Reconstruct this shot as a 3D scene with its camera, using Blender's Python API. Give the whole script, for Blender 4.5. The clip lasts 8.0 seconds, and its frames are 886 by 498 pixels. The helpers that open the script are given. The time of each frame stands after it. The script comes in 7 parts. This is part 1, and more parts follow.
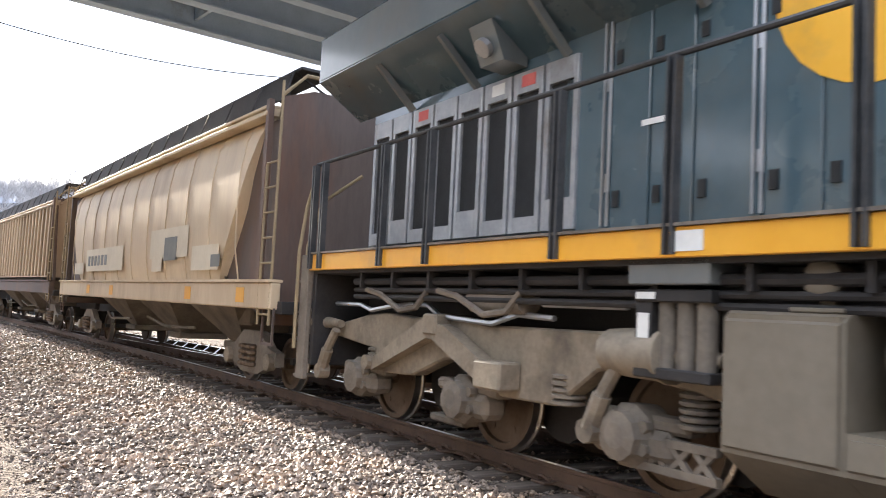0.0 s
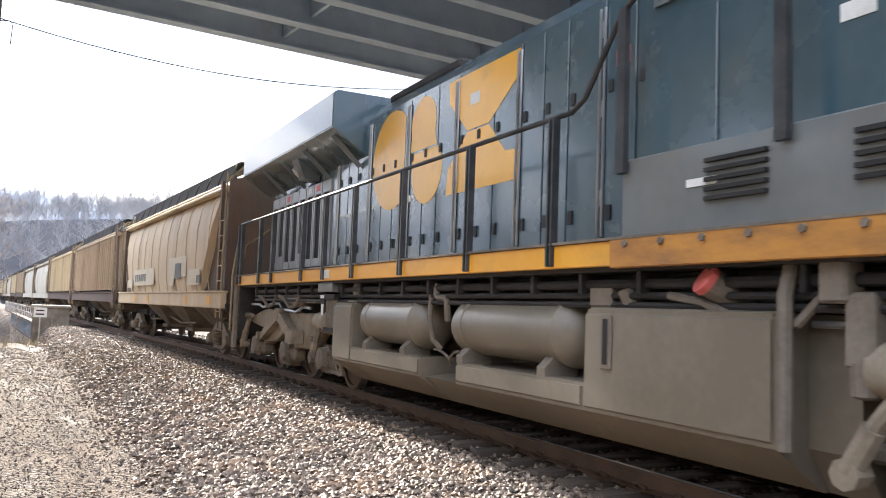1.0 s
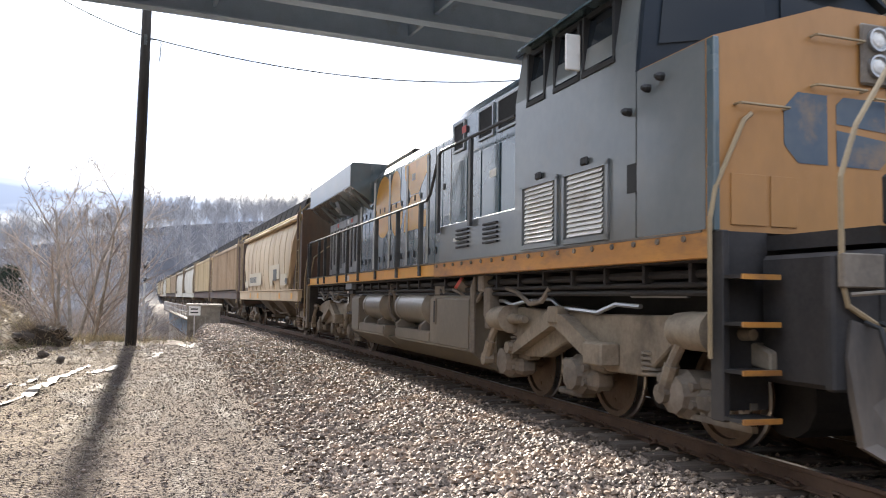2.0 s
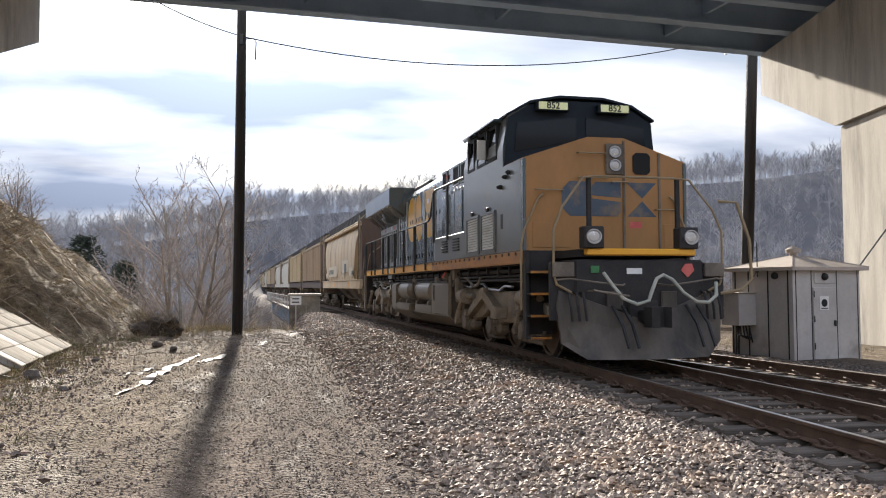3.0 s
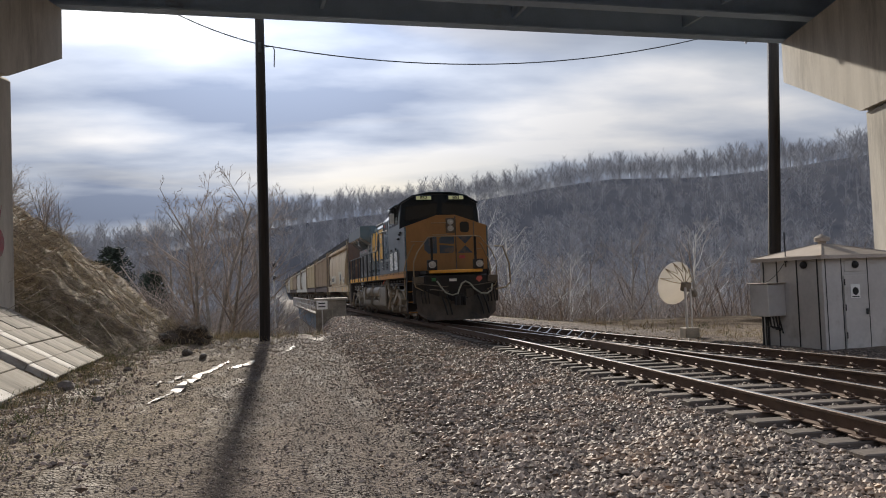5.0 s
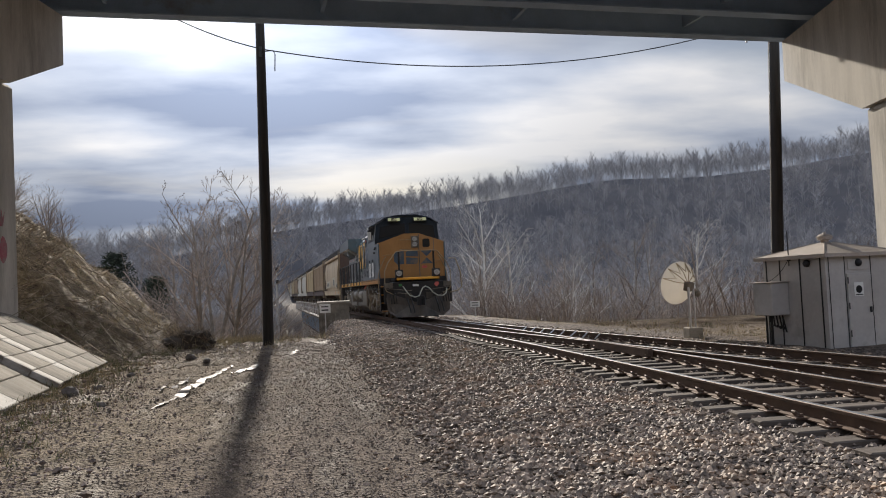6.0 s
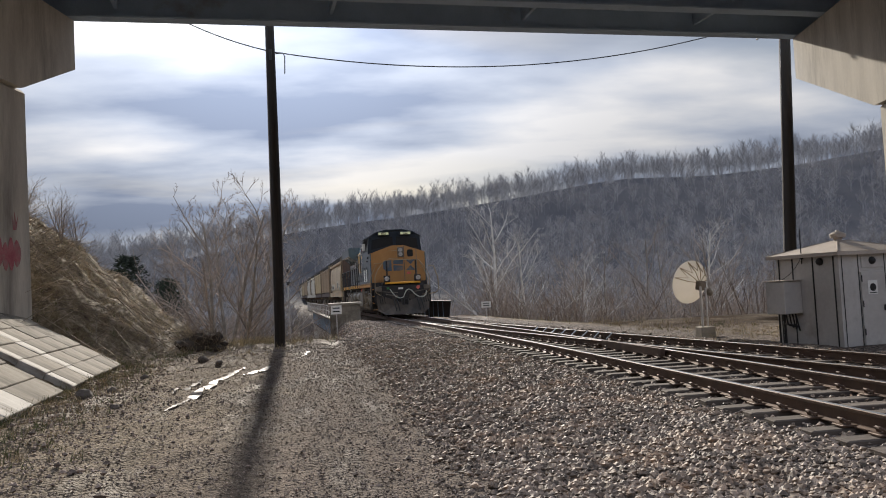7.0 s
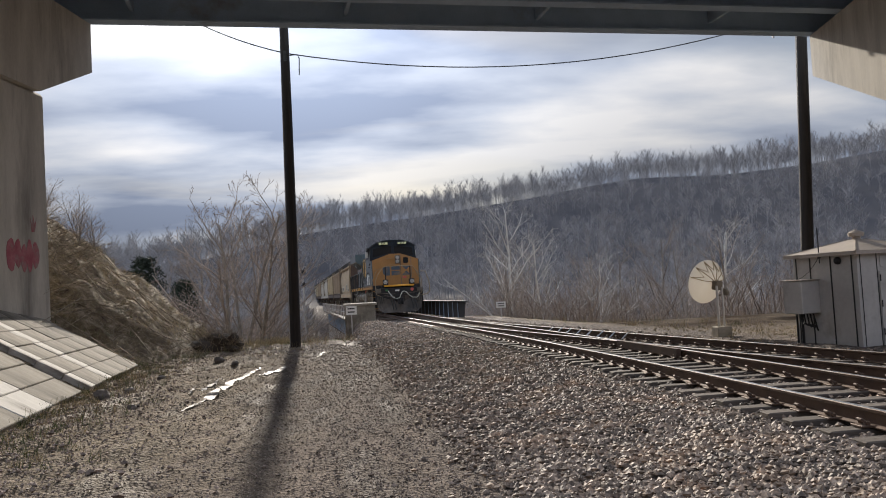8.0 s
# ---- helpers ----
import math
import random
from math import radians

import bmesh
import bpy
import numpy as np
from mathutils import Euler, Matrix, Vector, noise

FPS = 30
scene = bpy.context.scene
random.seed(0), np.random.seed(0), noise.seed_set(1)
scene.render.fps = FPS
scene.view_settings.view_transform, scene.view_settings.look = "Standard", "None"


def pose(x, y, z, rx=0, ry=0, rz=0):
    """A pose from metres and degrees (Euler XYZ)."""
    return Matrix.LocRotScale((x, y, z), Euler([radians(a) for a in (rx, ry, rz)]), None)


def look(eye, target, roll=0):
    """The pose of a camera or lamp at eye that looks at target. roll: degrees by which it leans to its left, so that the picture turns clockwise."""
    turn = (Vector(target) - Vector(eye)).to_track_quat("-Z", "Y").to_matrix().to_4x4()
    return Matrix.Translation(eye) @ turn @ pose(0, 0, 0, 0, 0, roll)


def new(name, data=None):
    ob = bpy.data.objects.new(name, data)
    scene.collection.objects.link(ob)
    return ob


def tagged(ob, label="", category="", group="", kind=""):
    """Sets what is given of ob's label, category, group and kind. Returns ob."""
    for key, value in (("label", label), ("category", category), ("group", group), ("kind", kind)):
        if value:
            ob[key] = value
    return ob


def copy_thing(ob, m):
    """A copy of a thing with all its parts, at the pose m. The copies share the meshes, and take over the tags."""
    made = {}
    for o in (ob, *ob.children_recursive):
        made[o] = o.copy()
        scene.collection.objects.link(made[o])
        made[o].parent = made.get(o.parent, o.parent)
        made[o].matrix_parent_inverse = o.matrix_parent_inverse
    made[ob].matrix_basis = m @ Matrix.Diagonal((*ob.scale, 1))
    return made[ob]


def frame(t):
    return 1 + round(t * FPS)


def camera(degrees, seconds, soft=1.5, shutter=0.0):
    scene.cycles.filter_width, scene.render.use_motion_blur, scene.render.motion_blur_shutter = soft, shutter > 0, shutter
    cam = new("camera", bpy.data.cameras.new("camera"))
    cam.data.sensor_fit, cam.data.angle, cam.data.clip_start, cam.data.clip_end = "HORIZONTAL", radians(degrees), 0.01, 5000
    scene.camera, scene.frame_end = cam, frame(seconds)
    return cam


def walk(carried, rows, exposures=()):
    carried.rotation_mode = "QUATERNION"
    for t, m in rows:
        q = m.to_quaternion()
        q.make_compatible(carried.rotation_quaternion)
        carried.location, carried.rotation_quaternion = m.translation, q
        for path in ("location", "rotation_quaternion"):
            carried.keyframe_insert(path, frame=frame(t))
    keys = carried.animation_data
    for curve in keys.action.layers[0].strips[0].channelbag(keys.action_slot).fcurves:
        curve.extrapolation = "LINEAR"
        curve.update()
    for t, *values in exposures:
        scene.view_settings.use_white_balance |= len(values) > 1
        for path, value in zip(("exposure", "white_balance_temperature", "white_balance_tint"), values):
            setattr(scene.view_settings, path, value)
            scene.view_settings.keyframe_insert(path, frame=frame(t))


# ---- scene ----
cam = camera(57.8, 8.0, soft=1.0, shutter=0.12)

EYE = (0.0, 0.0, 1.713)
PATH = [
    (0.0, -32.29, 4.29, -2.85), (0.5, -29.73, 4.39, -2.51), (1.0, -26.00, 4.45, -2.11),
    (2.5, -12.53, 3.09, -0.30), (3.0, -9.82, 2.61, 0.27), (3.5, -8.36, 2.42, 0.88),
    (4.0, -7.91, 2.47, 1.31), (4.5, -7.95, 2.57, 1.68), (6.0, -7.84, 2.84, 2.64),
    (6.5, -7.53, 2.88, 2.84), (7.0, -7.06, 2.93, 3.01), (7.5, -6.54, 2.96, 3.08),
    (8.0, -6.01, 3.01, 3.16)]
EXPOSURE = [(t, e, 6250, 10) for t, e in ((0.0, 2.75), (1.0, 2.55), (2.5, 1.85), (3.0, 1.55), (3.5, 1.25), (4.5, 0.84), (6.0, 0.74), (8.0, 0.74))]
walk(cam, [(t, pose(*EYE, 90 + pitch, roll, yaw)) for t, yaw, pitch, roll in PATH], EXPOSURE)

# ---- sky and sun: low winter sun ahead, broken cloud ----
SUN_AZ, SUN_EL = radians(-3.2), radians(23.7)
world = bpy.data.worlds.new("sky")
scene.world = world
world.use_nodes = True


def build_sky():
    nt = world.node_tree
    nt.nodes.clear()
    N = nt.nodes.new
    sky = N("ShaderNodeTexSky")
    sky.sky_type = "NISHITA"
    sky.sun_disc = False
    sky.sun_elevation, sky.sun_rotation = SUN_EL, SUN_AZ
    sky.air_density, sky.dust_density = 1.0, 1.0
    tc = N("ShaderNodeTexCoord")
    # cloud layer: the direction met with a flat layer overhead
    sep = N("ShaderNodeSeparateXYZ")
    nt.links.new(tc.outputs["Generated"], sep.inputs[0])
    up = N("ShaderNodeMath"); up.operation = "ADD"; up.inputs[1].default_value = 0.12
    nt.links.new(sep.outputs["Z"], up.inputs[0])
    mx = N("ShaderNodeMath"); mx.operation = "MAXIMUM"; mx.inputs[1].default_value = 0.03
    nt.links.new(up.outputs[0], mx.inputs[0])
    dx = N("ShaderNodeMath"); dx.operation = "DIVIDE"
    dy = N("ShaderNodeMath"); dy.operation = "DIVIDE"
    for d, k in ((dx, "X"), (dy, "Y")):
        nt.links.new(sep.outputs[k], d.inputs[0])
        nt.links.new(mx.outputs[0], d.inputs[1])
    comb = N("ShaderNodeCombineXYZ")
    nt.links.new(dx.outputs[0], comb.inputs[0])
    nt.links.new(dy.outputs[0], comb.inputs[1])
    mp = N("ShaderNodeMapping")
    mp.inputs["Location"].default_value = (3.1, 1.7, 0.4)
    mp.inputs["Scale"].default_value = (0.6, 0.95, 1)
    nt.links.new(comb.outputs[0], mp.inputs[0])
    n1 = N("ShaderNodeTexNoise")
    n1.inputs["Scale"].default_value, n1.inputs["Detail"].default_value, n1.inputs["Roughness"].default_value = 0.75, 6, 0.45
    n1.inputs["Distortion"].default_value = 0.6
    nt.links.new(mp.outputs[0], n1.inputs["Vector"])
    n2 = N("ShaderNodeTexNoise")
    n2.inputs["Scale"].default_value, n2.inputs["Detail"].default_value, n2.inputs["Roughness"].default_value = 1.5, 6, 0.48
    nt.links.new(mp.outputs[0], n2.inputs["Vector"])
    cover = N("ShaderNodeValToRGB")
    cover.color_ramp.elements[0].position, cover.color_ramp.elements[1].position = 0.28, 0.47
    nt.links.new(n1.outputs["Fac"], cover.inputs[0])
    # nearness to the sun brightens the cloud
    dot = N("ShaderNodeVectorMath"); dot.operation = "DOT_PRODUCT"
    dot.inputs[1].default_value = (math.sin(SUN_AZ) * math.cos(SUN_EL), math.cos(SUN_AZ) * math.cos(SUN_EL), math.sin(SUN_EL))
    nrm = N("ShaderNodeVectorMath"); nrm.operation = "NORMALIZE"
    nt.links.new(tc.outputs["Generated"], nrm.inputs[0])
    nt.links.new(nrm.outputs[0], dot.inputs[0])
    glow = N("ShaderNodeMapRange")
    glow.inputs["From Min"].default_value, glow.inputs["From Max"].default_value = 0.80, 1.0
    glow.inputs["To Min"].default_value, glow.inputs["To Max"].default_value = 0.0, 1.0
    nt.links.new(dot.outputs["Value"], glow.inputs["Value"])
    gp = N("ShaderNodeMath"); gp.operation = "POWER"; gp.inputs[1].default_value = 4.0
    nt.links.new(glow.outputs["Result"], gp.inputs[0])
    tone = N("ShaderNodeValToRGB")
    e = tone.color_ramp.elements
    e[0].position, e[0].color = 0.38, (0.33, 0.38, 0.50, 1)
    e[1].position, e[1].color = 0.68, (1.0, 0.97, 0.95, 1)
    mid = e.new(0.52); mid.color = (0.60, 0.64, 0.73, 1)
    nt.links.new(n2.outputs["Fac"], tone.inputs[0])
    gs = N("ShaderNodeMath"); gs.operation = "MULTIPLY_ADD"
    gs.inputs[1].default_value, gs.inputs[2].default_value = CLOUD_GLOW, CLOUD
    nt.links.new(gp.outputs[0], gs.inputs[0])
    # an overcast sky is darker towards the horizon than overhead
    grad = N("ShaderNodeMapRange")
    grad.inputs["From Min"].default_value, grad.inputs["From Max"].default_value = 0.0, 1.0
    grad.inputs["To Min"].default_value, grad.inputs["To Max"].default_value = 0.50, 2.7
    nt.links.new(sep.outputs["Z"], grad.inputs["Value"])
    gm = N("ShaderNodeMath"); gm.operation = "MULTIPLY"
    nt.links.new(gs.outputs[0], gm.inputs[0])
    nt.links.new(grad.outputs["Result"], gm.inputs[1])
    cl = N("ShaderNodeVectorMath"); cl.operation = "SCALE"
    nt.links.new(tone.outputs[0], cl.inputs[0])
    nt.links.new(gm.outputs[0], cl.inputs["Scale"])
    sk = N("ShaderNodeVectorMath"); sk.operation = "SCALE"
    sk.inputs["Scale"].default_value = SKY
    nt.links.new(sky.outputs[0], sk.inputs[0])
    mix = N("ShaderNodeMix"); mix.data_type = "RGBA"
    nt.links.new(cover.outputs[0], mix.inputs[0])
    nt.links.new(sk.outputs[0], mix.inputs[6])
    nt.links.new(cl.outputs[0], mix.inputs[7])
    bg = N("ShaderNodeBackground")
    bg.inputs["Strength"].default_value = 1.0
    nt.links.new(mix.outputs[2], bg.inputs["Color"])
    out = N("ShaderNodeOutputWorld")
    nt.links.new(bg.outputs[0], out.inputs[0])


SKY, CLOUD, CLOUD_GLOW = 0.028, 0.47, 0.50
build_sky()
sun = new("sun", bpy.data.lights.new("sun", "SUN"))
sun.data.energy, sun.data.angle, sun.data.color = 3.5, radians(1.0), (1.0, 0.89, 0.74)
sun.matrix_world = look((0, 0, 60), (-60 * math.sin(SUN_AZ) * math.cos(SUN_EL), -60 * math.cos(SUN_AZ) * math.cos(SUN_EL), 60 - 60 * math.sin(SUN_EL)))


# ---- materials ----
def surface(name, c1, c2, scale=4.0, rough=0.7, metal=0.0, bump=0.15, fine=40.0, dirt=None, dirt_scale=0.6,
            dirt_at=(0.5, 0.7), stretch=(1, 1, 1), vary=0.0, spec=0.5, rough2=None, coat=0.0):
    """A worn surface: two colours mixed by coarse noise, fine grain, patches of dirt, relief."""
    m = bpy.data.materials.new(name)
    m.use_nodes = True
    nt = m.node_tree
    b = nt.nodes["Principled BSDF"]
    N, L = nt.nodes.new, nt.links.new
    tc = N("ShaderNodeTexCoord")
    mp = N("ShaderNodeMapping")
    mp.inputs["Scale"].default_value = stretch
    L(tc.outputs["Object"], mp.inputs[0])
    n1 = N("ShaderNodeTexNoise")
    n1.inputs["Scale"].default_value, n1.inputs["Detail"].default_value, n1.inputs["Roughness"].default_value = scale, 6, 0.6
    L(mp.outputs[0], n1.inputs["Vector"])
    n2 = N("ShaderNodeTexNoise")
    n2.inputs["Scale"].default_value, n2.inputs["Detail"].default_value = fine, 3
    L(mp.outputs[0], n2.inputs["Vector"])
    r1 = N("ShaderNodeValToRGB")
    r1.color_ramp.elements[0].position, r1.color_ramp.elements[1].position = 0.35, 0.65
    r1.color_ramp.elements[0].color, r1.color_ramp.elements[1].color = (*c1, 1), (*c2, 1)
    add = N("ShaderNodeMath"); add.operation = "MULTIPLY_ADD"; add.inputs[1].default_value = 0.3
    L(n2.outputs["Fac"], add.inputs[0])
    sub = N("ShaderNodeMath"); sub.operation = "SUBTRACT"; sub.inputs[1].default_value = 0.15
    L(n1.outputs["Fac"], sub.inputs[0])
    L(sub.outputs[0], add.inputs[2])
    L(add.outputs[0], r1.inputs[0])
    col = r1.outputs[0]
    if dirt:
        n3 = N("ShaderNodeTexNoise")
        n3.inputs["Scale"].default_value, n3.inputs["Detail"].default_value, n3.inputs["Roughness"].default_value = dirt_scale, 8, 0.65
        L(mp.outputs[0], n3.inputs["Vector"])
        r3 = N("ShaderNodeMapRange")
        r3.inputs["From Min"].default_value, r3.inputs["From Max"].default_value = dirt_at
        L(n3.outputs["Fac"], r3.inputs["Value"])
        mix = N("ShaderNodeMix"); mix.data_type = "RGBA"
        L(r3.outputs["Result"], mix.inputs[0])
        L(col, mix.inputs[6])
        mix.inputs[7].default_value = (*dirt, 1)
        col = mix.outputs[2]
    if vary:
        oi = N("ShaderNodeObjectInfo")
        mr = N("ShaderNodeMapRange")
        mr.inputs["To Min"].default_value, mr.inputs["To Max"].default_value = 1 - vary, 1 + vary
        L(oi.outputs["Random"], mr.inputs["Value"])
        geo = N("ShaderNodeNewGeometry")
        mr2 = N("ShaderNodeMapRange")
        mr2.inputs["To Min"].default_value, mr2.inputs["To Max"].default_value = 1 - vary, 1 + vary
        L(geo.outputs["Random Per Island"], mr2.inputs["Value"])
        mm = N("ShaderNodeMath"); mm.operation = "MULTIPLY"
        L(mr.outputs["Result"], mm.inputs[0]); L(mr2.outputs["Result"], mm.inputs[1])
        sc = N("ShaderNodeVectorMath"); sc.operation = "SCALE"
        L(col, sc.inputs[0]); L(mm.outputs[0], sc.inputs["Scale"])
        col = sc.outputs[0]
    L(col, b.inputs["Base Color"])
    rr = N("ShaderNodeMapRange")
    rr.inputs["To Min"].default_value, rr.inputs["To Max"].default_value = max(rough - 0.12, 0.03), min(rough + 0.12, 1)
    L(n1.outputs["Fac"], rr.inputs["Value"])
    L(rr.outputs["Result"], b.inputs["Roughness"])
    b.inputs["Metallic"].default_value = metal
    b.inputs["Specular IOR Level"].default_value = spec
    if coat:
        b.inputs["Coat Weight"].default_value, b.inputs["Coat Roughness"].default_value = coat, 0.12
    if bump:
        bp = N("ShaderNodeBump")
        bp.inputs["Strength"].default_value, bp.inputs["Distance"].default_value = bump, 0.02
        L(add.outputs[0], bp.inputs["Height"])
        L(bp.outputs[0], b.inputs["Normal"])
    return m


def shell_paint(*args):
    """Painted thin shell through which some daylight passes."""
    m = surface(*args)
    nt = m.node_tree
    tr = nt.nodes.new("ShaderNodeBsdfTranslucent")
    tr.inputs["Color"].default_value = (0.78, 0.74, 0.68, 1)
    mx = nt.nodes.new("ShaderNodeMixShader")
    mx.inputs[0].default_value = 0.45
    nt.links.new(nt.nodes["Principled BSDF"].outputs[0], mx.inputs[1])
    nt.links.new(tr.outputs[0], mx.inputs[2])
    nt.links.new(mx.outputs[0], nt.nodes["Material Output"].inputs["Surface"])
    return m


def glowing(name, colour, strength):
    m = bpy.data.materials.new(name)
    m.use_nodes = True
    b = m.node_tree.nodes["Principled BSDF"]
    b.inputs["Base Color"].default_value = (*colour, 1)
    b.inputs["Emission Color"].default_value, b.inputs["Emission Strength"].default_value = (*colour, 1), strength
    return m


def glass(name, colour):
    m = bpy.data.materials.new(name)
    m.use_nodes = True
    b = m.node_tree.nodes["Principled BSDF"]
    b.inputs["Base Color"].default_value = (*colour, 1)
    b.inputs["Roughness"].default_value = 0.06
    b.inputs["Specular IOR Level"].default_value = 0.3
    return m


CONCRETE = surface("weathered_concrete", (0.50, 0.465, 0.41), (0.68, 0.64, 0.57), 1.2, 0.88, 0, 0.25, 30, (0.16, 0.14, 0.12), 0.7, (0.52, 0.78), (1.3, 1.3, 0.22))
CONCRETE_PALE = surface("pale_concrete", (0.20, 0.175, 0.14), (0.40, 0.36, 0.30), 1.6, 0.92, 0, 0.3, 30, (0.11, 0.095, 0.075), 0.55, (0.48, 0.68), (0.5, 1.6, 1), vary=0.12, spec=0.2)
# lighter copy of the paving concrete: stripes of sunlight painted as colour
SUNLIT_STRIPE = surface("sunlit_stripe_concrete", (0.46, 0.43, 0.39), (0.66, 0.63, 0.58), 1.6, 0.85, 0, 0.25, 30, (0.20, 0.175, 0.145), 0.8, (0.52, 0.66), (0.4, 1.6, 1), spec=0.3)
# blue-grey paint, with veiling haze added as a lighter, bluer colour
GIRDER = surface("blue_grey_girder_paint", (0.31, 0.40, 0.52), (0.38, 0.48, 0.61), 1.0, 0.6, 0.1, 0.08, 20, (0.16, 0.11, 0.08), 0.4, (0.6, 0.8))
# concrete tinted blue: the haze under the deck is in its colour
DECK = surface("haze_blued_deck_concrete", (0.42, 0.46, 0.52), (0.52, 0.55, 0.60), 0.6, 0.9, 0, 0.15, 20)
RAIL = surface("rusty_rail_steel", (0.085, 0.055, 0.040), (0.15, 0.095, 0.065), 3.0, 0.62, 0.4, 0.2, 60)
RAIL_TOP = surface("polished_rail_head", (0.46, 0.46, 0.46), (0.62, 0.62, 0.62), 2.0, 0.30, 1.0, 0.03, 40, stretch=(1, 0.1, 1))
TIE = surface("tie_timber", (0.055, 0.042, 0.033), (0.125, 0.10, 0.08), 3.0, 0.88, 0, 0.5, 25, stretch=(0.3, 3, 3), vary=0.3)
POLE = surface("creosoted_pole_wood", (0.018, 0.016, 0.016), (0.045, 0.038, 0.034), 3.0, 0.85, 0, 0.4, 20, stretch=(3, 3, 0.15))
HUT_METAL = surface("galvanised_hut_sheet", (0.44, 0.42, 0.40), (0.54, 0.52, 0.49), 1.2, 0.45, 0.3, 0.05, 12, (0.24, 0.21, 0.18), 0.9, (0.55, 0.8))
HUT_ROOF = surface("hut_roof_sheet", (0.40, 0.34, 0.29), (0.48, 0.42, 0.36), 1.4, 0.6, 0.2, 0.08, 20, (0.22, 0.15, 0.10), 0.9, (0.5, 0.8))
BLUE = surface("dark_blue_loco_paint", (0.050, 0.090, 0.110), (0.075, 0.118, 0.138), 0.8, 0.26, 0.0, 0.02, 5, (0.11, 0.095, 0.07), 0.5, (0.52, 0.9), coat=1.0)
GREY_BLUE = surface("faded_grey_loco_paint", (0.115, 0.132, 0.136), (0.155, 0.168, 0.166), 0.8, 0.36, 0.0, 0.02, 8, (0.17, 0.14, 0.10), 0.6, (0.5, 0.9), coat=0.7)
YELLOW = surface("yellow_loco_paint", (0.78, 0.37, 0.025), (0.85, 0.43, 0.04), 0.8, 0.4, 0.0, 0.02, 8, (0.42, 0.21, 0.07), 0.7, (0.52, 0.85), coat=0.2)
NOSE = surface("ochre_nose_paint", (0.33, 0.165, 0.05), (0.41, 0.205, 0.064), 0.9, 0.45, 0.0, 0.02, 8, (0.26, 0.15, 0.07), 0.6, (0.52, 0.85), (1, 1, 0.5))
UNDER = surface("dusty_underframe", (0.13, 0.108, 0.082), (0.22, 0.185, 0.145), 1.6, 0.8, 0.0, 0.2, 25, (0.05, 0.045, 0.04), 1.2, (0.5, 0.8))
BOGIE = surface("dusty_truck_casting", (0.20, 0.162, 0.115), (0.30, 0.25, 0.185), 2.0, 0.75, 0.0, 0.3, 25, (0.065, 0.052, 0.04), 1.6, (0.46, 0.72))
DARK = surface("sooty_black_steel", (0.018, 0.017, 0.017), (0.040, 0.036, 0.034), 2.0, 0.7, 0.1, 0.15, 25)
PLOW = surface("grey_black_plow_paint", (0.030, 0.027, 0.025), (0.056, 0.050, 0.045), 2.2, 0.75, 0.0, 0.15, 20, (0.16, 0.13, 0.10), 0.9, (0.45, 0.75), (1, 1, 0.4))
WHEEL = surface("brown_wheel_steel", (0.11, 0.075, 0.05), (0.18, 0.13, 0.09), 2.0, 0.6, 0.5, 0.1, 25)
TREAD = surface("bright_wheel_tread", (0.45, 0.43, 0.40), (0.55, 0.53, 0.50), 2.0, 0.3, 1.0, 0.02, 25)
CHROME = surface("bare_steel_trim", (0.40, 0.41, 0.42), (0.52, 0.52, 0.52), 2, 0.35, 0.8, 0.02, 20)
TANK = surface("dusty_tank_paint", (0.145, 0.122, 0.088), (0.195, 0.167, 0.126), 0.9, 0.5, 0.0, 0.03, 12, (0.25, 0.21, 0.155), 0.8, (0.52, 0.85), coat=0.25)
GRILLE = surface("bare_grille_frame", (0.30, 0.31, 0.32), (0.42, 0.42, 0.42), 3, 0.38, 0.4, 0.03, 20, (0.14, 0.12, 0.10), 1.5, (0.55, 0.8))
CAB_BLUE = surface("matt_dark_blue_paint", (0.010, 0.017, 0.026), (0.018, 0.027, 0.038), 0.8, 0.6, 0.0, 0.02, 5, (0.03, 0.028, 0.025), 0.5, (0.52, 0.9), spec=0.25)
WORN_YELLOW = surface("worn_yellow_paint", (0.40, 0.18, 0.04), (0.54, 0.25, 0.05), 1.5, 0.5, 0.0, 0.05, 14, (0.22, 0.11, 0.05), 1.6, (0.48, 0.7), (1, 0.6, 2))


# ---- mesh helpers ----
def thing(name, label, category, group="", kind="", at=None):
    ob = new(name)
    ob.empty_display_size = 0.3
    tagged(ob, label, category, group, kind)
    if at is not None:
        ob.matrix_basis = at
    return ob


def mesh_of(name, bm, mats, smooth=False):
    me = bpy.data.meshes.new(name)
    bm.normal_update()
    bm.to_mesh(me)
    bm.free()
    for m in (mats if isinstance(mats, (list, tuple)) else [mats]):
        me.materials.append(m)
    if smooth:
        for p in me.polygons:
            p.use_smooth = True
        me.set_sharp_from_angle(angle=radians(35))
    return me


def part(name, bm, mats, parent=None, label="", smooth=False, at=None):
    ob = new(name, mesh_of(name, bm, mats, smooth))
    if parent is not None:
        ob.parent = parent
    if at is not None:
        ob.matrix_basis = at
    if label:
        tagged(ob, label)
    return ob


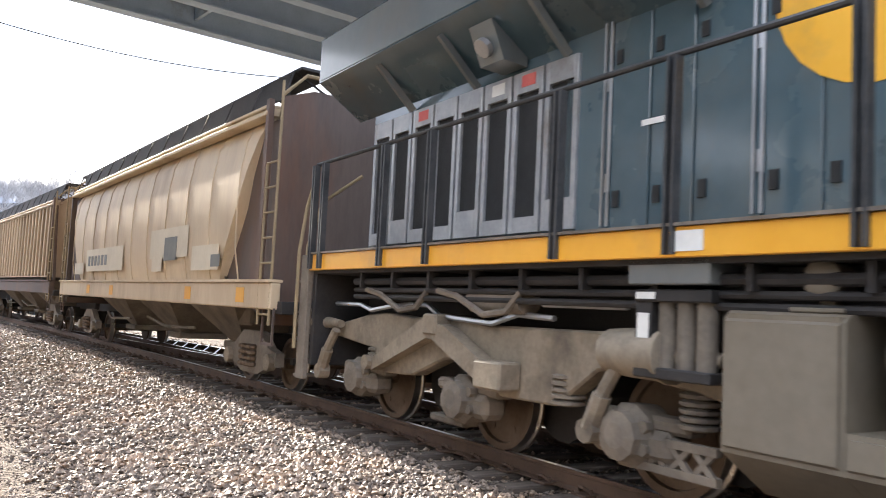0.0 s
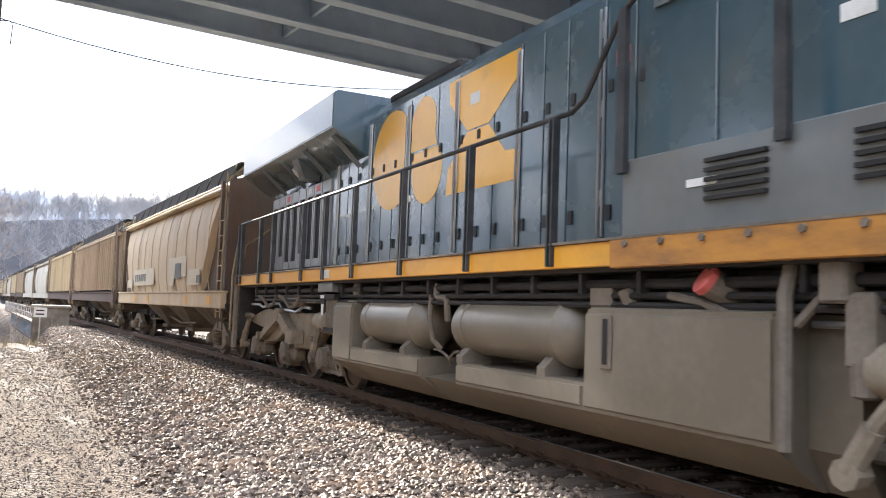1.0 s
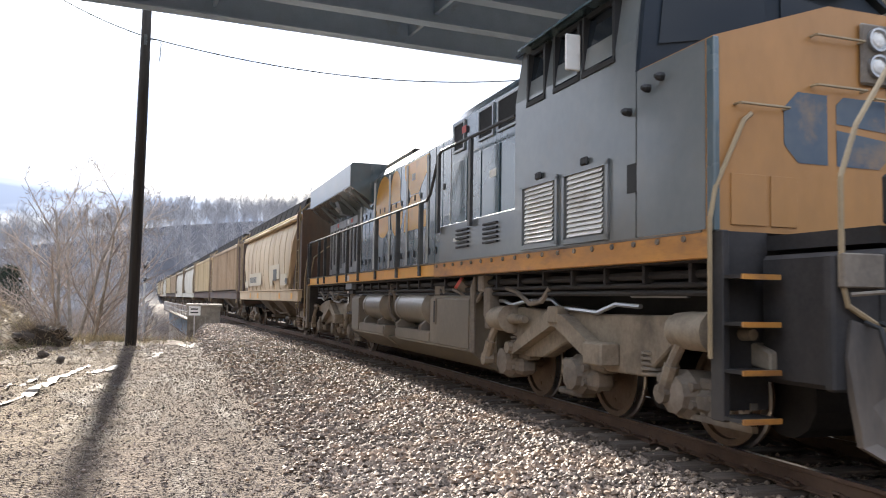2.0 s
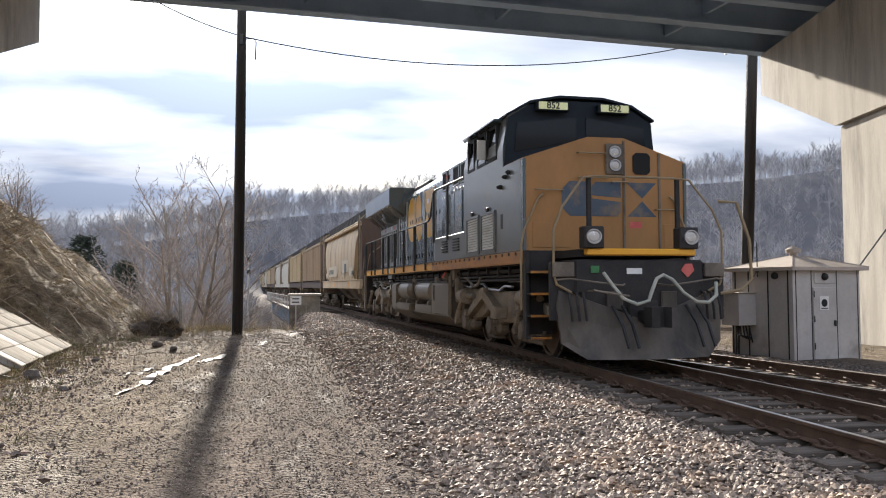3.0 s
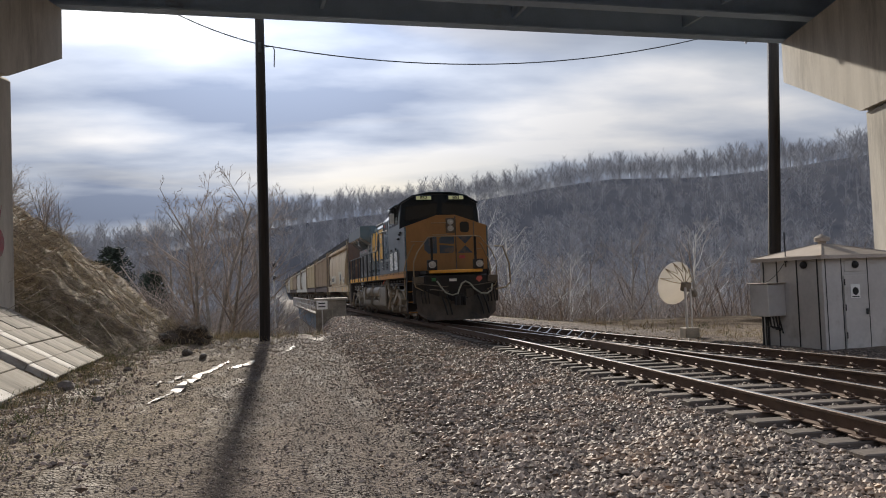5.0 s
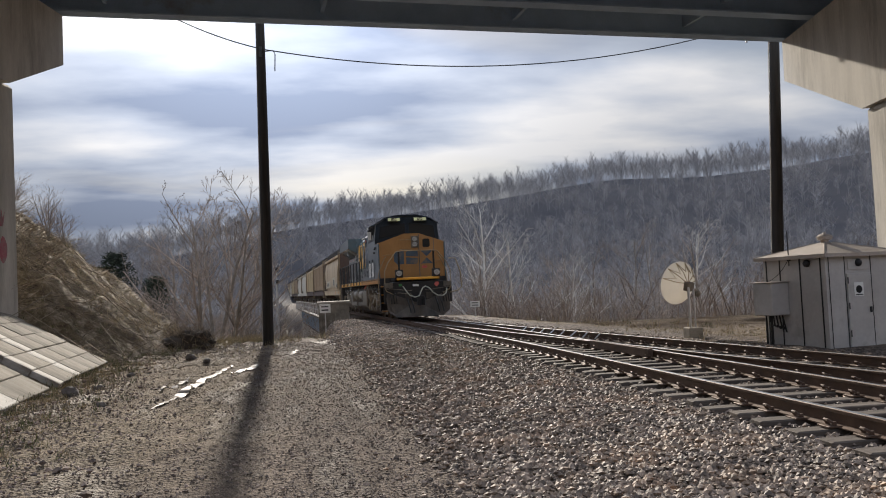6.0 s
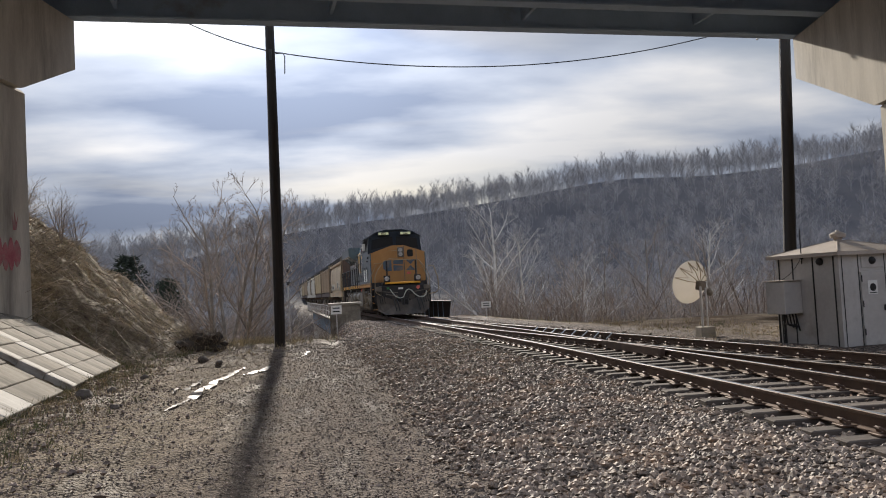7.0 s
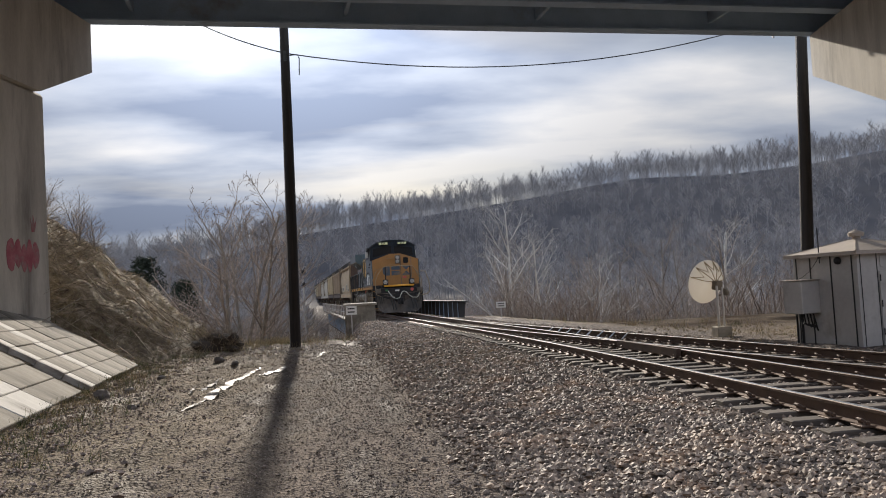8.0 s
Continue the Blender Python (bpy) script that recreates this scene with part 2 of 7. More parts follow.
def box(bm, x0, x1, y0, y1, z0, z1, bevel=0.0, mat=0, turn=None):
    vs = [bm.verts.new((x, y, z)) for x in (x0, x1) for y in (y0, y1) for z in (z0, z1)]
    fs = [bm.faces.new([vs[i] for i in q]) for q in ((0, 1, 3, 2), (4, 6, 7, 5), (0, 4, 5, 1), (2, 3, 7, 6), (0, 2, 6, 4), (1, 5, 7, 3))]
    for f in fs:
        f.material_index = mat
    if turn is not None:
        bmesh.ops.transform(bm, matrix=turn, verts=vs)
    if bevel:
        es = list({e for f in fs for e in f.edges})
        r = bmesh.ops.bevel(bm, geom=es, offset=bevel, segments=1, affect="EDGES", material=-1)
        return r["verts"]
    return vs


def cyl(bm, p0, p1, r, seg=12, r2=None, mat=0, cap=True):
    """A round bar from p0 to p1, tapering from r to r2."""
    p0, p1 = Vector(p0), Vector(p1)
    r2 = r if r2 is None else r2
    d = (p1 - p0).normalized()
    a = d.orthogonal().normalized()
    b = d.cross(a)
    rings = []
    for p, q in ((p0, r), (p1, r2)):
        rings.append([bm.verts.new(p + q * (math.cos(2 * math.pi * i / seg) * a + math.sin(2 * math.pi * i / seg) * b)) for i in range(seg)])
    for i in range(seg):
        f = bm.faces.new((rings[0][i], rings[0][(i + 1) % seg], rings[1][(i + 1) % seg], rings[1][i]))
        f.material_index = mat
    if cap:
        bm.faces.new(list(reversed(rings[0]))).material_index = mat
        bm.faces.new(rings[1]).material_index = mat
    return rings


def tube(bm, pts, r, seg=8, mat=0):
    """A bent pipe through the points."""
    pts = [Vector(p) for p in pts]
    rings = []
    a = None
    for i, p in enumerate(pts):
        d = (pts[min(i + 1, len(pts) - 1)] - pts[max(i - 1, 0)]).normalized()
        a = d.orthogonal().normalized() if a is None else (a - d * a.dot(d)).normalized()
        b = d.cross(a)
        rings.append([bm.verts.new(p + r * (math.cos(2 * math.pi * k / seg) * a + math.sin(2 * math.pi * k / seg) * b)) for k in range(seg)])
    for q0, q1 in zip(rings, rings[1:]):
        for k in range(seg):
            bm.faces.new((q0[k], q0[(k + 1) % seg], q1[(k + 1) % seg], q1[k])).material_index = mat
    bm.faces.new(list(reversed(rings[0]))).material_index = mat
    bm.faces.new(rings[-1]).material_index = mat


def prism(bm, pts, axis, a, b, mat=0):
    """A flat outline (pts in the two other axes, in order) drawn out along axis from a to b."""
    def put(u, v, w):
        return {"x": (w, u, v), "y": (u, w, v), "z": (u, v, w)}[axis]
    lo = [bm.verts.new(put(u, v, a)) for u, v in pts]
    hi = [bm.verts.new(put(u, v, b)) for u, v in pts]
    n = len(pts)
    fs = [bm.faces.new((lo[i], lo[(i + 1) % n], hi[(i + 1) % n], hi[i])) for i in range(n)]
    fs += [bm.faces.new(lo), bm.faces.new(hi)]
    for f in fs:
        f.material_index = mat
    bmesh.ops.recalc_face_normals(bm, faces=fs)
    return lo + hi


def lathe(bm, profile, axis, centre=(0, 0, 0), seg=20, mat=0):
    """A turned body: profile of (along, radius) about axis x, y or z through centre."""
    cx, cy, cz = centre
    rings = []
    for w, r in profile:
        ring = []
        for i in range(seg):
            c, s = r * math.cos(2 * math.pi * i / seg), r * math.sin(2 * math.pi * i / seg)
            q = {"x": (w, c, s), "y": (c, w, s), "z": (c, s, w)}[axis]
            ring.append(bm.verts.new((cx + q[0], cy + q[1], cz + q[2])))
        rings.append(ring)
    fs = []
    for q0, q1 in zip(rings, rings[1:]):
        for k in range(seg):
            fs.append(bm.faces.new((q0[k], q0[(k + 1) % seg], q1[(k + 1) % seg], q1[k])))
    fs += [bm.faces.new(rings[0]), bm.faces.new(rings[-1])]
    for f in fs:
        f.material_index = mat
    bmesh.ops.recalc_face_normals(bm, faces=fs)


# ---- the line of the track ----
X0, BEND, Y_TAN, RAIL_Z = 5.915, 0.0013, 30.0, 0.30


def track_x(y):
    y = max(y, 0.0)
    if y <= Y_TAN:
        return X0 - BEND * y * y
    return X0 - BEND * Y_TAN * Y_TAN - 2 * BEND * Y_TAN * (y - Y_TAN)


def track_slope(y):
    return -2 * BEND * min(max(y, 0.0), Y_TAN)


def siding_off(y):
    d = 37.0 - y
    return 0.055 * d + 0.0013 * d * d if d > 0 else 0.0


# ---- lie of the land ----
def smooth(a, b, v):
    k = min(max((v - a) / (b - a), 0.0), 1.0)
    return k * k * (3 - 2 * k)


RIDGE_AZ = [-60, -30, -19.8, -16.5, -12.7, -8, -4.8, -1.6, 4, 8, 14, 20, 26, 31, 36, 45, 60, 90]
RIDGE_EL = [2.2, 2.2, 2.4, 2.5, 2.8, 3.6, 4.4, 4.9, 5.4, 5.8, 6.3, 6.9, 6.8, 7.1, 7.3, 7.4, 6.8, 6.0]


def toe_x(y):
    if y > 24.0:
        return -6.5 + 0.9 * smooth(24.0, 28.5, y)
    return -5.45 - 0.10 * (y - 13.5)


def land(x, y):
    """Height of the ground."""
    u = x - track_x(y)
    r = math.hypot(x, y)
    az = math.degrees(math.atan2(x, y))
    # ballast bed, lane and verge
    z = 0.065 * smooth(-4.3, -2.0, u)
    z += -0.10 * smooth(siding_off(y) + 4.2, siding_off(y) + 6.0, u)
    if u < -3.4 and -8 < u:
        rut = math.exp(-((u + 5.2) / 0.28) ** 2) + math.exp(-((u + 6.7) / 0.28) ** 2)
        z -= 0.075 * rut * (1 + 0.5 * noise.noise(Vector((x, y * 0.7, 3))))
    if abs(u) > 2.2:
        z += (0.03 * noise.noise(Vector((x * 0.8, y * 0.8, 0))) + 0.028 * noise.noise(Vector((x * 2.6, y * 1.7, 4)))) * (1.0 + 1.4 * (1 - smooth(-8.0, -6.6, u)))
        if 2 < y < 40:
            rough = 1.0 + 1.3 * (1 - smooth(-8.2, -6.2, u))
            z += rough * (0.014 * noise.noise(Vector((x * 5.3, y * 4.7, 11))) + 0.010 * noise.noise(Vector((x * 11.0, y * 10.0, 2))))
            z += 0.05 * (1 - smooth(-7.6, -6.2, u)) * noise.noise(Vector((x * 1.5, y * 1.1, 21)))
    z += 0.15 * smooth(34, 41, y) * (1 - smooth(46, 50, y)) * smooth(-7.5, -4.0, u) * (1 - smooth(-2.6, -1.6, u))
    # approach embankment of the road overpass
    d = toe_x(y) - x
    if d > 0:
        top = min((0.577 + 0.33 * smooth(24.2, 26.5, y)) * d, 9.0)
        if y > 25.0:
            top = min(top, max((38.0 - y) * 0.62 + 1.0 * smooth(0, 6, d), 0.0))
            top += smooth(0.2, 1.5, d) * (0.34 * noise.noise(Vector((x * 0.9, y * 0.9, 9))) + 0.16 * noise.noise(Vector((x * 2.3, y * 2.3, 5))) + 0.07 * noise.noise(Vector((x * 5.5, y * 5.5, 8))))
        if y < -12:
            top = min(top, max((y + 28) * 0.5, 0.0))
        z += max(top, 0.0)
    # river cutting under the railway bridge
    if y > 30:
        side = smooth(-3.2, -6.5, u) if u < 0 else smooth(siding_off(y) + 5, siding_off(y) + 12, u)
        along = smooth(50, 60, y) * (1 - smooth(118, 135, y))
        cut = max(along, side * smooth(33, 44, y) * (1 - smooth(130, 170, y)))
        z -= 5.5 * cut
    if y < 30 and u > 9:
        z -= 0.8 * smooth(9, 20, u)
    # unseen hill added behind the camera, to block low sky light
    if y < -40:
        z += 46 * smooth(45, 190, -y)
    # wooded hills
    if r > 150 and y > -200:
        el = np.interp(az, RIDGE_AZ, RIDGE_EL)
        far = 430 + 60 * math.sin(az * 0.07)
        hill = (far * math.tan(math.radians(float(el)))) * smooth(170, far, r)
        hill *= 1 + 0.06 * noise.noise(Vector((x * 0.012, y * 0.012, 2)))
        z += hill
    return z


def ground_material():
    m = bpy.data.materials.new("ground_earth_gravel_grass")
    m.use_nodes = True
    nt = m.node_tree
    b = nt.nodes["Principled BSDF"]
    N, L = nt.nodes.new, nt.links.new
    tc = N("ShaderNodeTexCoord")
    def noise_at(scale, detail=6, rough=0.6, stretch=(1, 1, 1)):
        mp = N("ShaderNodeMapping"); mp.inputs["Scale"].default_value = stretch
        L(tc.outputs["Object"], mp.inputs[0])
        n = N("ShaderNodeTexNoise")
        n.inputs["Scale"].default_value, n.inputs["Detail"].default_value, n.inputs["Roughness"].default_value = scale, detail, rough
        L(mp.outputs[0], n.inputs["Vector"])
        return n.outputs["Fac"]
    def ramp(src, stops):
        r = N("ShaderNodeValToRGB")
        e = r.color_ramp.elements
        e[0].position, e[0].color = stops[0][0], (*stops[0][1], 1)
        e[1].position, e[1].color = stops[-1][0], (*stops[-1][1], 1)
        for p, c in stops[1:-1]:
            q = e.new(p); q.color = (*c, 1)
        L(src, r.inputs[0])
        return r.outputs[0]
    def mix(f, a, c):
        x = N("ShaderNodeMix"); x.data_type = "RGBA"
        L(f, x.inputs[0]); L(a, x.inputs[6]); L(c, x.inputs[7])
        return x.outputs[2]
    def weight(name):
        a = N("ShaderNodeAttribute"); a.attribute_name = name
        return a.outputs["Fac"]
    vor = N("ShaderNodeTexVoronoi"); vor.inputs["Scale"].default_value = 24
    L(tc.outputs["Object"], vor.inputs["Vector"])
    # ground below the loose stones, darkened to paint shade in their gaps
    stone = ramp(vor.outputs["Color"], [(0.1, (0.035, 0.028, 0.023)), (0.5, (0.11, 0.088, 0.074)), (0.9, (0.30, 0.245, 0.205))])
    grit = ramp(noise_at(42, 4, 0.8), [(0.36, (0.035, 0.026, 0.021)), (0.49, (0.125, 0.095, 0.074)), (0.58, (0.22, 0.170, 0.134)), (0.68, (0.44, 0.35, 0.28))])
    damp = ramp(noise_at(0.9, 7, 0.65, (2.2, 0.35, 1)), [(0.36, (0.045, 0.034, 0.027)), (0.46, (0.098, 0.072, 0.054)), (0.55, (0.165, 0.124, 0.095)), (0.68, (0.32, 0.25, 0.195))])
    lane = mix(noise_at(6, 5, 0.75), grit, damp)
    mud = ramp(noise_at(9, 7, 0.75), [(0.33, (0.030, 0.021, 0.016)), (0.52, (0.085, 0.062, 0.047)), (0.70, (0.22, 0.172, 0.14))])
    wet_f = noise_at(0.55, 8, 0.7, (1.7, 0.4, 1))
    wet = ramp(wet_f, [(0.43, (0, 0, 0)), (0.54, (0.9, 0.9, 0.9))])
    lane = mix(wet, lane, mud)
    grass = ramp(noise_at(3.2, 11, 0.8), [(0.34, (0.055, 0.040, 0.030)), (0.43, (0.19, 0.142, 0.104)), (0.50, (0.26, 0.21, 0.125)), (0.57, (0.42, 0.335, 0.245)), (0.70, (0.58, 0.48, 0.38))])
    # hillside ground greyed and blued: distance haze put into the colour
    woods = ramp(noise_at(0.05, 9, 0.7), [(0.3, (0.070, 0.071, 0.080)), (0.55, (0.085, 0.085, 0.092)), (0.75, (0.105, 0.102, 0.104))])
    litter = ramp(noise_at(1.3, 8, 0.75), [(0.35, (0.045, 0.034, 0.026)), (0.55, (0.090, 0.068, 0.050)), (0.72, (0.17, 0.126, 0.086))])
    c = mix(weight("ballast"), lane, stone)
    c = mix(weight("grass"), c, grass)
    c = mix(weight("litter"), c, litter)
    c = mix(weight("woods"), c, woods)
    L(c, b.inputs["Base Color"])
    # damp earth is smoother than dry
    gloss = N("ShaderNodeMapRange")
    gloss.inputs["From Min"].default_value, gloss.inputs["From Max"].default_value = 0.50, 0.66
    gloss.inputs["To Min"].default_value, gloss.inputs["To Max"].default_value = 0.92, 0.66
    L(wet_f, gloss.inputs["Value"])
    L(gloss.outputs["Result"], b.inputs["Roughness"])
    # leaf litter and woods have no sheen
    dull = N("ShaderNodeMath"); dull.operation = "MAXIMUM"
    L(weight("litter"), dull.inputs[0]); L(weight("woods"), dull.inputs[1])
    sheen = N("ShaderNodeMapRange")
    sheen.inputs["To Min"].default_value, sheen.inputs["To Max"].default_value = 0.14, 0.0
    L(dull.outputs[0], sheen.inputs["Value"])
    L(sheen.outputs["Result"], b.inputs["Specular IOR Level"])
    h = N("ShaderNodeMath"); h.operation = "MULTIPLY_ADD"; h.inputs[1].default_value = 0.6
    h2 = N("ShaderNodeMath"); h2.operation = "MULTIPLY_ADD"; h2.inputs[1].default_value = 0.8
    L(noise_at(6, 5, 0.6), h2.inputs[0]); L(vor.outputs["Distance"], h2.inputs[2])
    L(noise_at(30, 4, 0.7), h.inputs[0]); L(h2.outputs[0], h.inputs[2])
    bp = N("ShaderNodeBump")
    bp.inputs["Strength"].default_value, bp.inputs["Distance"].default_value = 1.0, 0.035
    L(h.outputs[0], bp.inputs["Height"])
    L(bp.outputs[0], b.inputs["Normal"])
    return m


def axis(stops):
    """Grid lines: (from, to, step) runs joined."""
    out = []
    for a, b, st in stops:
        out += list(np.arange(a, b, st))
    return out + [stops[-1][1]]


def build_ground():
    xs = axis([(-1200, -300, 60), (-300, -60, 12), (-60, -15, 2.0), (-15, -9, 0.18), (-9, 4, 0.11), (4, 11, 0.18), (11, 30, 1.0), (30, 90, 5), (90, 400, 14), (400, 1400, 60)])
    ys = axis([(-700, -100, 60), (-100, -10, 6), (-10, 2, 1.0), (2, 4, 0.18), (4, 26, 0.12), (26, 40, 0.18), (40, 70, 1.0), (70, 190, 4), (190, 520, 11), (520, 1500, 60)])
    verts = [(x, y, land(x, y)) for y in ys for x in xs]
    nx = len(xs)
    faces = [(j * nx + i, j * nx + i + 1, (j + 1) * nx + i + 1, (j + 1) * nx + i) for j in range(len(ys) - 1) for i in range(nx - 1)]
    me = bpy.data.meshes.new("ground")
    me.from_pydata(verts, [], faces)
    me.materials.append(ground_material())
    for p in me.polygons:
        p.use_smooth = True
    bal, gra, woo, lit = [], [], [], []
    for x, y, z in verts:
        u = x - track_x(y)
        n = noise.noise(Vector((x * 0.6, y * 0.6, 1)))
        n2 = noise.noise(Vector((x * 0.25, y * 0.25, 7)))
        bal.append(smooth(-5.6 + n * 0.9, -3.4 + n * 0.9, u) * (1 - smooth(siding_off(y) + 3.6, siding_off(y) + 5.0, u)))
        g = max(1 - smooth(-8.0 + n * 1.2, -6.5 + n * 1.2, u), smooth(siding_off(y) + 3.8, siding_off(y) + 5.0, u))
        g = max(g, smooth(31, 36, y) * (1 - smooth(-5.0, -3.6, u)))
        if y < 27 and 0.0 < toe_x(y) - x:
            g = 1.0
        if x > toe_x(y) + 0.1 and y < 31:
            g *= 0.45
        gra.append(min(max(g * (0.85 + 0.5 * n2), 0), 1))
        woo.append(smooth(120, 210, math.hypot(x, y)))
        beyond = max(smooth(siding_off(y) + 4.0, siding_off(y) + 6.0, u) * smooth(23, 29, y), smooth(34, 38, y) * (1 - smooth(-4.6, -3.2, u)), smooth(44, 50, y) * smooth(siding_off(y) + 3.0, siding_off(y) + 4.5, u))
        lit.append(min(max(beyond * (0.9 + 0.4 * n), 0.0), 1.0))
    for name, vals in (("ballast", bal), ("grass", gra), ("woods", woo), ("litter", lit)):
        a = me.attributes.new(name, "FLOAT", "POINT")
        a.data.foreach_set("value", vals)
    tagged(new("ground", me), "gravel lane, stone ballast, dry grass verge and wooded hills", "ground", kind="structure")


# ---- overpass ----
SKEW = 0.176
EDGE_A, EDGE_B = Vector((-8.27, 26.85, 0)), Vector((18.4, 29.8, 0))
GIRDER_Z = 11.08


def edge_y(x):
    return EDGE_A.y + (x - EDGE_A.x) * (EDGE_B.y - EDGE_A.y) / (EDGE_B.x - EDGE_A.x)


def build_overpass():
    th = thing("overpass", "highway overpass of steel girders on concrete piers", "bridge", kind="structure")
    slope = (EDGE_B.y - EDGE_A.y) / (EDGE_B.x - EDGE_A.x)
    turn = Matrix.Translation((0, edge_y(0), 0)) @ Matrix.Rotation(math.atan(slope), 4, "Z")
    for k in range(8):
        bm = bmesh.new()
        y1 = -0.15 - 2.55 * k
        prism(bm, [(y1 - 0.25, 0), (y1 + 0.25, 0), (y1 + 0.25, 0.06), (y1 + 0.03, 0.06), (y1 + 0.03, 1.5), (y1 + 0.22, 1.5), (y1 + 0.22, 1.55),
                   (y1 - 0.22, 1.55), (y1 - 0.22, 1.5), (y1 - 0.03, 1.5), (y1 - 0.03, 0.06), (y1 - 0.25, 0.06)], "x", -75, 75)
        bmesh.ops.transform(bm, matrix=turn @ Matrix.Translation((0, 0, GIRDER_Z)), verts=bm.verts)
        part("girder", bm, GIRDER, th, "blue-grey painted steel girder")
    for j in range(-5, 6):
        bm = bmesh.new()
        for k in range(7):
            y1 = -0.15 - 2.55 * k
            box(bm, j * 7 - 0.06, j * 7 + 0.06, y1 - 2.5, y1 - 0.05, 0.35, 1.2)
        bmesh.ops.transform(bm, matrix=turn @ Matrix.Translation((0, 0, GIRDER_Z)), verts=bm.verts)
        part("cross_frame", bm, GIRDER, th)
    bm = bmesh.new()
    prism(bm, [(0.75, 1.56), (0.75, 2.75), (0.45, 2.75), (0.40, 1.85), (-18.7, 1.85), (-18.75, 2.75), (-19.05, 2.75), (-19.05, 1.56)], "x", -75, 75)
    bmesh.ops.transform(bm, matrix=turn @ Matrix.Translation((0, 0, GIRDER_Z)), verts=bm.verts)
    part("deck", bm, DECK, th, "concrete deck slab with parapets")
    bm = bmesh.new()
    for x in (17.4, -9.0):
        cyl(bm, (x, 0.72, 0.15), (x, 0.72, 1.56), 0.05, 8)
    bmesh.ops.transform(bm, matrix=turn @ Matrix.Translation((0, 0, GIRDER_Z)), verts=bm.verts)
    part("drain_pipe", bm, HUT_METAL, th, "pale drain pipe under the deck edge")

    def bent(tip, reach, knee_z, base_z, face, label, out=0.0):
        """A hammerhead pier; face: +1 when its mass lies on the far side of the tip's line in x."""
        bm = bmesh.new()
        y0, y1 = 0.0, -18.5
        col0, col1 = -reach, -reach - 4.6
        t = 1.7
        prism(bm, [(y0, 9.45), (y0, GIRDER_Z - 0.02), (y1, GIRDER_Z - 0.02), (y1, 9.45), (col1, knee_z), (col0, knee_z)], "x", 0 if face > 0 else -t, t if face > 0 else 0)
        cap = part("pier_cap", bm, CONCRETE, th, "sloped concrete hammerhead cap")
        bm = bmesh.new()
        a, b = (0.12, t - 0.12) if face > 0 else (-t + 0.12, -0.12)
        prism(bm, [(col1 + 0.05, base_z), (col0 - 0.05 + out, base_z), (col0 - 0.05 + out * 0.8, knee_z - 0.002), (col1 + 0.05, knee_z - 0.002)], "x", a, b)
        bmesh.ops.bevel(bm, geom=list(bm.edges), offset=0.10, segments=1, affect="EDGES")
        col = part("pier_column", bm, CONCRETE, th, label)
        m = Matrix.Translation((tip.x, tip.y, 0)) @ Matrix.Rotation(-math.atan(SKEW / 0.985), 4, "Z")
        cap.matrix_basis = col.matrix_basis = m
        return m
    bent(EDGE_B, 6.1, 6.95, -1.5, 1, "sunlit concrete pier column streaked with stains")
    return th, bent(EDGE_A, 3.0, 8.1, 0.5, -1, "shaded concrete pier column with pink graffiti", 0.54)


# ---- railway ----
def along(y, u, z):
    """A place u to the right of the track's centre at y."""
    s = track_slope(y)
    n = math.hypot(1, s)
    return (track_x(y) + u / n, y - s * u / n, z)


RAIL_SECTION = [(-0.076, -0.18), (0.076, -0.18), (0.076, -0.168), (0.012, -0.150), (0.012, -0.045), (0.037, -0.035), (0.037, -0.006),
                (0.030, 0.0), (-0.030, 0.0), (-0.037, -0.006), (-0.037, -0.035), (-0.012, -0.045), (-0.012, -0.150), (-0.076, -0.168)]


def rail_mesh(bm, offset, ys, polished=True):
    rows = []
    for y in ys:
        o = offset(y)
        rows.append([bm.verts.new(along(y, o + a, RAIL_Z + z)) for a, z in RAIL_SECTION])
    n = len(RAIL_SECTION)
    for r0, r1 in zip(rows, rows[1:]):
        for k in range(n):
            f = bm.faces.new((r0[k], r0[(k + 1) % n], r1[(k + 1) % n], r1[k]))
            f.material_index = 1 if polished and k == 7 else 0
    bm.faces.new(rows[0]); bm.faces.new(rows[-1])
    bmesh.ops.recalc_face_normals(bm, faces=bm.faces)


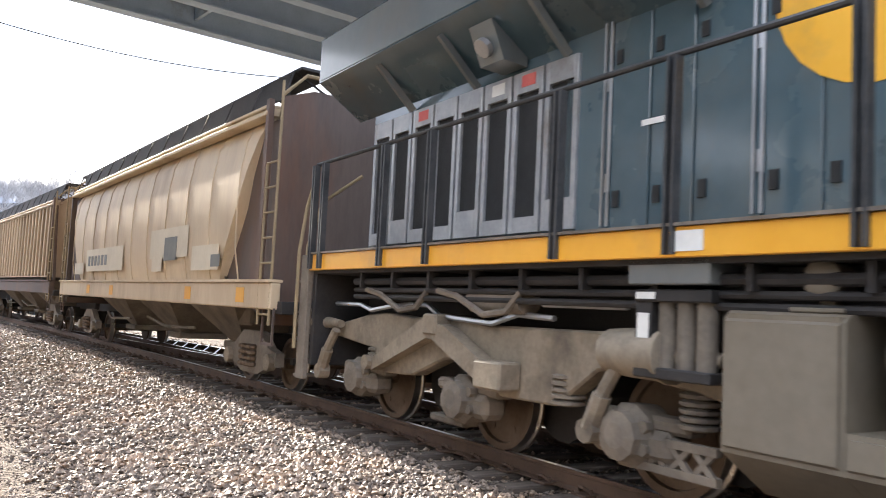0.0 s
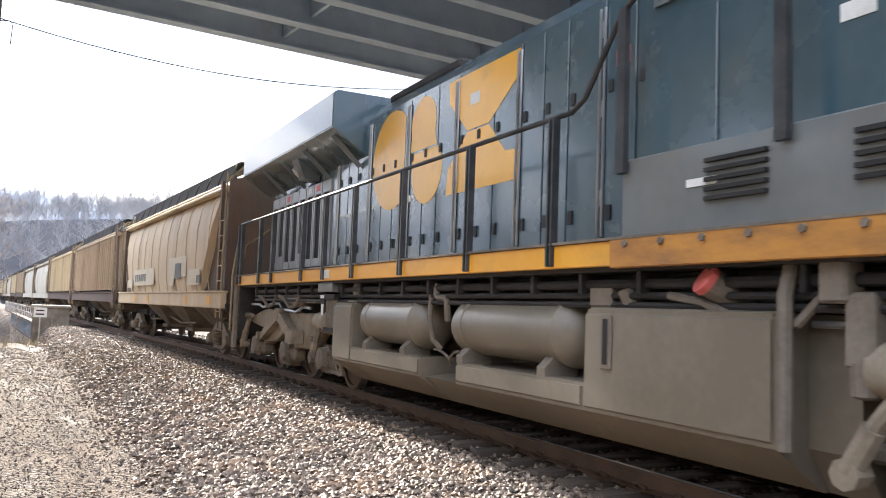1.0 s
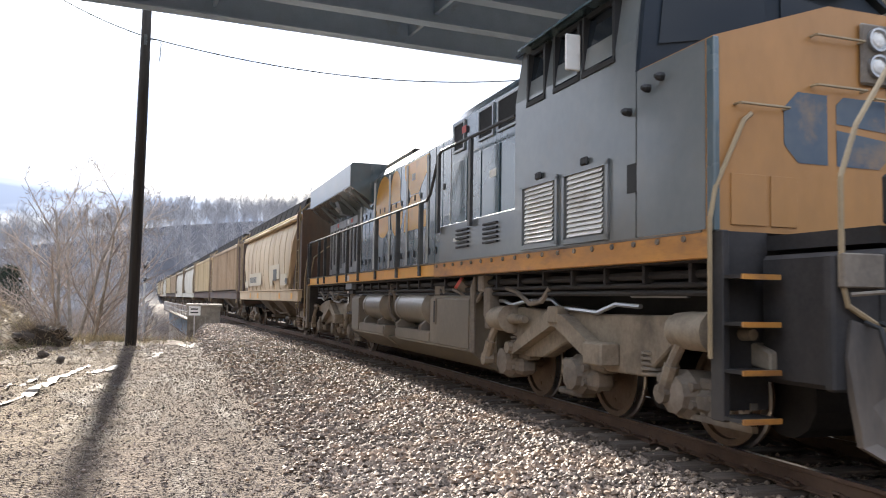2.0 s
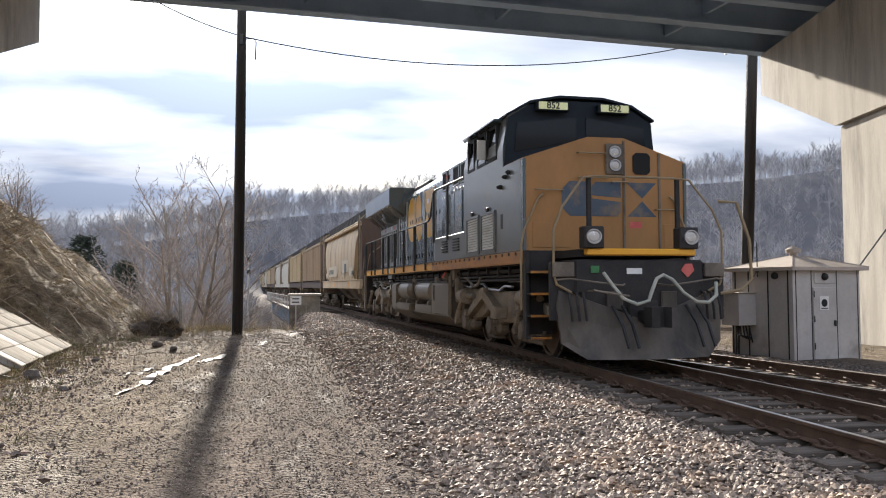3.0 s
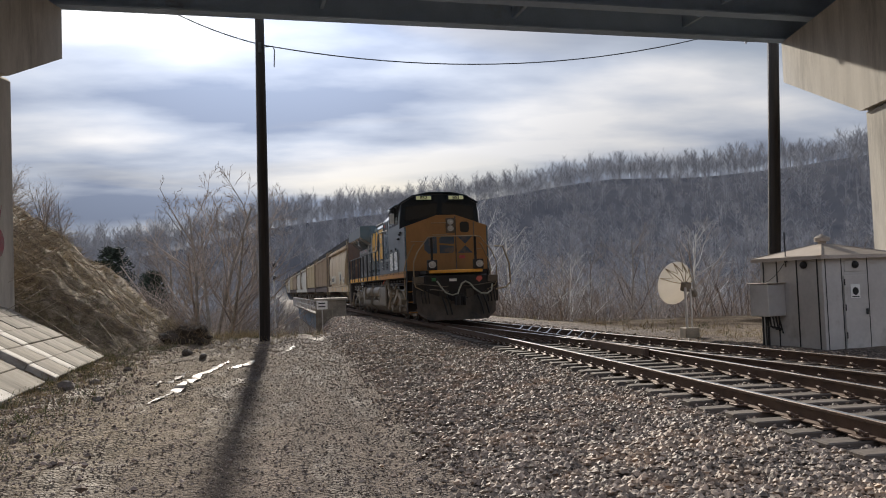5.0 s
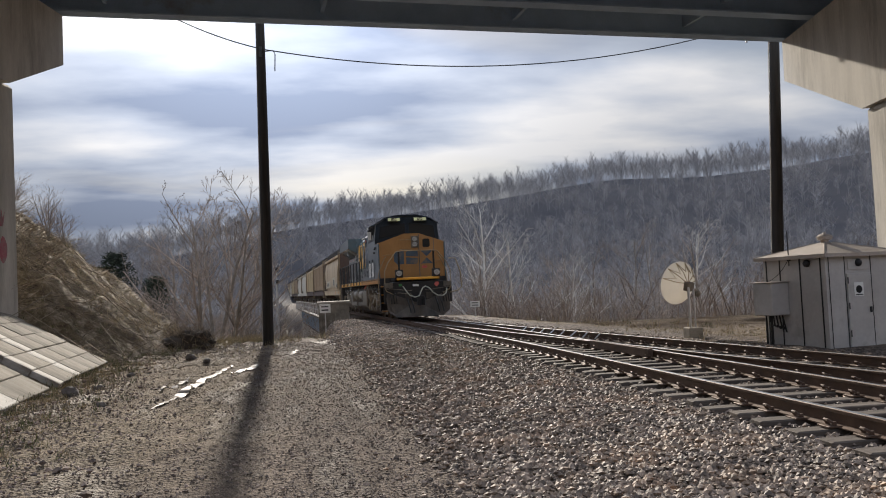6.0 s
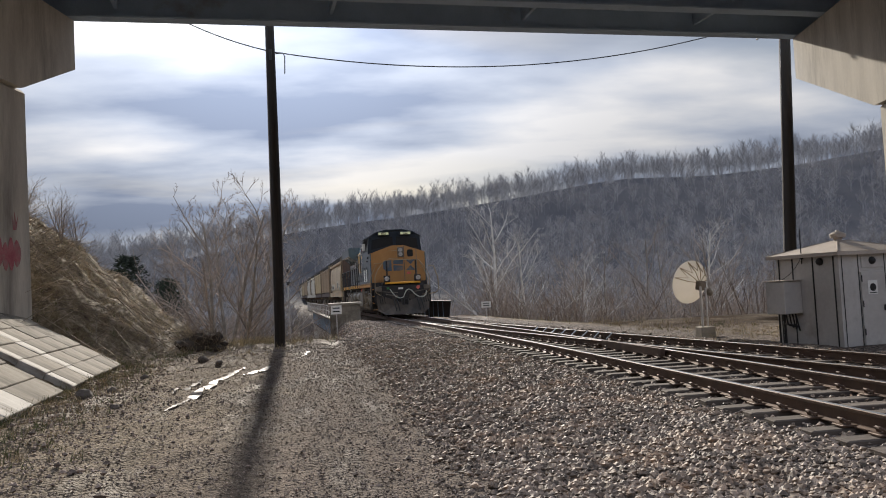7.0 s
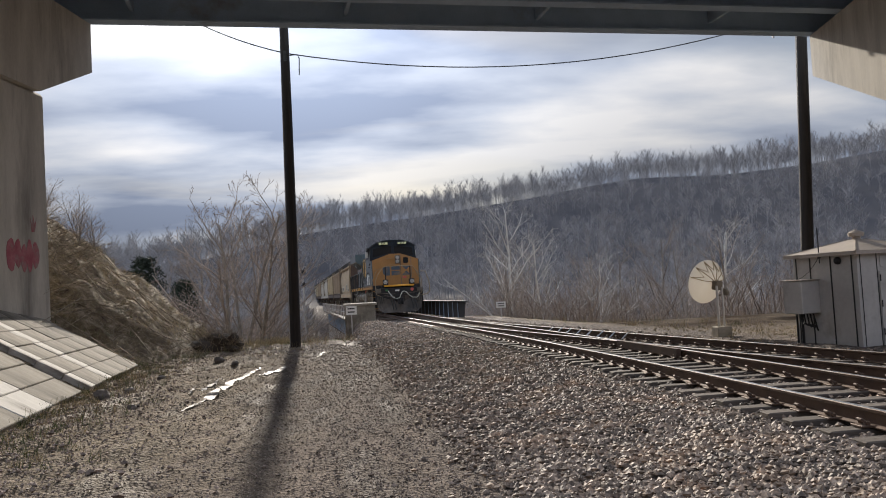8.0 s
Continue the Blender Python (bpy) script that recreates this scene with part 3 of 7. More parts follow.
def build_railway():
    th = thing("railway_track", "single track on timber ties joined by a diverging track", "railway", kind="structure")
    G = 0.7525
    ys = list(np.arange(-60, 0, 6.0)) + list(np.arange(0, 60, 1.0)) + list(np.arange(60, 420, 10.0))
    near = [y for y in ys if y <= 36.0]
    for off, yy, lab in ((lambda y: -G, ys, "worn running rail with polished head"), (lambda y: G, ys, "worn running rail with polished head"),
                         (lambda y: G + siding_off(y), near, "dark rail of the diverging track"), (lambda y: -G + siding_off(y), near, "dark rail of the diverging track")):
        bm = bmesh.new()
        rail_mesh(bm, off, yy)
        part("rail", bm, [RAIL, RAIL_TOP], th, lab)
    # ties: one timber mesh, laid at uneven angles
    bm = bmesh.new()
    box(bm, -0.5, 0.5, -0.115, 0.115, -0.17, 0.0, 0.012)
    tie = mesh_of("tie", bm, TIE)
    bm = bmesh.new()
    box(bm, -0.19, 0.19, -0.10, 0.10, 0.0, 0.022, 0.004)
    for sx in (-1, 1):
        for sy in (-0.06, 0.06):
            box(bm, sx * 0.10 - 0.018, sx * 0.10 + 0.018, sy - 0.018, sy + 0.018, 0.02, 0.062, 0.004)
        tube(bm, [(sx * 0.09, -0.07, 0.03), (sx * 0.15, -0.03, 0.075), (sx * 0.15, 0.03, 0.075), (sx * 0.09, 0.07, 0.03)], 0.017, 5)
    clip = mesh_of("tie_plate", bm, RAIL)
    y = -8.0
    while y < 47.0:
        so = siding_off(y)
        runs = [(-1.30, 1.30 + so)] if so < 2.3 else [(-1.30, 1.25), (so - 1.25, so + 1.30)]
        for a, b in runs:
            t = new("tie", tie)
            t.parent = th
            w = random.uniform(-0.05, 0.05)
            t.matrix_basis = Matrix.Translation(along(y, (a + b) / 2 + w, 0.128 + random.uniform(-0.012, 0.006))) @ Matrix.Rotation(math.atan(-track_slope(y)) * -1 + random.uniform(-0.025, 0.025), 4, "Z") @ Matrix.Diagonal((b - a, random.uniform(0.9, 1.08), 1, 1))
        for u in (-G, G, G + so, -G + so):
            if u > G and so < 0.25:
                continue
            if u == -G + so and so < 0.3:
                continue
            c = new("tie_plate", clip)
            c.parent = th
            c.matrix_basis = Matrix.Translation(along(y, u, 0.126)) @ Matrix.Rotation(math.atan(track_slope(y)), 4, "Z")
        y += 0.56
    bm = bmesh.new()
    for k in range(8):
        yy = 21.0 + k * 0.75
        so = siding_off(yy)
        a, b = along(yy, G + so - 0.32, 0.16), along(yy + 0.25, G + so - 0.05, 0.29)
        tube(bm, [a, b], 0.02, 4)
    part("rail_brace", bm, CHROME, th, "bright rail braces at the turnout")
    bm = bmesh.new()
    box(bm, -0.05, 0.05, -1.6, 1.6, -0.14, 0.02)
    bmesh.ops.transform(bm, matrix=Matrix.Translation(along(17.0, G - 0.12, RAIL_Z)) @ Matrix.Rotation(0.05, 4, "Z"), verts=bm.verts)
    part("frog", bm, [RAIL], th)


build_ground()
OVERPASS, LEFT_BENT = build_overpass()
build_railway()


# ---- locomotive ----
# own space: y runs along the track with the nose towards -y, z = 0 on the rail head
GLASS = glass("dark_cab_glass", (0.012, 0.016, 0.020))
MESH = surface("radiator_mesh", (0.010, 0.011, 0.012), (0.022, 0.023, 0.024), 8, 0.75, 0, 0.5, 120)
LENS = surface("lamp_lens", (0.55, 0.54, 0.50), (0.66, 0.65, 0.62), 9, 0.25, 0.3, 0.1, 40)
BOARD = glowing("number_board_panel", (0.62, 0.64, 0.36), 0.12)
INK = surface("black_ink", (0.012, 0.012, 0.012), (0.02, 0.02, 0.02), 4, 0.6, 0, 0)
WHITE = surface("white_label", (0.70, 0.70, 0.66), (0.78, 0.77, 0.73), 6, 0.6, 0, 0, 30, (0.4, 0.36, 0.3), 2, (0.55, 0.8))
RED = surface("faded_red_label", (0.55, 0.10, 0.09), (0.62, 0.15, 0.12), 6, 0.6, 0, 0)
HOSE = surface("dirty_white_hose", (0.34, 0.35, 0.29), (0.44, 0.44, 0.37), 5, 0.7, 0, 0.1)
HANDRAIL = surface("dark_handrail_steel", (0.035, 0.038, 0.042), (0.075, 0.075, 0.075), 4, 0.5, 0.3, 0.05)
GRAB = surface("tan_grab_rail", (0.26, 0.20, 0.12), (0.34, 0.26, 0.15), 4, 0.6, 0.2, 0.05)
NOSE_MARK = surface("faded_blue_marking", (0.045, 0.075, 0.115), (0.08, 0.105, 0.13), 1.5, 0.5, 0, 0.01, 8, (0.30, 0.19, 0.09), 1.2, (0.55, 0.75))
SIDE_MARK = surface("yellow_marking", (0.78, 0.40, 0.03), (0.84, 0.45, 0.05), 1.2, 0.35, 0, 0.01, 8, (0.30, 0.22, 0.10), 0.7, (0.55, 0.85), coat=0.3)

AXLES = (-9.7, -7.6, -5.5, 5.5, 7.6, 9.7)


def both(fn, bm):
    for s in (-1, 1):
        fn(bm, s)


def sbox(bm, s, a, b, y0, y1, z0, z1, bevel=0.0, mat=0):
    """A box on the side s, from a to b outwards."""
    return box(bm, min(s * a, s * b), max(s * a, s * b), y0, y1, z0, z1, bevel, mat)


def wheelset(r, half, seg=28):
    bm = bmesh.new()
    for s in (-1, 1):
        prof = [(half - 0.06, 0.10), (half - 0.05, r + 0.028), (half - 0.02, r + 0.028), (half - 0.01, r), (half + 0.075, r - 0.006),
                (half + 0.08, r - 0.02), (half + 0.075, r - 0.075), (half + 0.035, r - 0.085), (half + 0.02, 0.22), (half + 0.055, 0.15), (half + 0.055, 0.09)]
        lathe(bm, [(s * a, b) for a, b in prof], "x", (0, 0, 0), seg)
        for k in range(6):
            a = k * math.pi / 3
            cyl(bm, (s * (half + 0.02), 0.33 * r / 0.5 * math.cos(a), 0.33 * r / 0.5 * math.sin(a)), (s * (half + 0.035), 0.33 * r / 0.5 * math.cos(a), 0.33 * r / 0.5 * math.sin(a)), 0.035, 8)
    cyl(bm, (-half - 0.2, 0, 0), (half + 0.2, 0, 0), 0.09, 12)
    for f in bm.faces:
        c = f.calc_center_median()
        q = math.hypot(c.y, c.z)
        if r - 0.012 < q < r + 0.02 and abs(abs(c.x) - half - 0.03) < 0.05:
            f.material_index = 1
    return mesh_of("wheelset", bm, [WHEEL, TREAD], True)


def loco_truck(loco, yc, wheel_mesh, flip, sp, rear):
    """Three-axle truck: side castings with dropped frame, journals, springs, brake cylinders, dampers."""
    tr = new("truck")
    tr.parent = loco
    tr.matrix_basis = pose(0, yc, 0, 0, 0, 180 if flip else 0)
    for s in (-1, 1):
        bm = bmesh.new()
        o, i = 1.22, 1.02
        end = -3.1 if rear else -2.45
        outline = [(end, 1.14), (-2.2, 1.30), (-1.75, 1.34), (-1.05, 1.30), (-0.45, 1.37), (0.35, 1.28), (2.15, 1.30), (2.95, 1.12), (3.3, 1.02), (3.3, 0.85), (2.8, 0.92), (2.15, 1.0),
                   (1.90, 0.98), (1.40, 0.63), (0.60, 0.62), (0.30, 0.80), (0.0, 0.93), (-0.40, 0.89), (-1.05, 0.66), (-1.75, 0.63), (-2.0, 0.90), (end, 1.0)]
        prism(bm, outline, "x", min(s * i, s * o), max(s * i, s * o))
        bmesh.ops.bevel(bm, geom=[e for e in bm.edges], offset=0.02, segments=1, affect="EDGES")
        part("side_frame", bm, BOGIE, tr, "dusty cast side frame")
        bm = bmesh.new()
        # angled traction links and their bracket
        prism(bm, [(-1.92, 0.72), (-1.74, 0.66), (-0.55, 1.10), (-0.42, 1.10), (-0.42, 1.28), (-0.68, 1.28)], "x", min(s * 1.225, s * 1.36), max(s * 1.225, s * 1.36))
        prism(bm, [(-0.40, 1.28), (-0.40, 1.10), (0.52, 0.72), (0.66, 0.88), (-0.16, 1.24)], "x", min(s * 1.225, s * 1.38), max(s * 1.225, s * 1.38))
        sbox(bm, s, 1.22, 1.46, 0.50, 0.92, 0.70, 0.96, 0.02)
        cyl(bm, (s * 1.22, -1.80, 0.75), (s * 1.42, -1.80, 0.75), 0.085, 10)
        sbox(bm, s, 1.20, 1.40, -0.56, -0.30, 1.14, 1.36, 0.02)
        part("traction_link", bm, BOGIE, tr)
        for ya in (-sp, 0.0, sp):
            bm = bmesh.new()
            lathe(bm, [(s * 1.0, 0.24), (s * 1.24, 0.25), (s * 1.30, 0.20), (s * 1.36, 0.19), (s * 1.38, 0.10)], "x", (0, ya, 0.53), 10)
            sbox(bm, s, 0.98, 1.26, ya - 0.42, ya + 0.42, 0.36, 0.60, 0.06)
            sbox(bm, s, 1.0, 1.2, ya - 0.55, ya + 0.55, 0.58, 0.70, 0.03)
            for b in (-0.2, 0.2):
                cyl(bm, (s * 1.24, ya + b, 0.45), (s * 1.30, ya + b, 0.45), 0.05, 6)
                cyl(bm, (s * 1.24, ya + b, 0.62), (s * 1.30, ya + b, 0.62), 0.05, 6)
            part("journal_box", bm, UNDER, tr)
        for ya in (-2.0, 1.45, 2.85):
            bm = bmesh.new()
            for k in range(5):
                lathe(bm, [(0.64 + k * 0.055, 0.10), (0.655 + k * 0.055, 0.145), (0.68 + k * 0.055, 0.145), (0.695 + k * 0.055, 0.10)], "z", (s * 1.12, ya, 0), 12)
            part("coil_spring", bm, UNDER, tr)
        for ya in (-3.5 if rear else -2.2, 2.45):
            bm = bmesh.new()
            lathe(bm, [(ya - 0.32, 0.06), (ya - 0.30, 0.17), (ya - 0.05, 0.19), (ya + 0.22, 0.19), (ya + 0.27, 0.21), (ya + 0.30, 0.21), (ya + 0.31, 0.08), (ya + 0.75, 0.05)], "y", (s * 1.30, 0, 1.16), 14)
            part("brake_cylinder", bm, BOGIE, tr, "round brake cylinder", True)
        for ya, d in ((-2.75 if rear else -2.3, -0.35), (2.30, -0.28)):
            bm = bmesh.new()
            tube(bm, [(s * 1.36, ya, 1.08), (s * 1.38, ya + d * 0.5, 0.85), (s * 1.38, ya + d, 0.55)], 0.055, 8)
            cyl(bm, (s * 1.38, ya + d * 0.55, 0.82), (s * 1.38, ya + d, 0.55), 0.075, 8)
            lathe(bm, [(s * 1.30, 0.10), (s * 1.44, 0.10)], "x", (0, ya + d, 0.53), 8)
            part("damper", bm, BOGIE, tr)
        bm = bmesh.new()
        pts = [(-3.0, 1.42), (-2.3, 1.42), (-2.0, 1.36), (-1.5, 1.42), (-1.1, 1.45), (-0.7, 1.45), (-0.45, 1.34), (0.5, 1.30), (0.9, 1.40), (1.4, 1.38)]
        tube(bm, [(s * 1.26, y, z) for y, z in pts], 0.028, 6)
        tube(bm, [(s * 1.30, 1.3, 1.50), (s * 1.30, 2.3, 1.50)], 0.028, 6)
        part("brake_pipe", bm, CHROME, tr)
        for ya in (2.75,):
            bm = bmesh.new()
            sbox(bm, s, 1.18, 1.24, ya - 0.55, ya + 0.35, 0.30, 0.36)
            sbox(bm, s, 1.18, 1.24, ya - 0.55, ya + 0.35, 0.50, 0.56)
            for k in range(4):
                y0 = ya - 0.5 + k * 0.21
                tube(bm, [(s * 1.21, y0, 0.33), (s * 1.21, y0 + 0.19, 0.53)], 0.03, 4)
                tube(bm, [(s * 1.21, y0, 0.53), (s * 1.21, y0 + 0.19, 0.33)], 0.03, 4)
            part("lattice_bracket", bm, UNDER, tr)
        bm = bmesh.new()
        sbox(bm, s, 0.95, 1.15, -0.75, -0.1, 0.22, 0.30, 0.02)
        part("brake_hanger", bm, UNDER, tr)
    bm = bmesh.new()
    box(bm, -1.0, 1.0, -0.5, 0.5, 0.6, 1.2, 0.05)
    box(bm, -0.9, 0.9, -2.9, 2.9, 0.95, 1.15)
    for ya in (-1.4, 0.7, 2.7):
        cyl(bm, (-0.55, ya, 0.55), (0.55, ya, 0.55), 0.38, 12)
    part("bolster", bm, DARK, tr)
    for ya in (-sp, 0, sp):
        w = new("wheelset", wheel_mesh)
        w.parent = tr
        w.matrix_basis = pose(0, ya, 0.53)


def build_loco():
    th = thing("locomotive", "dark blue diesel locomotive with ochre nose and yellow sill stripe", "locomotive")
    # underframe and walkways
    bm = bmesh.new()
    box(bm, -1.50, 1.50, -10.05, 11.15, 1.80, 2.06)
    box(bm, -0.75, 0.75, -10.6, 11.3, 1.10, 1.78, 0.03)
    box(bm, -1.2, 1.2, -4.6, 4.9, 1.50, 1.79)
    part("underframe", bm, DARK, th, "sooty underframe")
    for k in range(26):
        y = -9.6 + k * 0.78
        bm = bmesh.new()
        box(bm, -1.44, 1.44, y, y + 0.05, 1.62, 1.797)
        part("crossbearer", bm, DARK, th)
    bm = bmesh.new()
    for s in (-1, 1):
        for z, r in ((1.70, 0.045), (1.60, 0.03), (1.52, 0.03)):
            bm = bmesh.new()
            cyl(bm, (s * 1.36, -9.8, z), (s * 1.36, 10.2, z), r, 8)
            part("pipe_run", bm, DARK, th, "", True)
        for y in (-6.5, -4.2, 6.9, 8.5):
            bm = bmesh.new()
            tube(bm, [(s * 1.36, y, 1.6), (s * 1.40, y + 0.15, 1.42), (s * 1.40, y + 0.5, 1.38), (s * 1.38, y + 1.0, 1.55), (s * 1.38, y + 1.35, 1.60)], 0.035, 6)
            part("cable_loop", bm, UNDER, th, "", True)
        bm = bmesh.new()
        lathe(bm, [(6.9, 0.04), (6.92, 0.13), (7.75, 0.13), (7.77, 0.04)], "y", (s * 1.25, 0, 1.52), 12)
        part("small_reservoir", bm, UNDER, th, "", True)
    for s in (-1, 1):
        bm = bmesh.new()
        y = -2.35
        box(bm, min(s * 1.50, s * 1.56), max(s * 1.50, s * 1.56), y, 11.2, 1.84, 2.05, 0.008)
        part("sill_stripe", bm, YELLOW, th, "yellow painted side sill")
        bm = bmesh.new()
        box(bm, min(s * 1.50, s * 1.58), max(s * 1.50, s * 1.58), -10.08, y - 0.01, 1.82, 2.06, 0.008)
        part("cab_sill_stripe", bm, WORN_YELLOW, th, "scuffed yellow sill below the cab")
        bm = bmesh.new()
        sbox(bm, s, 1.5, 1.585, y - 7.6, 11.2, 2.052, 2.075)
        part("walkway_edge", bm, UNDER, th)
        for k in range(18):
            yy = -9.7 + k * 0.42
            bm = bmesh.new()
            cyl(bm, (s * 1.58, yy, 2.01), (s * 1.60, yy, 2.01), 0.03, 6)
            part("bolt", bm, UNDER, th)
    # engine hood with its doors
    bm = bmesh.new()
    prism(bm, [(-0.90, 2.06), (0.90, 2.06), (0.90, 4.62), (0.72, 4.86), (-0.72, 4.86), (-0.90, 4.62)], "y", -2.4, 10.9)
    part("engine_hood", bm, BLUE, th, "tall blue engine hood")
    y, k = -2.3, 0
    widths = [0.46, 0.46, 0.62, 0.46, 0.46, 0.62]
    while y < 6.5:
        w = widths[k % 6]
        for s in (-1, 1):
            bm = bmesh.new()
            sbox(bm, s, 0.902, 0.925, y + 0.015, y + w - 0.015, 2.16, 4.58, 0.006)
            d = part("hood_door", bm, BLUE, th)
            bm = bmesh.new()
            sbox(bm, s, 0.926, 0.945, y + w - 0.13, y + w - 0.06, 2.36, 2.50)
            part("latch", bm, INK, d)
            bm = bmesh.new()
            sbox(bm, s, 0.926, 0.94, y + w - 0.13, y + w - 0.06, 3.62, 3.74)
            part("latch", bm, INK, d)
            if k % 3 == 2:
                bm = bmesh.new()
                for zz in (2.5, 3.4, 4.2):
                    cyl(bm, (s * 0.93, y + 0.03, zz), (s * 0.93, y + 0.03, zz + 0.16), 0.018, 6)
                cyl(bm, (s * 0.94, y + 0.0, 2.2), (s * 0.94, y + 0.0, 4.5), 0.016, 6)
                cyl(bm, (s * 0.94, y + 0.07, 2.2), (s * 0.94, y + 0.07, 4.5), 0.016, 6)
                part("hinge", bm, CHROME, d)
        y += w
        k += 1
    # radiator compartment: grilles below, flared wings above
    for j in range(8):
        y0 = 6.72 + j * 0.51
        for s in (-1, 1):
            bm = bmesh.new()
            t = 0.06
            for a in ((y0 + 0.01, y0 + 0.01 + t, 2.2, 3.84), (y0 + 0.42, y0 + 0.48, 2.2, 3.84), (y0 + 0.07, y0 + 0.42, 3.62, 3.84), (y0 + 0.07, y0 + 0.42, 2.2, 2.36 if j % 3 else 2.5)):
                sbox(bm, s, 0.902, 0.96, a[0], a[1], a[2], a[3], 0.004)
            g = part("grille_frame", bm, GRILLE, th, "grey grille frame with dark mesh")
            bm = bmesh.new()
            sbox(bm, s, 0.902, 0.925, y0 + 0.07, y0 + 0.42, 2.36, 3.62)
            part("grille_mesh", bm, MESH, g)
            if j in (1, 2, 5):
                bm = bmesh.new()
                sbox(bm, s, 0.96, 0.963, y0 + 0.12, y0 + 0.34, 3.68, 3.80)
                part("warning_label", bm, RED if j != 2 else WHITE, g)
    bm = bmesh.new()
    prism(bm, [(-0.90, 3.98), (-1.52, 4.42), (-1.52, 5.02), (-1.46, 5.06), (1.46, 5.06), (1.52, 5.02), (1.52, 4.42), (0.90, 3.98), (0.88, 4.5), (-0.88, 4.5)], "y", 5.0, 11.35)
    part("radiator_wing", bm, BLUE, th, "flared radiator housing")
    for s in (-1, 1):
        bm = bmesh.new()
        sbox(bm, s, 1.522, 1.53, 5.03, 11.3, 4.44, 5.0)
        part("wing_fascia", bm, GREY_BLUE, th, "pale grey radiator fascia")
        bm = bmesh.new()
        for y0 in (5.3, 6.9, 8.4, 9.8):
            bm = bmesh.new()
            tube(bm, [(s * 0.94, y0, 3.86), (s * 1.42, y0, 4.34)], 0.05, 4)
            part("wing_brace", bm, GREY_BLUE, th)
        bm = bmesh.new()
        prism(bm, [(s * 0.92, 3.90), (s * 1.20, 3.92), (s * 1.36, 4.30), (s * 0.92, 4.30)], "y", 7.55, 7.95)
        lamp = part("side_lamp_housing", bm, GREY_BLUE, th)
        bm = bmesh.new()
        cyl(bm, (s * 1.28, 7.75, 4.08), (s * 1.33, 7.75, 4.04), 0.10, 12)
        part("lamp_lens", bm, CHROME, lamp)
    for y0 in (6.0, 7.6, 9.2):
        bm = bmesh.new()
        lathe(bm, [(5.06, 0.62), (5.10, 0.60), (5.10, 0.1)], "z", (0, y0, 0), 20)
        part("fan_hatch", bm, DARK, th)
    for w, y0, y1, z1 in ((0.7, 2.2, 4.7, 5.02), (0.35, 0.2, 1.4, 5.08)):
        bm = bmesh.new()
        box(bm, -w, w, y0, y1, 4.86, z1, 0.04)
        part("roof_hatch", bm, DARK, th)
    # control cabinets behind the cab
    bm = bmesh.new()
    prism(bm, [(-1.30, 2.06), (1.30, 2.06), (1.30, 4.58), (1.08, 4.84), (-1.08, 4.84), (-1.30, 4.58)], "y", -5.8, -2.42)
    part("cabinet_hood", bm, BLUE, th)
    for s in (-1, 1):
        for y0, y1, z0, z1 in ((-5.7, -4.75, 2.75, 3.85), (-4.65, -3.95, 2.75, 3.85), (-3.9, -3.3, 2.75, 3.85), (-3.25, -2.5, 2.75, 3.85)):
            bm = bmesh.new()
            sbox(bm, s, 1.302, 1.325, y0, y1, z0, z1, 0.006)
            part("cabinet_door", bm, BLUE, th)
        for y0, y1 in ((-5.55, -4.55), (-4.4, -3.75), (-3.1, -2.55)):
            bm = bmesh.new()
            sbox(bm, s, 1.302, 1.33, y0, y1, 4.02, 4.06)
            sbox(bm, s, 1.302, 1.33, y0, y1, 4.50, 4.54)
            sbox(bm, s, 1.302, 1.33, y0, y0 + 0.05, 4.06, 4.50)
            sbox(bm, s, 1.302, 1.33, y1 - 0.05, y1, 4.06, 4.50)
            v = part("vent", bm, GREY_BLUE, th)
            bm = bmesh.new()
            sbox(bm, s, 1.302, 1.315, y0 + 0.05, y1 - 0.05, 4.06, 4.50)
            part("vent_mesh", bm, MESH, v)
        bm = bmesh.new()
        sbox(bm, s, 1.30, 1.50, -5.78, -2.4, 2.06, 2.72, 0.015)
        lo = part("lower_cover", bm, GREY_BLUE, th, "grey lower equipment cover")
        for y0 in (-5.1, -3.9):
            bm = bmesh.new()
            for k in range(5):
                sbox(bm, s, 1.50, 1.535, y0, y0 + 0.55, 2.28 + k * 0.07, 2.31 + k * 0.07)
            part("louvre", bm, INK, lo)
    # cab
    bm = bmesh.new()
    prof = [(-1.56, 2.06), (1.56, 2.06), (1.56, 4.15), (1.46, 4.86), (1.05, 5.10), (0.45, 5.22), (-0.45, 5.22), (-1.05, 5.10), (-1.46, 4.86), (-1.56, 4.15)]
    prism(bm, prof, "y", -8.85, -5.82)
    part("cab_body", bm, GREY_BLUE, th, "grey-blue crew cab")
    bm = bmesh.new()
    prism(bm, [(-1.52, 4.83), (-1.05, 5.11), (-0.45, 5.24), (0.45, 5.24), (1.05, 5.11), (1.52, 4.83), (1.52, 4.87), (1.05, 5.16), (0.45, 5.29), (-0.45, 5.29), (-1.05, 5.16), (-1.52, 4.87)], "y", -9.0, -5.7)
    part("cab_roof", bm, CAB_BLUE, th, "dark blue peaked cab roof")
    bm = bmesh.new()
    prism(bm, [(-1.565, 3.80), (-1.48, 4.80), (-1.05, 5.08), (-0.45, 5.20), (0.45, 5.20), (1.05, 5.08), (1.48, 4.80), (1.565, 3.80), (0, 4.1)], "y", -8.93, -8.852)
    part("cab_front", bm, CAB_BLUE, th, "dark blue windscreen wall")
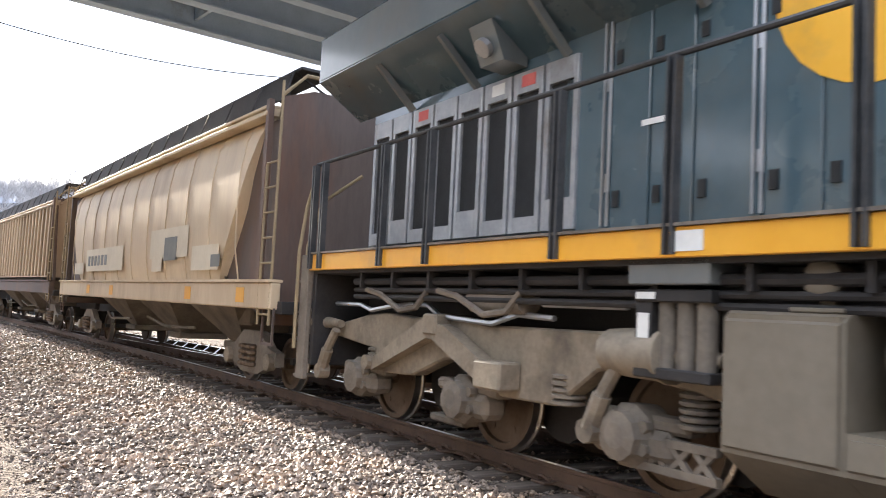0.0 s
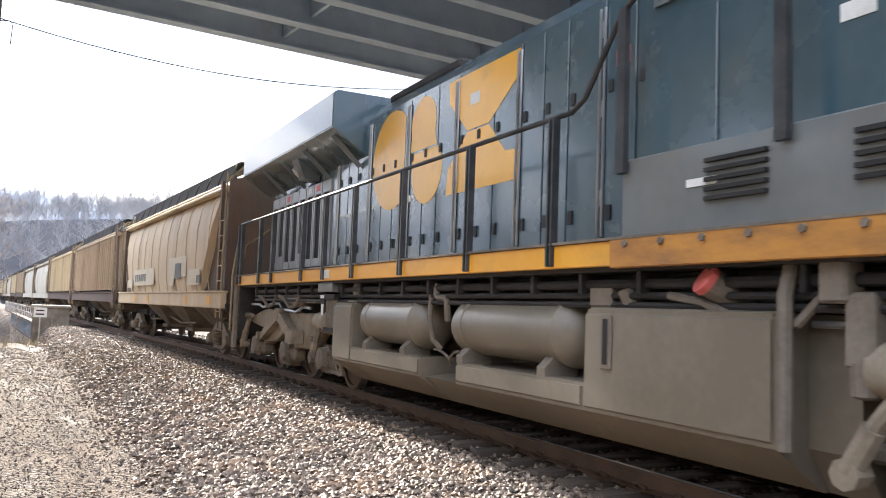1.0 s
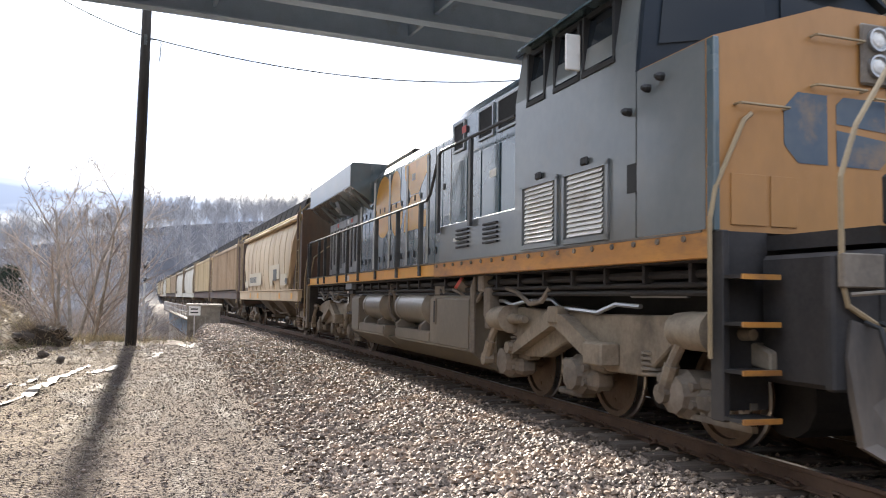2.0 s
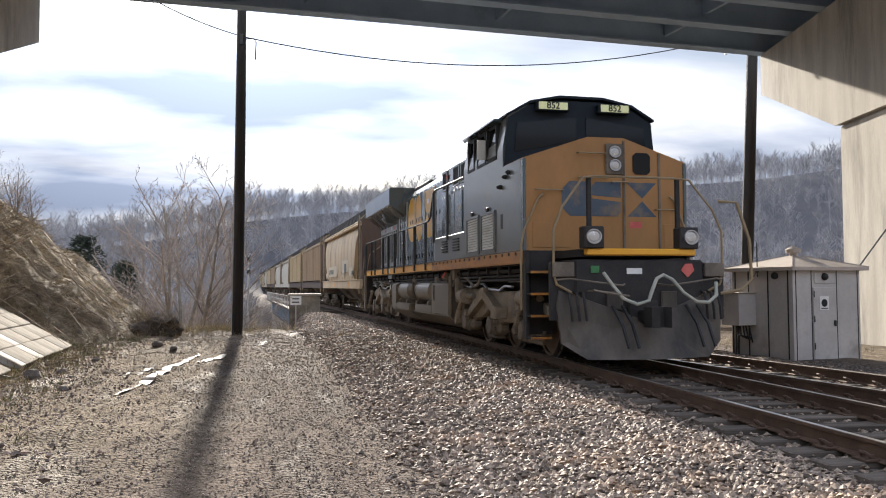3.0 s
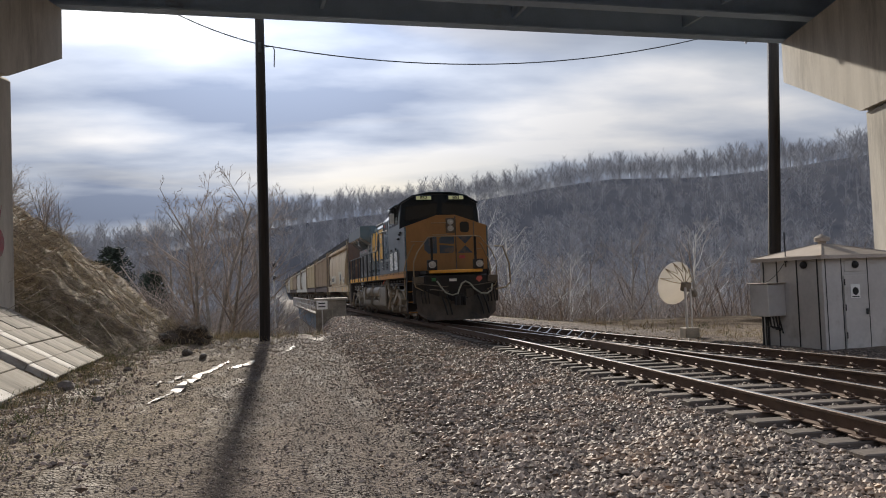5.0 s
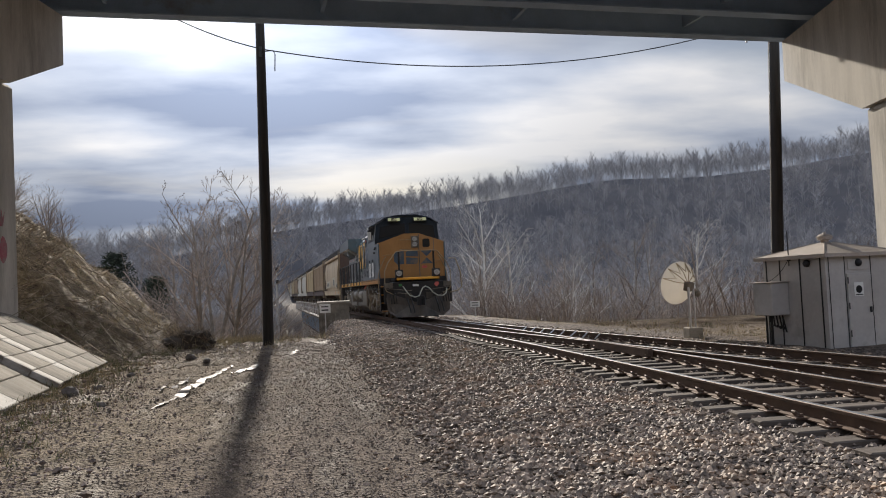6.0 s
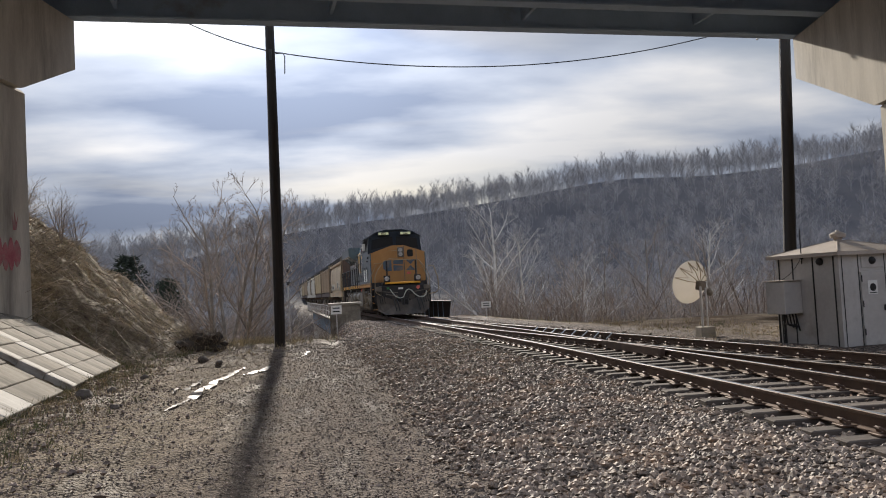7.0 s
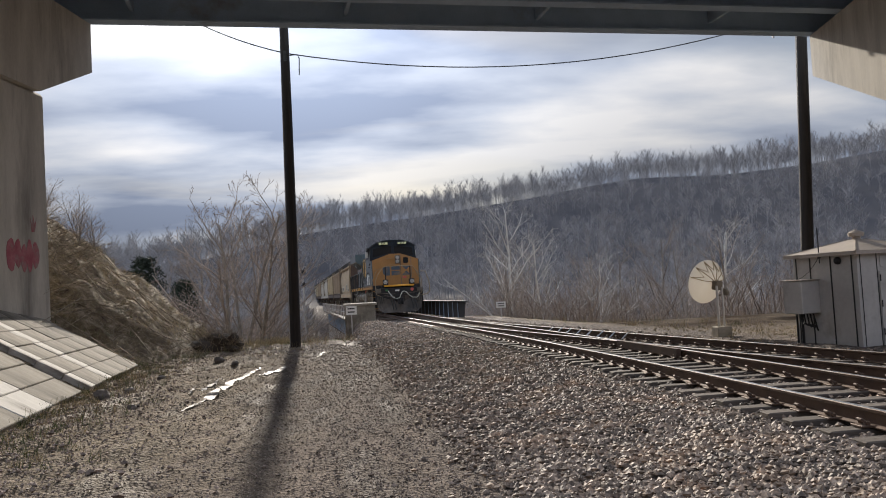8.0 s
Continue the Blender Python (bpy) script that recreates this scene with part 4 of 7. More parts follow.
    for s in (-1, 1):
        bm = bmesh.new()
        prism(bm, [(s * 0.10, 4.36), (s * 1.36, 4.10), (s * 1.30, 4.70), (s * 0.10, 4.86)], "y", -8.95, -8.932)
        part("windscreen", bm, GLASS, th, "dark windscreen pane")
        bm = bmesh.new()
        box(bm, s * 0.63 - 0.33, s * 0.63 + 0.33, -9.12, -8.94, 4.94, 5.14, 0.02)
        nb = part("number_board", bm, CAB_BLUE, th, "lit number board")
        bm = bmesh.new()
        box(bm, s * 0.63 - 0.29, s * 0.63 + 0.29, -9.128, -9.122, 4.965, 5.115)
        part("board_panel", bm, BOARD, nb)
        cu = bpy.data.curves.new("board_digits", "FONT")
        cu.body, cu.size, cu.align_x, cu.align_y, cu.extrude = "852", 0.19, "CENTER", "CENTER", 0.002
        cu.offset = 0.004
        cu.materials.append(INK)
        tx = new("board_digits", cu)
        tx.parent = nb
        tx.matrix_basis = pose(s * 0.63, -9.131, 5.04, 90, 0, 0)
        # side windows
        for y0, y1 in ((-8.45, -7.72), (-7.66, -6.98), (-6.75, -6.2)):
            bm = bmesh.new()
            sbox(bm, s, 1.50, 1.575, y0, y1, 4.02, 4.08)
            sbox(bm, s, 1.44, 1.52, y0, y1, 4.72, 4.78)
            sbox(bm, s, 1.47, 1.57, y0, y0 + 0.05, 4.06, 4.74)
            sbox(bm, s, 1.47, 1.57, y1 - 0.05, y1, 4.06, 4.74)
            w = part("side_window", bm, INK, th, "dark framed cab side window")
            bm = bmesh.new()
            prism(bm, [(s * 1.50, 4.06), (s * 1.566, 4.06), (s * 1.485, 4.74), (s * 1.44, 4.74)], "y", y0 + 0.05, y1 - 0.05)
            part("pane", bm, GLASS, w)
        bm = bmesh.new()
        sbox(bm, s, 1.44, 1.66, -8.6, -6.1, 4.80, 4.83)
        part("sun_visor", bm, BLUE, th)
        bm = bmesh.new()
        sbox(bm, s, 1.57, 1.75, -7.70, -7.66, 4.12, 4.55, 0.01)
        part("mirror", bm, WHITE, th)
        for y0 in (-7.15, -8.35):
            bm = bmesh.new()
            sbox(bm, s, 1.562, 1.59, y0, y0 + 0.06, 2.12, 2.96)
            sbox(bm, s, 1.562, 1.59, y0 + 1.02, y0 + 1.08, 2.12, 2.96)
            sbox(bm, s, 1.562, 1.59, y0, y0 + 1.08, 2.10, 2.16)
            sbox(bm, s, 1.562, 1.59, y0, y0 + 1.08, 2.92, 2.98)
            v = part("louvred_door", bm, GREY_BLUE, th, "pale louvred equipment door")
            bm = bmesh.new()
            for k in range(13):
                z = 2.18 + k * 0.057
                prism(bm, [(s * 1.562, z + 0.05), (s * 1.588, z), (s * 1.588, z + 0.012), (s * 1.562, z + 0.055)], "y", y0 + 0.14, y0 + 0.94)
            part("slat", bm, WHITE, v)
            bm = bmesh.new()
            sbox(bm, s, 1.562, 1.61, y0 + 0.45, y0 + 0.60, 2.98, 3.08, 0.02)
            part("door_catch", bm, INK, v)
        bm = bmesh.new()
        for y0, z0 in ((-9.35, 3.62), (-9.12, 3.56), (-8.75, 3.40)):
            bm = bmesh.new()
            lathe(bm, [(s * 1.56, 0.045), (s * 1.62, 0.045), (s * 1.66, 0.02)], "x", (0, y0, z0), 8)
            part("side_fitting", bm, INK, th)
        bm = bmesh.new()
        sbox(bm, s, 1.562, 1.568, -8.95, -8.70, 2.55, 2.85)
        part("dark_label", bm, INK, th)
    # nose
    bm = bmesh.new()
    prism(bm, [(-1.57, 2.06), (1.57, 2.06), (1.57, 3.80), (0.35, 4.24), (-0.35, 4.24), (-1.57, 3.80)], "y", -10.10, -8.935)
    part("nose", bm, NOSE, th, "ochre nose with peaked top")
    for s in (-1, 1):
        bm = bmesh.new()
        sbox(bm, s, 1.572, 1.576, -10.0, -8.9, 2.08, 3.79)
        part("nose_side_panel", bm, GREY_BLUE, th, "grey-blue nose side")
        bm = bmesh.new()
        sbox(bm, s, 1.52, 1.58, -10.13, -10.02, 2.06, 3.79, 0.01)
        part("nose_corner_trim", bm, BLUE, th)
    bm = bmesh.new()
    box(bm, 0.32, 0.36, -10.125, -10.102, 2.1, 4.18)
    box(bm, 1.02, 1.06, -10.125, -10.102, 2.1, 3.96)
    part("nose_door_edge", bm, UNDER, th)
    bm = bmesh.new()
    box(bm, -0.02, 0.32, -10.15, -10.102, 3.52, 4.12, 0.02)
    hl = part("headlight_housing", bm, UNDER, th, "twin headlight housing in the nose")
    for z in (3.70, 3.96):
        bm = bmesh.new()
        lathe(bm, [(-10.152, 0.115), (-10.19, 0.115), (-10.19, 0.095), (-10.165, 0.085), (-10.16, 0.02)], "y", (0.15, 0, z), 18)
        part("headlight", bm, CHROME, hl)
        bm = bmesh.new()
        lathe(bm, [(-10.166, 0.085), (-10.178, 0.06), (-10.182, 0.01)], "y", (0.15, 0, z), 16)
        part("headlight_lens", bm, LENS, hl)
    bm = bmesh.new()
    prism(bm, [(0.52, 3.60), (0.58, 3.54), (0.80, 3.54), (0.86, 3.60), (0.86, 3.90), (0.80, 3.96), (0.58, 3.96), (0.52, 3.90)], "y", -10.12, -10.102)
    part("nose_window", bm, GLASS, th, "small dark nose door window")
    # markings on the nose: plain faded shapes
    bm = bmesh.new()
    prism(bm, [(-0.85, 2.88), (-0.70, 2.72), (-0.38, 2.72), (-0.38, 3.38), (-0.70, 3.38), (-0.85, 3.22)], "y", -10.106, -10.102)
    prism(bm, [(-0.28, 2.72), (0.20, 2.72), (0.28, 2.80), (0.28, 3.00), (-0.28, 3.06)], "y", -10.106, -10.102)
    prism(bm, [(-0.28, 3.12), (0.28, 3.08), (0.28, 3.38), (-0.20, 3.38), (-0.28, 3.30)], "y", -10.106, -10.102)
    prism(bm, [(0.40, 2.72), (0.98, 2.72), (0.70, 3.02)], "y", -10.106, -10.102)
    prism(bm, [(0.40, 3.38), (0.98, 3.38), (0.70, 3.08)], "y", -10.106, -10.102)
    part("nose_marking", bm, NOSE_MARK, th, "faded blue company marking as plain shapes")
    bm = bmesh.new()
    box(bm, 0.45, 0.68, -10.106, -10.102, 2.50, 2.62)
    part("nose_label", bm, RED, th)
    for x0, x1, z in ((-1.35, -0.85, 3.20), (-0.55, -0.02, 3.92), (-0.55, 0.0, 3.45), (0.95, 1.30, 2.86), (0.10, 0.40, 3.38)):
        bm = bmesh.new()
        tube(bm, [(x0, -10.1, z), (x0, -10.18, z), (x1, -10.18, z), (x1, -10.1, z)], 0.014, 6)
        part("grab_iron", bm, GRAB, th)
    for x0, x1, z0, z1 in ((-1.40, -1.05, 2.12, 2.58), (-1.0, -0.72, 2.12, 2.58), (1.12, 1.42, 2.12, 2.58)):
        bm = bmesh.new()
        box(bm, x0, x1, -10.114, -10.102, z0, z1, 0.003)
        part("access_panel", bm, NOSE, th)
    # front platform, pilot, plow
    bm = bmesh.new()
    box(bm, -0.95, 0.98, -11.05, -10.88, 1.92, 2.04, 0.02)
    part("platform_edge", bm, YELLOW, th, "scuffed yellow front platform edge")
    bm = bmesh.new()
    box(bm, -1.05, 1.05, -10.87, -10.1, 1.90, 2.03)
    part("front_platform", bm, DARK, th)
    bm = bmesh.new()
    box(bm, -1.15, 1.15, -11.0, -10.15, 0.75, 1.85, 0.04)
    for s in (-1, 1):
        sbox(bm, s, 1.05, 1.55, -10.95, -10.85, 0.80, 1.80, 0.02)
    part("pilot", bm, DARK, th, "black pilot and end plate")
    bm = bmesh.new()
    for s in (-1, 1):
        lo = [(0, -11.50, 0.16), (s * 1.05, -11.28, 0.16), (s * 1.40, -11.05, 0.42), (s * 1.46, -10.98, 1.05), (s * 1.42, -10.98, 1.32), (s * 1.10, -11.0, 1.22), (0, -11.12, 0.80)]
        fr = [bm.verts.new(p) for p in lo]
        bk = [bm.verts.new((x, y + 0.06, z)) for x, y, z in lo]
        n = len(lo)
        bm.faces.new(fr); bm.faces.new(bk)
        for k in range(n):
            bm.faces.new((fr[k], fr[(k + 1) % n], bk[(k + 1) % n], bk[k]))
    bmesh.ops.recalc_face_normals(bm, faces=bm.faces)
    part("snow_plow", bm, PLOW, th, "grey-black snow plow")
    bm = bmesh.new()
    box(bm, -0.11, 0.11, -11.48, -11.0, 0.76, 0.98, 0.04)
    prism(bm, [(-0.17, -11.44), (-0.17, -11.72), (-0.06, -11.78), (0.0, -11.62), (0.08, -11.62), (0.14, -11.78), (0.19, -11.66), (0.15, -11.44)], "z", 0.70, 1.04)
    box(bm, -0.26, 0.26, -11.1, -11.0, 0.6, 1.15, 0.03)
    part("front_coupler", bm, DARK, th, "rusty knuckle coupler")
    bm = bmesh.new()
    tube(bm, [(-0.72, -11.15, 1.62), (-0.62, -11.25, 1.42), (-0.45, -11.3, 1.18), (-0.22, -11.32, 1.08), (-0.02, -11.32, 1.14), (0.06, -11.3, 1.34), (0.16, -11.25, 1.52), (0.30, -11.2, 1.58), (0.44, -11.25, 1.50),
              (0.60, -11.3, 1.28), (0.82, -11.32, 1.12), (1.05, -11.3, 1.10), (1.22, -11.25, 1.22), (1.28, -11.15, 1.45)], 0.030, 8)
    part("air_hose", bm, HOSE, th, "dirty white looped air hoses", True)
    for x in (-0.55, -0.38, 0.75, 0.95):
        bm = bmesh.new()
        tube(bm, [(x, -11.1, 1.05), (x + 0.04, -11.38, 0.75), (x + 0.10, -11.50, 0.35)], 0.030, 6)
        part("brake_hose", bm, INK, th)
    bm = bmesh.new()
    tube(bm, [(-0.95, -11.05, 1.30), (-0.95, -11.3, 1.32), (-0.35, -11.3, 1.22), (-0.35, -11.1, 1.20)], 0.02, 6)
    part("uncoupling_lever", bm, UNDER, th)
    for s in (-1, 1):
        bm = bmesh.new()
        box(bm, s * 0.84 - 0.17, s * 0.84 + 0.17, -11.10, -10.84, 2.04, 2.42, 0.02)
        dl = part("ditch_light", bm, DARK, th, "black ditch light box")
        bm = bmesh.new()
        lathe(bm, [(-11.10, 0.13), (-11.14, 0.13), (-11.14, 0.11), (-11.115, 0.10), (-11.11, 0.03)], "y", (s * 0.86, 0, 2.24), 18)
        part("rim", bm, CHROME, dl)
        bm = bmesh.new()
        lathe(bm, [(-11.116, 0.10), (-11.13, 0.07), (-11.135, 0.01)], "y", (s * 0.86, 0, 2.24), 16)
        part("lens", bm, LENS, dl)
        bm = bmesh.new()
        box(bm, s * 0.80 - 0.04, s * 0.80 + 0.04, -10.80, -10.74, 2.04, 3.30, 0.01)
        part("platform_post", bm, DARK, th)
        # corner steps and grab rails
        bm = bmesh.new()
        sbox(bm, s, 1.50, 1.57, -10.22, -10.05, 0.42, 2.06, 0.01)
        sbox(bm, s, 1.05, 1.56, -10.12, -10.06, 0.50, 2.06)
        part("step_side_plate", bm, DARK, th, "dark step well plate")
        bm = bmesh.new()
        for k in range(4):
            bm = bmesh.new()
            sbox(bm, s, 1.20, 1.56, -10.47, -10.442, 0.43 + k * 0.40, 0.475 + k * 0.40, 0, 1)
            sbox(bm, s, 1.18, 1.56, -10.44, -10.13, 0.44 + k * 0.40, 0.47 + k * 0.40)
            part("step", bm, [DARK, WORN_YELLOW], th, "dark step with a yellow edge")
        bm = bmesh.new()
        tube(bm, [(s * 1.62, -10.12, 0.95), (s * 1.62, -10.12, 2.15), (s * 1.56, -10.12, 2.45), (s * 1.30, -10.15, 3.05), (s * 1.22, -10.15, 3.12)], 0.022, 6)
        part("corner_grab_rail", bm, GRAB, th, "tan corner grab rail")
        bm = bmesh.new()
        tube(bm, [(s * 1.05, -10.98, 1.20), (s * 1.45, -10.98, 1.42), (s * 1.50, -10.98, 1.6), (s * 1.50, -10.98, 2.35), (s * 1.34, -10.96, 2.75), (s * 0.95, -10.90, 3.28), (s * 0.72, -10.80, 3.32)], 0.022, 6)
        part("corner_grab_rail", bm, GRAB, th, "tan corner grab rail")
    bm = bmesh.new()
    tube(bm, [(-0.72, -10.80, 3.32), (0.72, -10.80, 3.32)], 0.022, 6)
    part("platform_rail", bm, GRAB, th)
    bm = bmesh.new()
    tube(bm, [(1.45, -10.98, 2.9), (1.75, -11.05, 2.88), (1.95, -11.1, 2.2), (1.98, -11.1, 1.5), (1.80, -11.08, 1.32), (1.45, -11.0, 1.25)], 0.03, 6)
    part("front_rail", bm, GRAB, th)
    # pilot clutter: control hoses, valve handles and lift bars
    for x in (-1.30, -1.18, -1.06, 1.08, 1.20, 1.32):
        bm = bmesh.new()
        tube(bm, [(x, -10.98, 1.30), (x + 0.01, -11.10, 1.26), (x + 0.02, -11.16, 1.05), (x + 0.05, -11.14, 0.80)], 0.022, 6)
        part("control_hose", bm, INK, th)
    for s in (-1, 1):
        bm = bmesh.new()
        tube(bm, [(s * 0.30, -11.02, 1.42), (s * 0.42, -11.20, 1.40), (s * 1.30, -11.14, 1.52), (s * 1.46, -11.02, 1.50)], 0.018, 6)
        part("cut_lever", bm, UNDER, th, "dusty uncoupling lever")
        bm = bmesh.new()
        sbox(bm, s, 0.34, 0.62, -11.06, -11.003, 0.98, 1.30, 0.015)
        part("pocket_plate", bm, PLOW, th)
        bm = bmesh.new()
        sbox(bm, s, 1.16, 1.52, -11.02, -10.955, 1.55, 1.80, 0.01)
        part("corner_bracket", bm, UNDER, th, "dusty corner bracket")
    bm = bmesh.new()
    box(bm, -0.88, -0.74, -11.03, -11.005, 1.62, 1.74)
    part("green_glad_hand", bm, surface("green_paint", (0.04, 0.16, 0.05), (0.06, 0.22, 0.08), 4, 0.6), th)
    bm = bmesh.new()
    box(bm, -0.25, 0.02, -11.012, -11.003, 1.60, 1.70)
    part("pilot_label", bm, WHITE, th)
    bm = bmesh.new()
    prism(bm, [(0.72, 1.66), (0.80, 1.78), (0.92, 1.78), (0.96, 1.66), (0.84, 1.54)], "y", -11.02, -11.003)
    part("red_marker", bm, RED, th)
    # rear end
    bm = bmesh.new()
    box(bm, -1.50, 1.50, 11.10, 11.20, 0.60, 2.05, 0.01)
    box(bm, -1.0, 1.0, 11.15, 11.5, 0.75, 1.9, 0.04)
    box(bm, -0.2, 0.2, 11.4, 12.1, 0.72, 1.05, 0.05)
    part("rear_end_plate", bm, DARK, th)
    for s in (-1, 1):
        bm = bmesh.new()
        sbox(bm, s, 1.50, 1.57, 11.20, 11.45, 0.40, 2.05, 0.01)
        for k in range(4):
            sbox(bm, s, 1.15, 1.56, 11.35, 11.55, 0.42 + k * 0.42, 0.45 + k * 0.42)
        part("rear_steps", bm, UNDER, th, "dusty rear corner steps")
        bm = bmesh.new()
        tube(bm, [(s * 1.62, 11.42, 0.8), (s * 1.62, 11.42, 2.1), (s * 1.56, 11.40, 2.7), (s * 1.50, 11.2, 3.25)], 0.024, 6)
        tube(bm, [(s * 1.40, 11.7, 1.2), (s * 1.40, 11.7, 2.2), (s * 1.35, 11.4, 2.8), (s * 0.9, 11.2, 3.2)], 0.024, 6)
        part("rear_grab_rail", bm, GRAB, th)
        # side handrail with its posts
        bm = bmesh.new()
        tube(bm, [(s * 1.52, 11.2, 3.27), (s * 1.52, -1.7, 3.27), (s * 1.52, -1.9, 3.36), (s * 1.54, -2.42, 3.98), (s * 1.55, -2.6, 4.05), (s * 1.55, -5.8, 4.0)], 0.026, 8)
        part("handrail", bm, HANDRAIL, th, "round dark handrail")
        for y in (11.15, 10.85, 9.2, 8.2, 6.2, 5.0, 3.66, 1.9, 0.1, -1.5):
            bm = bmesh.new()
            prism(bm, [(s * 1.53, y - 0.045), (s * 1.60, y - 0.045), (s * 1.60, y - 0.02), (s * 1.56, y - 0.02), (s * 1.56, y + 0.02), (s * 1.60, y + 0.02), (s * 1.60, y + 0.045), (s * 1.53, y + 0.045)], "z", 1.86, 3.24)
            part("handrail_post", bm, HANDRAIL, th)
        for y in (-2.45, -4.05):
            bm = bmesh.new()
            sbox(bm, s, 1.52, 1.57, y - 0.05, y + 0.05, 2.6, 4.0)
            part("cabinet_post", bm, HANDRAIL, th)
    # fuel tank, air reservoirs
    bm = bmesh.new()
    for s in (-1, 1):
        foot = [(s * 0.2, 0.30), (s * 1.05, 0.30), (s * 1.50, 0.62)]
        prism(bm, foot + [(s * 1.50, 1.46), (s * 1.45, 1.50), (s * 0.2, 1.50)], "y", 3.80, 4.62)
        prism(bm, foot + [(s * 1.50, 0.84), (s * 0.2, 0.84)], "y", 1.40, 3.798)
        prism(bm, [(s * 0.2, 0.30), (s * 1.05, 0.30), (s * 1.40, 0.60), (s * 1.10, 0.64), (s * 0.2, 0.64)], "y", 0.44, 1.398)
        prism(bm, foot + [(s * 1.50, 0.84), (s * 0.2, 0.84)], "y", -1.918, 0.438)
        prism(bm, foot + [(s * 1.50, 1.46), (s * 1.45, 1.50), (s * 0.2, 1.50)], "y", -3.95, -1.92)
        prism(bm, [(s * 0.2, 0.30), (s * 1.0, 0.30), (s * 1.2, 0.6), (s * 1.2, 1.48), (s * 0.2, 1.48)], "y", -4.35, -3.952)
    box(bm, -0.22, 0.22, -4.2, 4.6, 0.30, 1.55)
    bmesh.ops.bevel(bm, geom=[e for e in bm.edges if abs(e.verts[0].co.x) > 1.4 and abs(e.verts[1].co.x) > 1.4], offset=0.03, segments=2, affect="EDGES")
    tank = part("fuel_tank", bm, TANK, th, "dusty grey-brown fuel tank with cut-outs")
    for s in (-1, 1):
        for y0, y1 in ((1.53, 3.70), (-1.67, 0.80)):
            bm = bmesh.new()
            m, r = (y0 + y1) / 2, 0.33
            lathe(bm, [(y0, 0.05), (y0 + 0.04, 0.18), (y0 + 0.14, 0.29), (y0 + 0.24, r), (y0 + 0.25, r + 0.012), (y0 + 0.30, r + 0.012), (y0 + 0.31, r), (y1 - 0.45, r), (y1 - 0.44, r + 0.012), (y1 - 0.39, r + 0.012), (y1 - 0.38, r),
                       (y1 - 0.24, r), (y1 - 0.14, 0.29), (y1 - 0.04, 0.18), (y1, 0.05)], "y", (s * 1.16, 0, 1.26), 26)
            a = part("air_reservoir", bm, TANK, th, "dusty cylindrical air reservoir", True)
            for yy in (y0 + 0.35, y1 - 0.5):
                bm = bmesh.new()
                prism(bm, [(s * 1.12, 0.84), (s * 1.48, 0.84), (s * 1.48, 0.92), (s * 1.36, 1.04), (s * 1.12, 0.98)], "y", yy, yy + 0.14)
                part("saddle", bm, UNDER, a)
        bm = bmesh.new()
        tube(bm, [(s * 1.36, 1.22, 1.75), (s * 1.38, 1.22, 1.62), (s * 1.38, 1.16, 1.58), (s * 1.38, 0.98, 1.57), (s * 1.38, 0.92, 1.53), (s * 1.36, 0.92, 1.30)], 0.04, 8)
        tube(bm, [(s * 1.36, 1.38, 1.72), (s * 1.38, 1.38, 1.30), (s * 1.34, 1.34, 1.05), (s * 1.26, 1.28, 0.95)], 0.035, 8)
        tube(bm, [(s * 1.25 + s * 0.06 * math.sin(k * 0.9), 0.82 + k * 0.06, 0.86 + 0.09 * math.cos(k * 0.75)) for k in range(10)], 0.018, 6)
        part("tank_plumbing", bm, UNDER, tank)
        bm = bmesh.new()
        sbox(bm, s, 1.502, 1.52, -2.32, -2.18, 0.98, 1.44, 0.01)
        g = part("sight_gauge", bm, UNDER, tank, "narrow fuel sight glass")
        bm = bmesh.new()
        sbox(bm, s, 1.521, 1.526, -2.28, -2.22, 1.02, 1.40)
        part("gauge_glass", bm, INK, g)
        bm = bmesh.new()
        cyl(bm, (s * 1.1, -3.45, 1.50), (s * 1.42, -3.30, 1.70), 0.11, 12)
        cyl(bm, (s * 1.42, -3.30, 1.70), (s * 1.46, -3.285, 1.725), 0.12, 12, mat=1)
        sbox(bm, s, 1.15, 1.40, -2.15, -1.85, 1.50, 1.68, 0.02)
        cyl(bm, (s * 1.3, -2.35, 1.50), (s * 1.35, -2.30, 1.66), 0.08, 10)
        part("filler_cap", bm, [UNDER, RED], tank, "fuel filler with faded red cap")
        bm = bmesh.new()
        tube(bm, [(s * 1.40, -4.0, 1.8), (s * 1.46, -4.0, 1.6), (s * 1.46, -4.0, 0.6)], 0.05, 8)
        sbox(bm, s, 1.25, 1.45, -4.6, -4.4, 1.15, 1.62, 0.03)
        lathe(bm, [(0.98, 0.05), (1.0, 0.09), (1.20, 0.10), (1.22, 0.07)], "z", (s * 1.36, -4.5, 0), 10)
        sbox(bm, s, 1.30, 1.48, -4.45, -4.25, 1.55, 1.85, 0.02)
        part("drain_valve", bm, UNDER, th)
        # battery and filter rack over the rear truck
        bm = bmesh.new()
        sbox(bm, s, 1.15, 1.50, 4.72, 5.45, 1.66, 1.84, 0.01)
        part("bracket_plate", bm, GREY_BLUE, th)
        bm = bmesh.new()
        sbox(bm, s, 1.12, 1.46, 4.74, 5.42, 1.54, 1.63, 0.01)
        sbox(bm, s, 1.12, 1.46, 4.74, 5.42, 1.00, 1.08, 0.01)
        sbox(bm, s, 1.2, 1.44, 5.27, 5.42, 1.08, 1.54)
        rk = part("filter_rack", bm, DARK, th, "dark rack of drier canisters")
        for y in (4.84, 5.01, 5.18):
            bm = bmesh.new()
            cyl(bm, (s * 1.36, y, 1.08), (s * 1.36, y, 1.54), 0.072, 14)
            part("canister", bm, UNDER, rk, "", True)
        bm = bmesh.new()
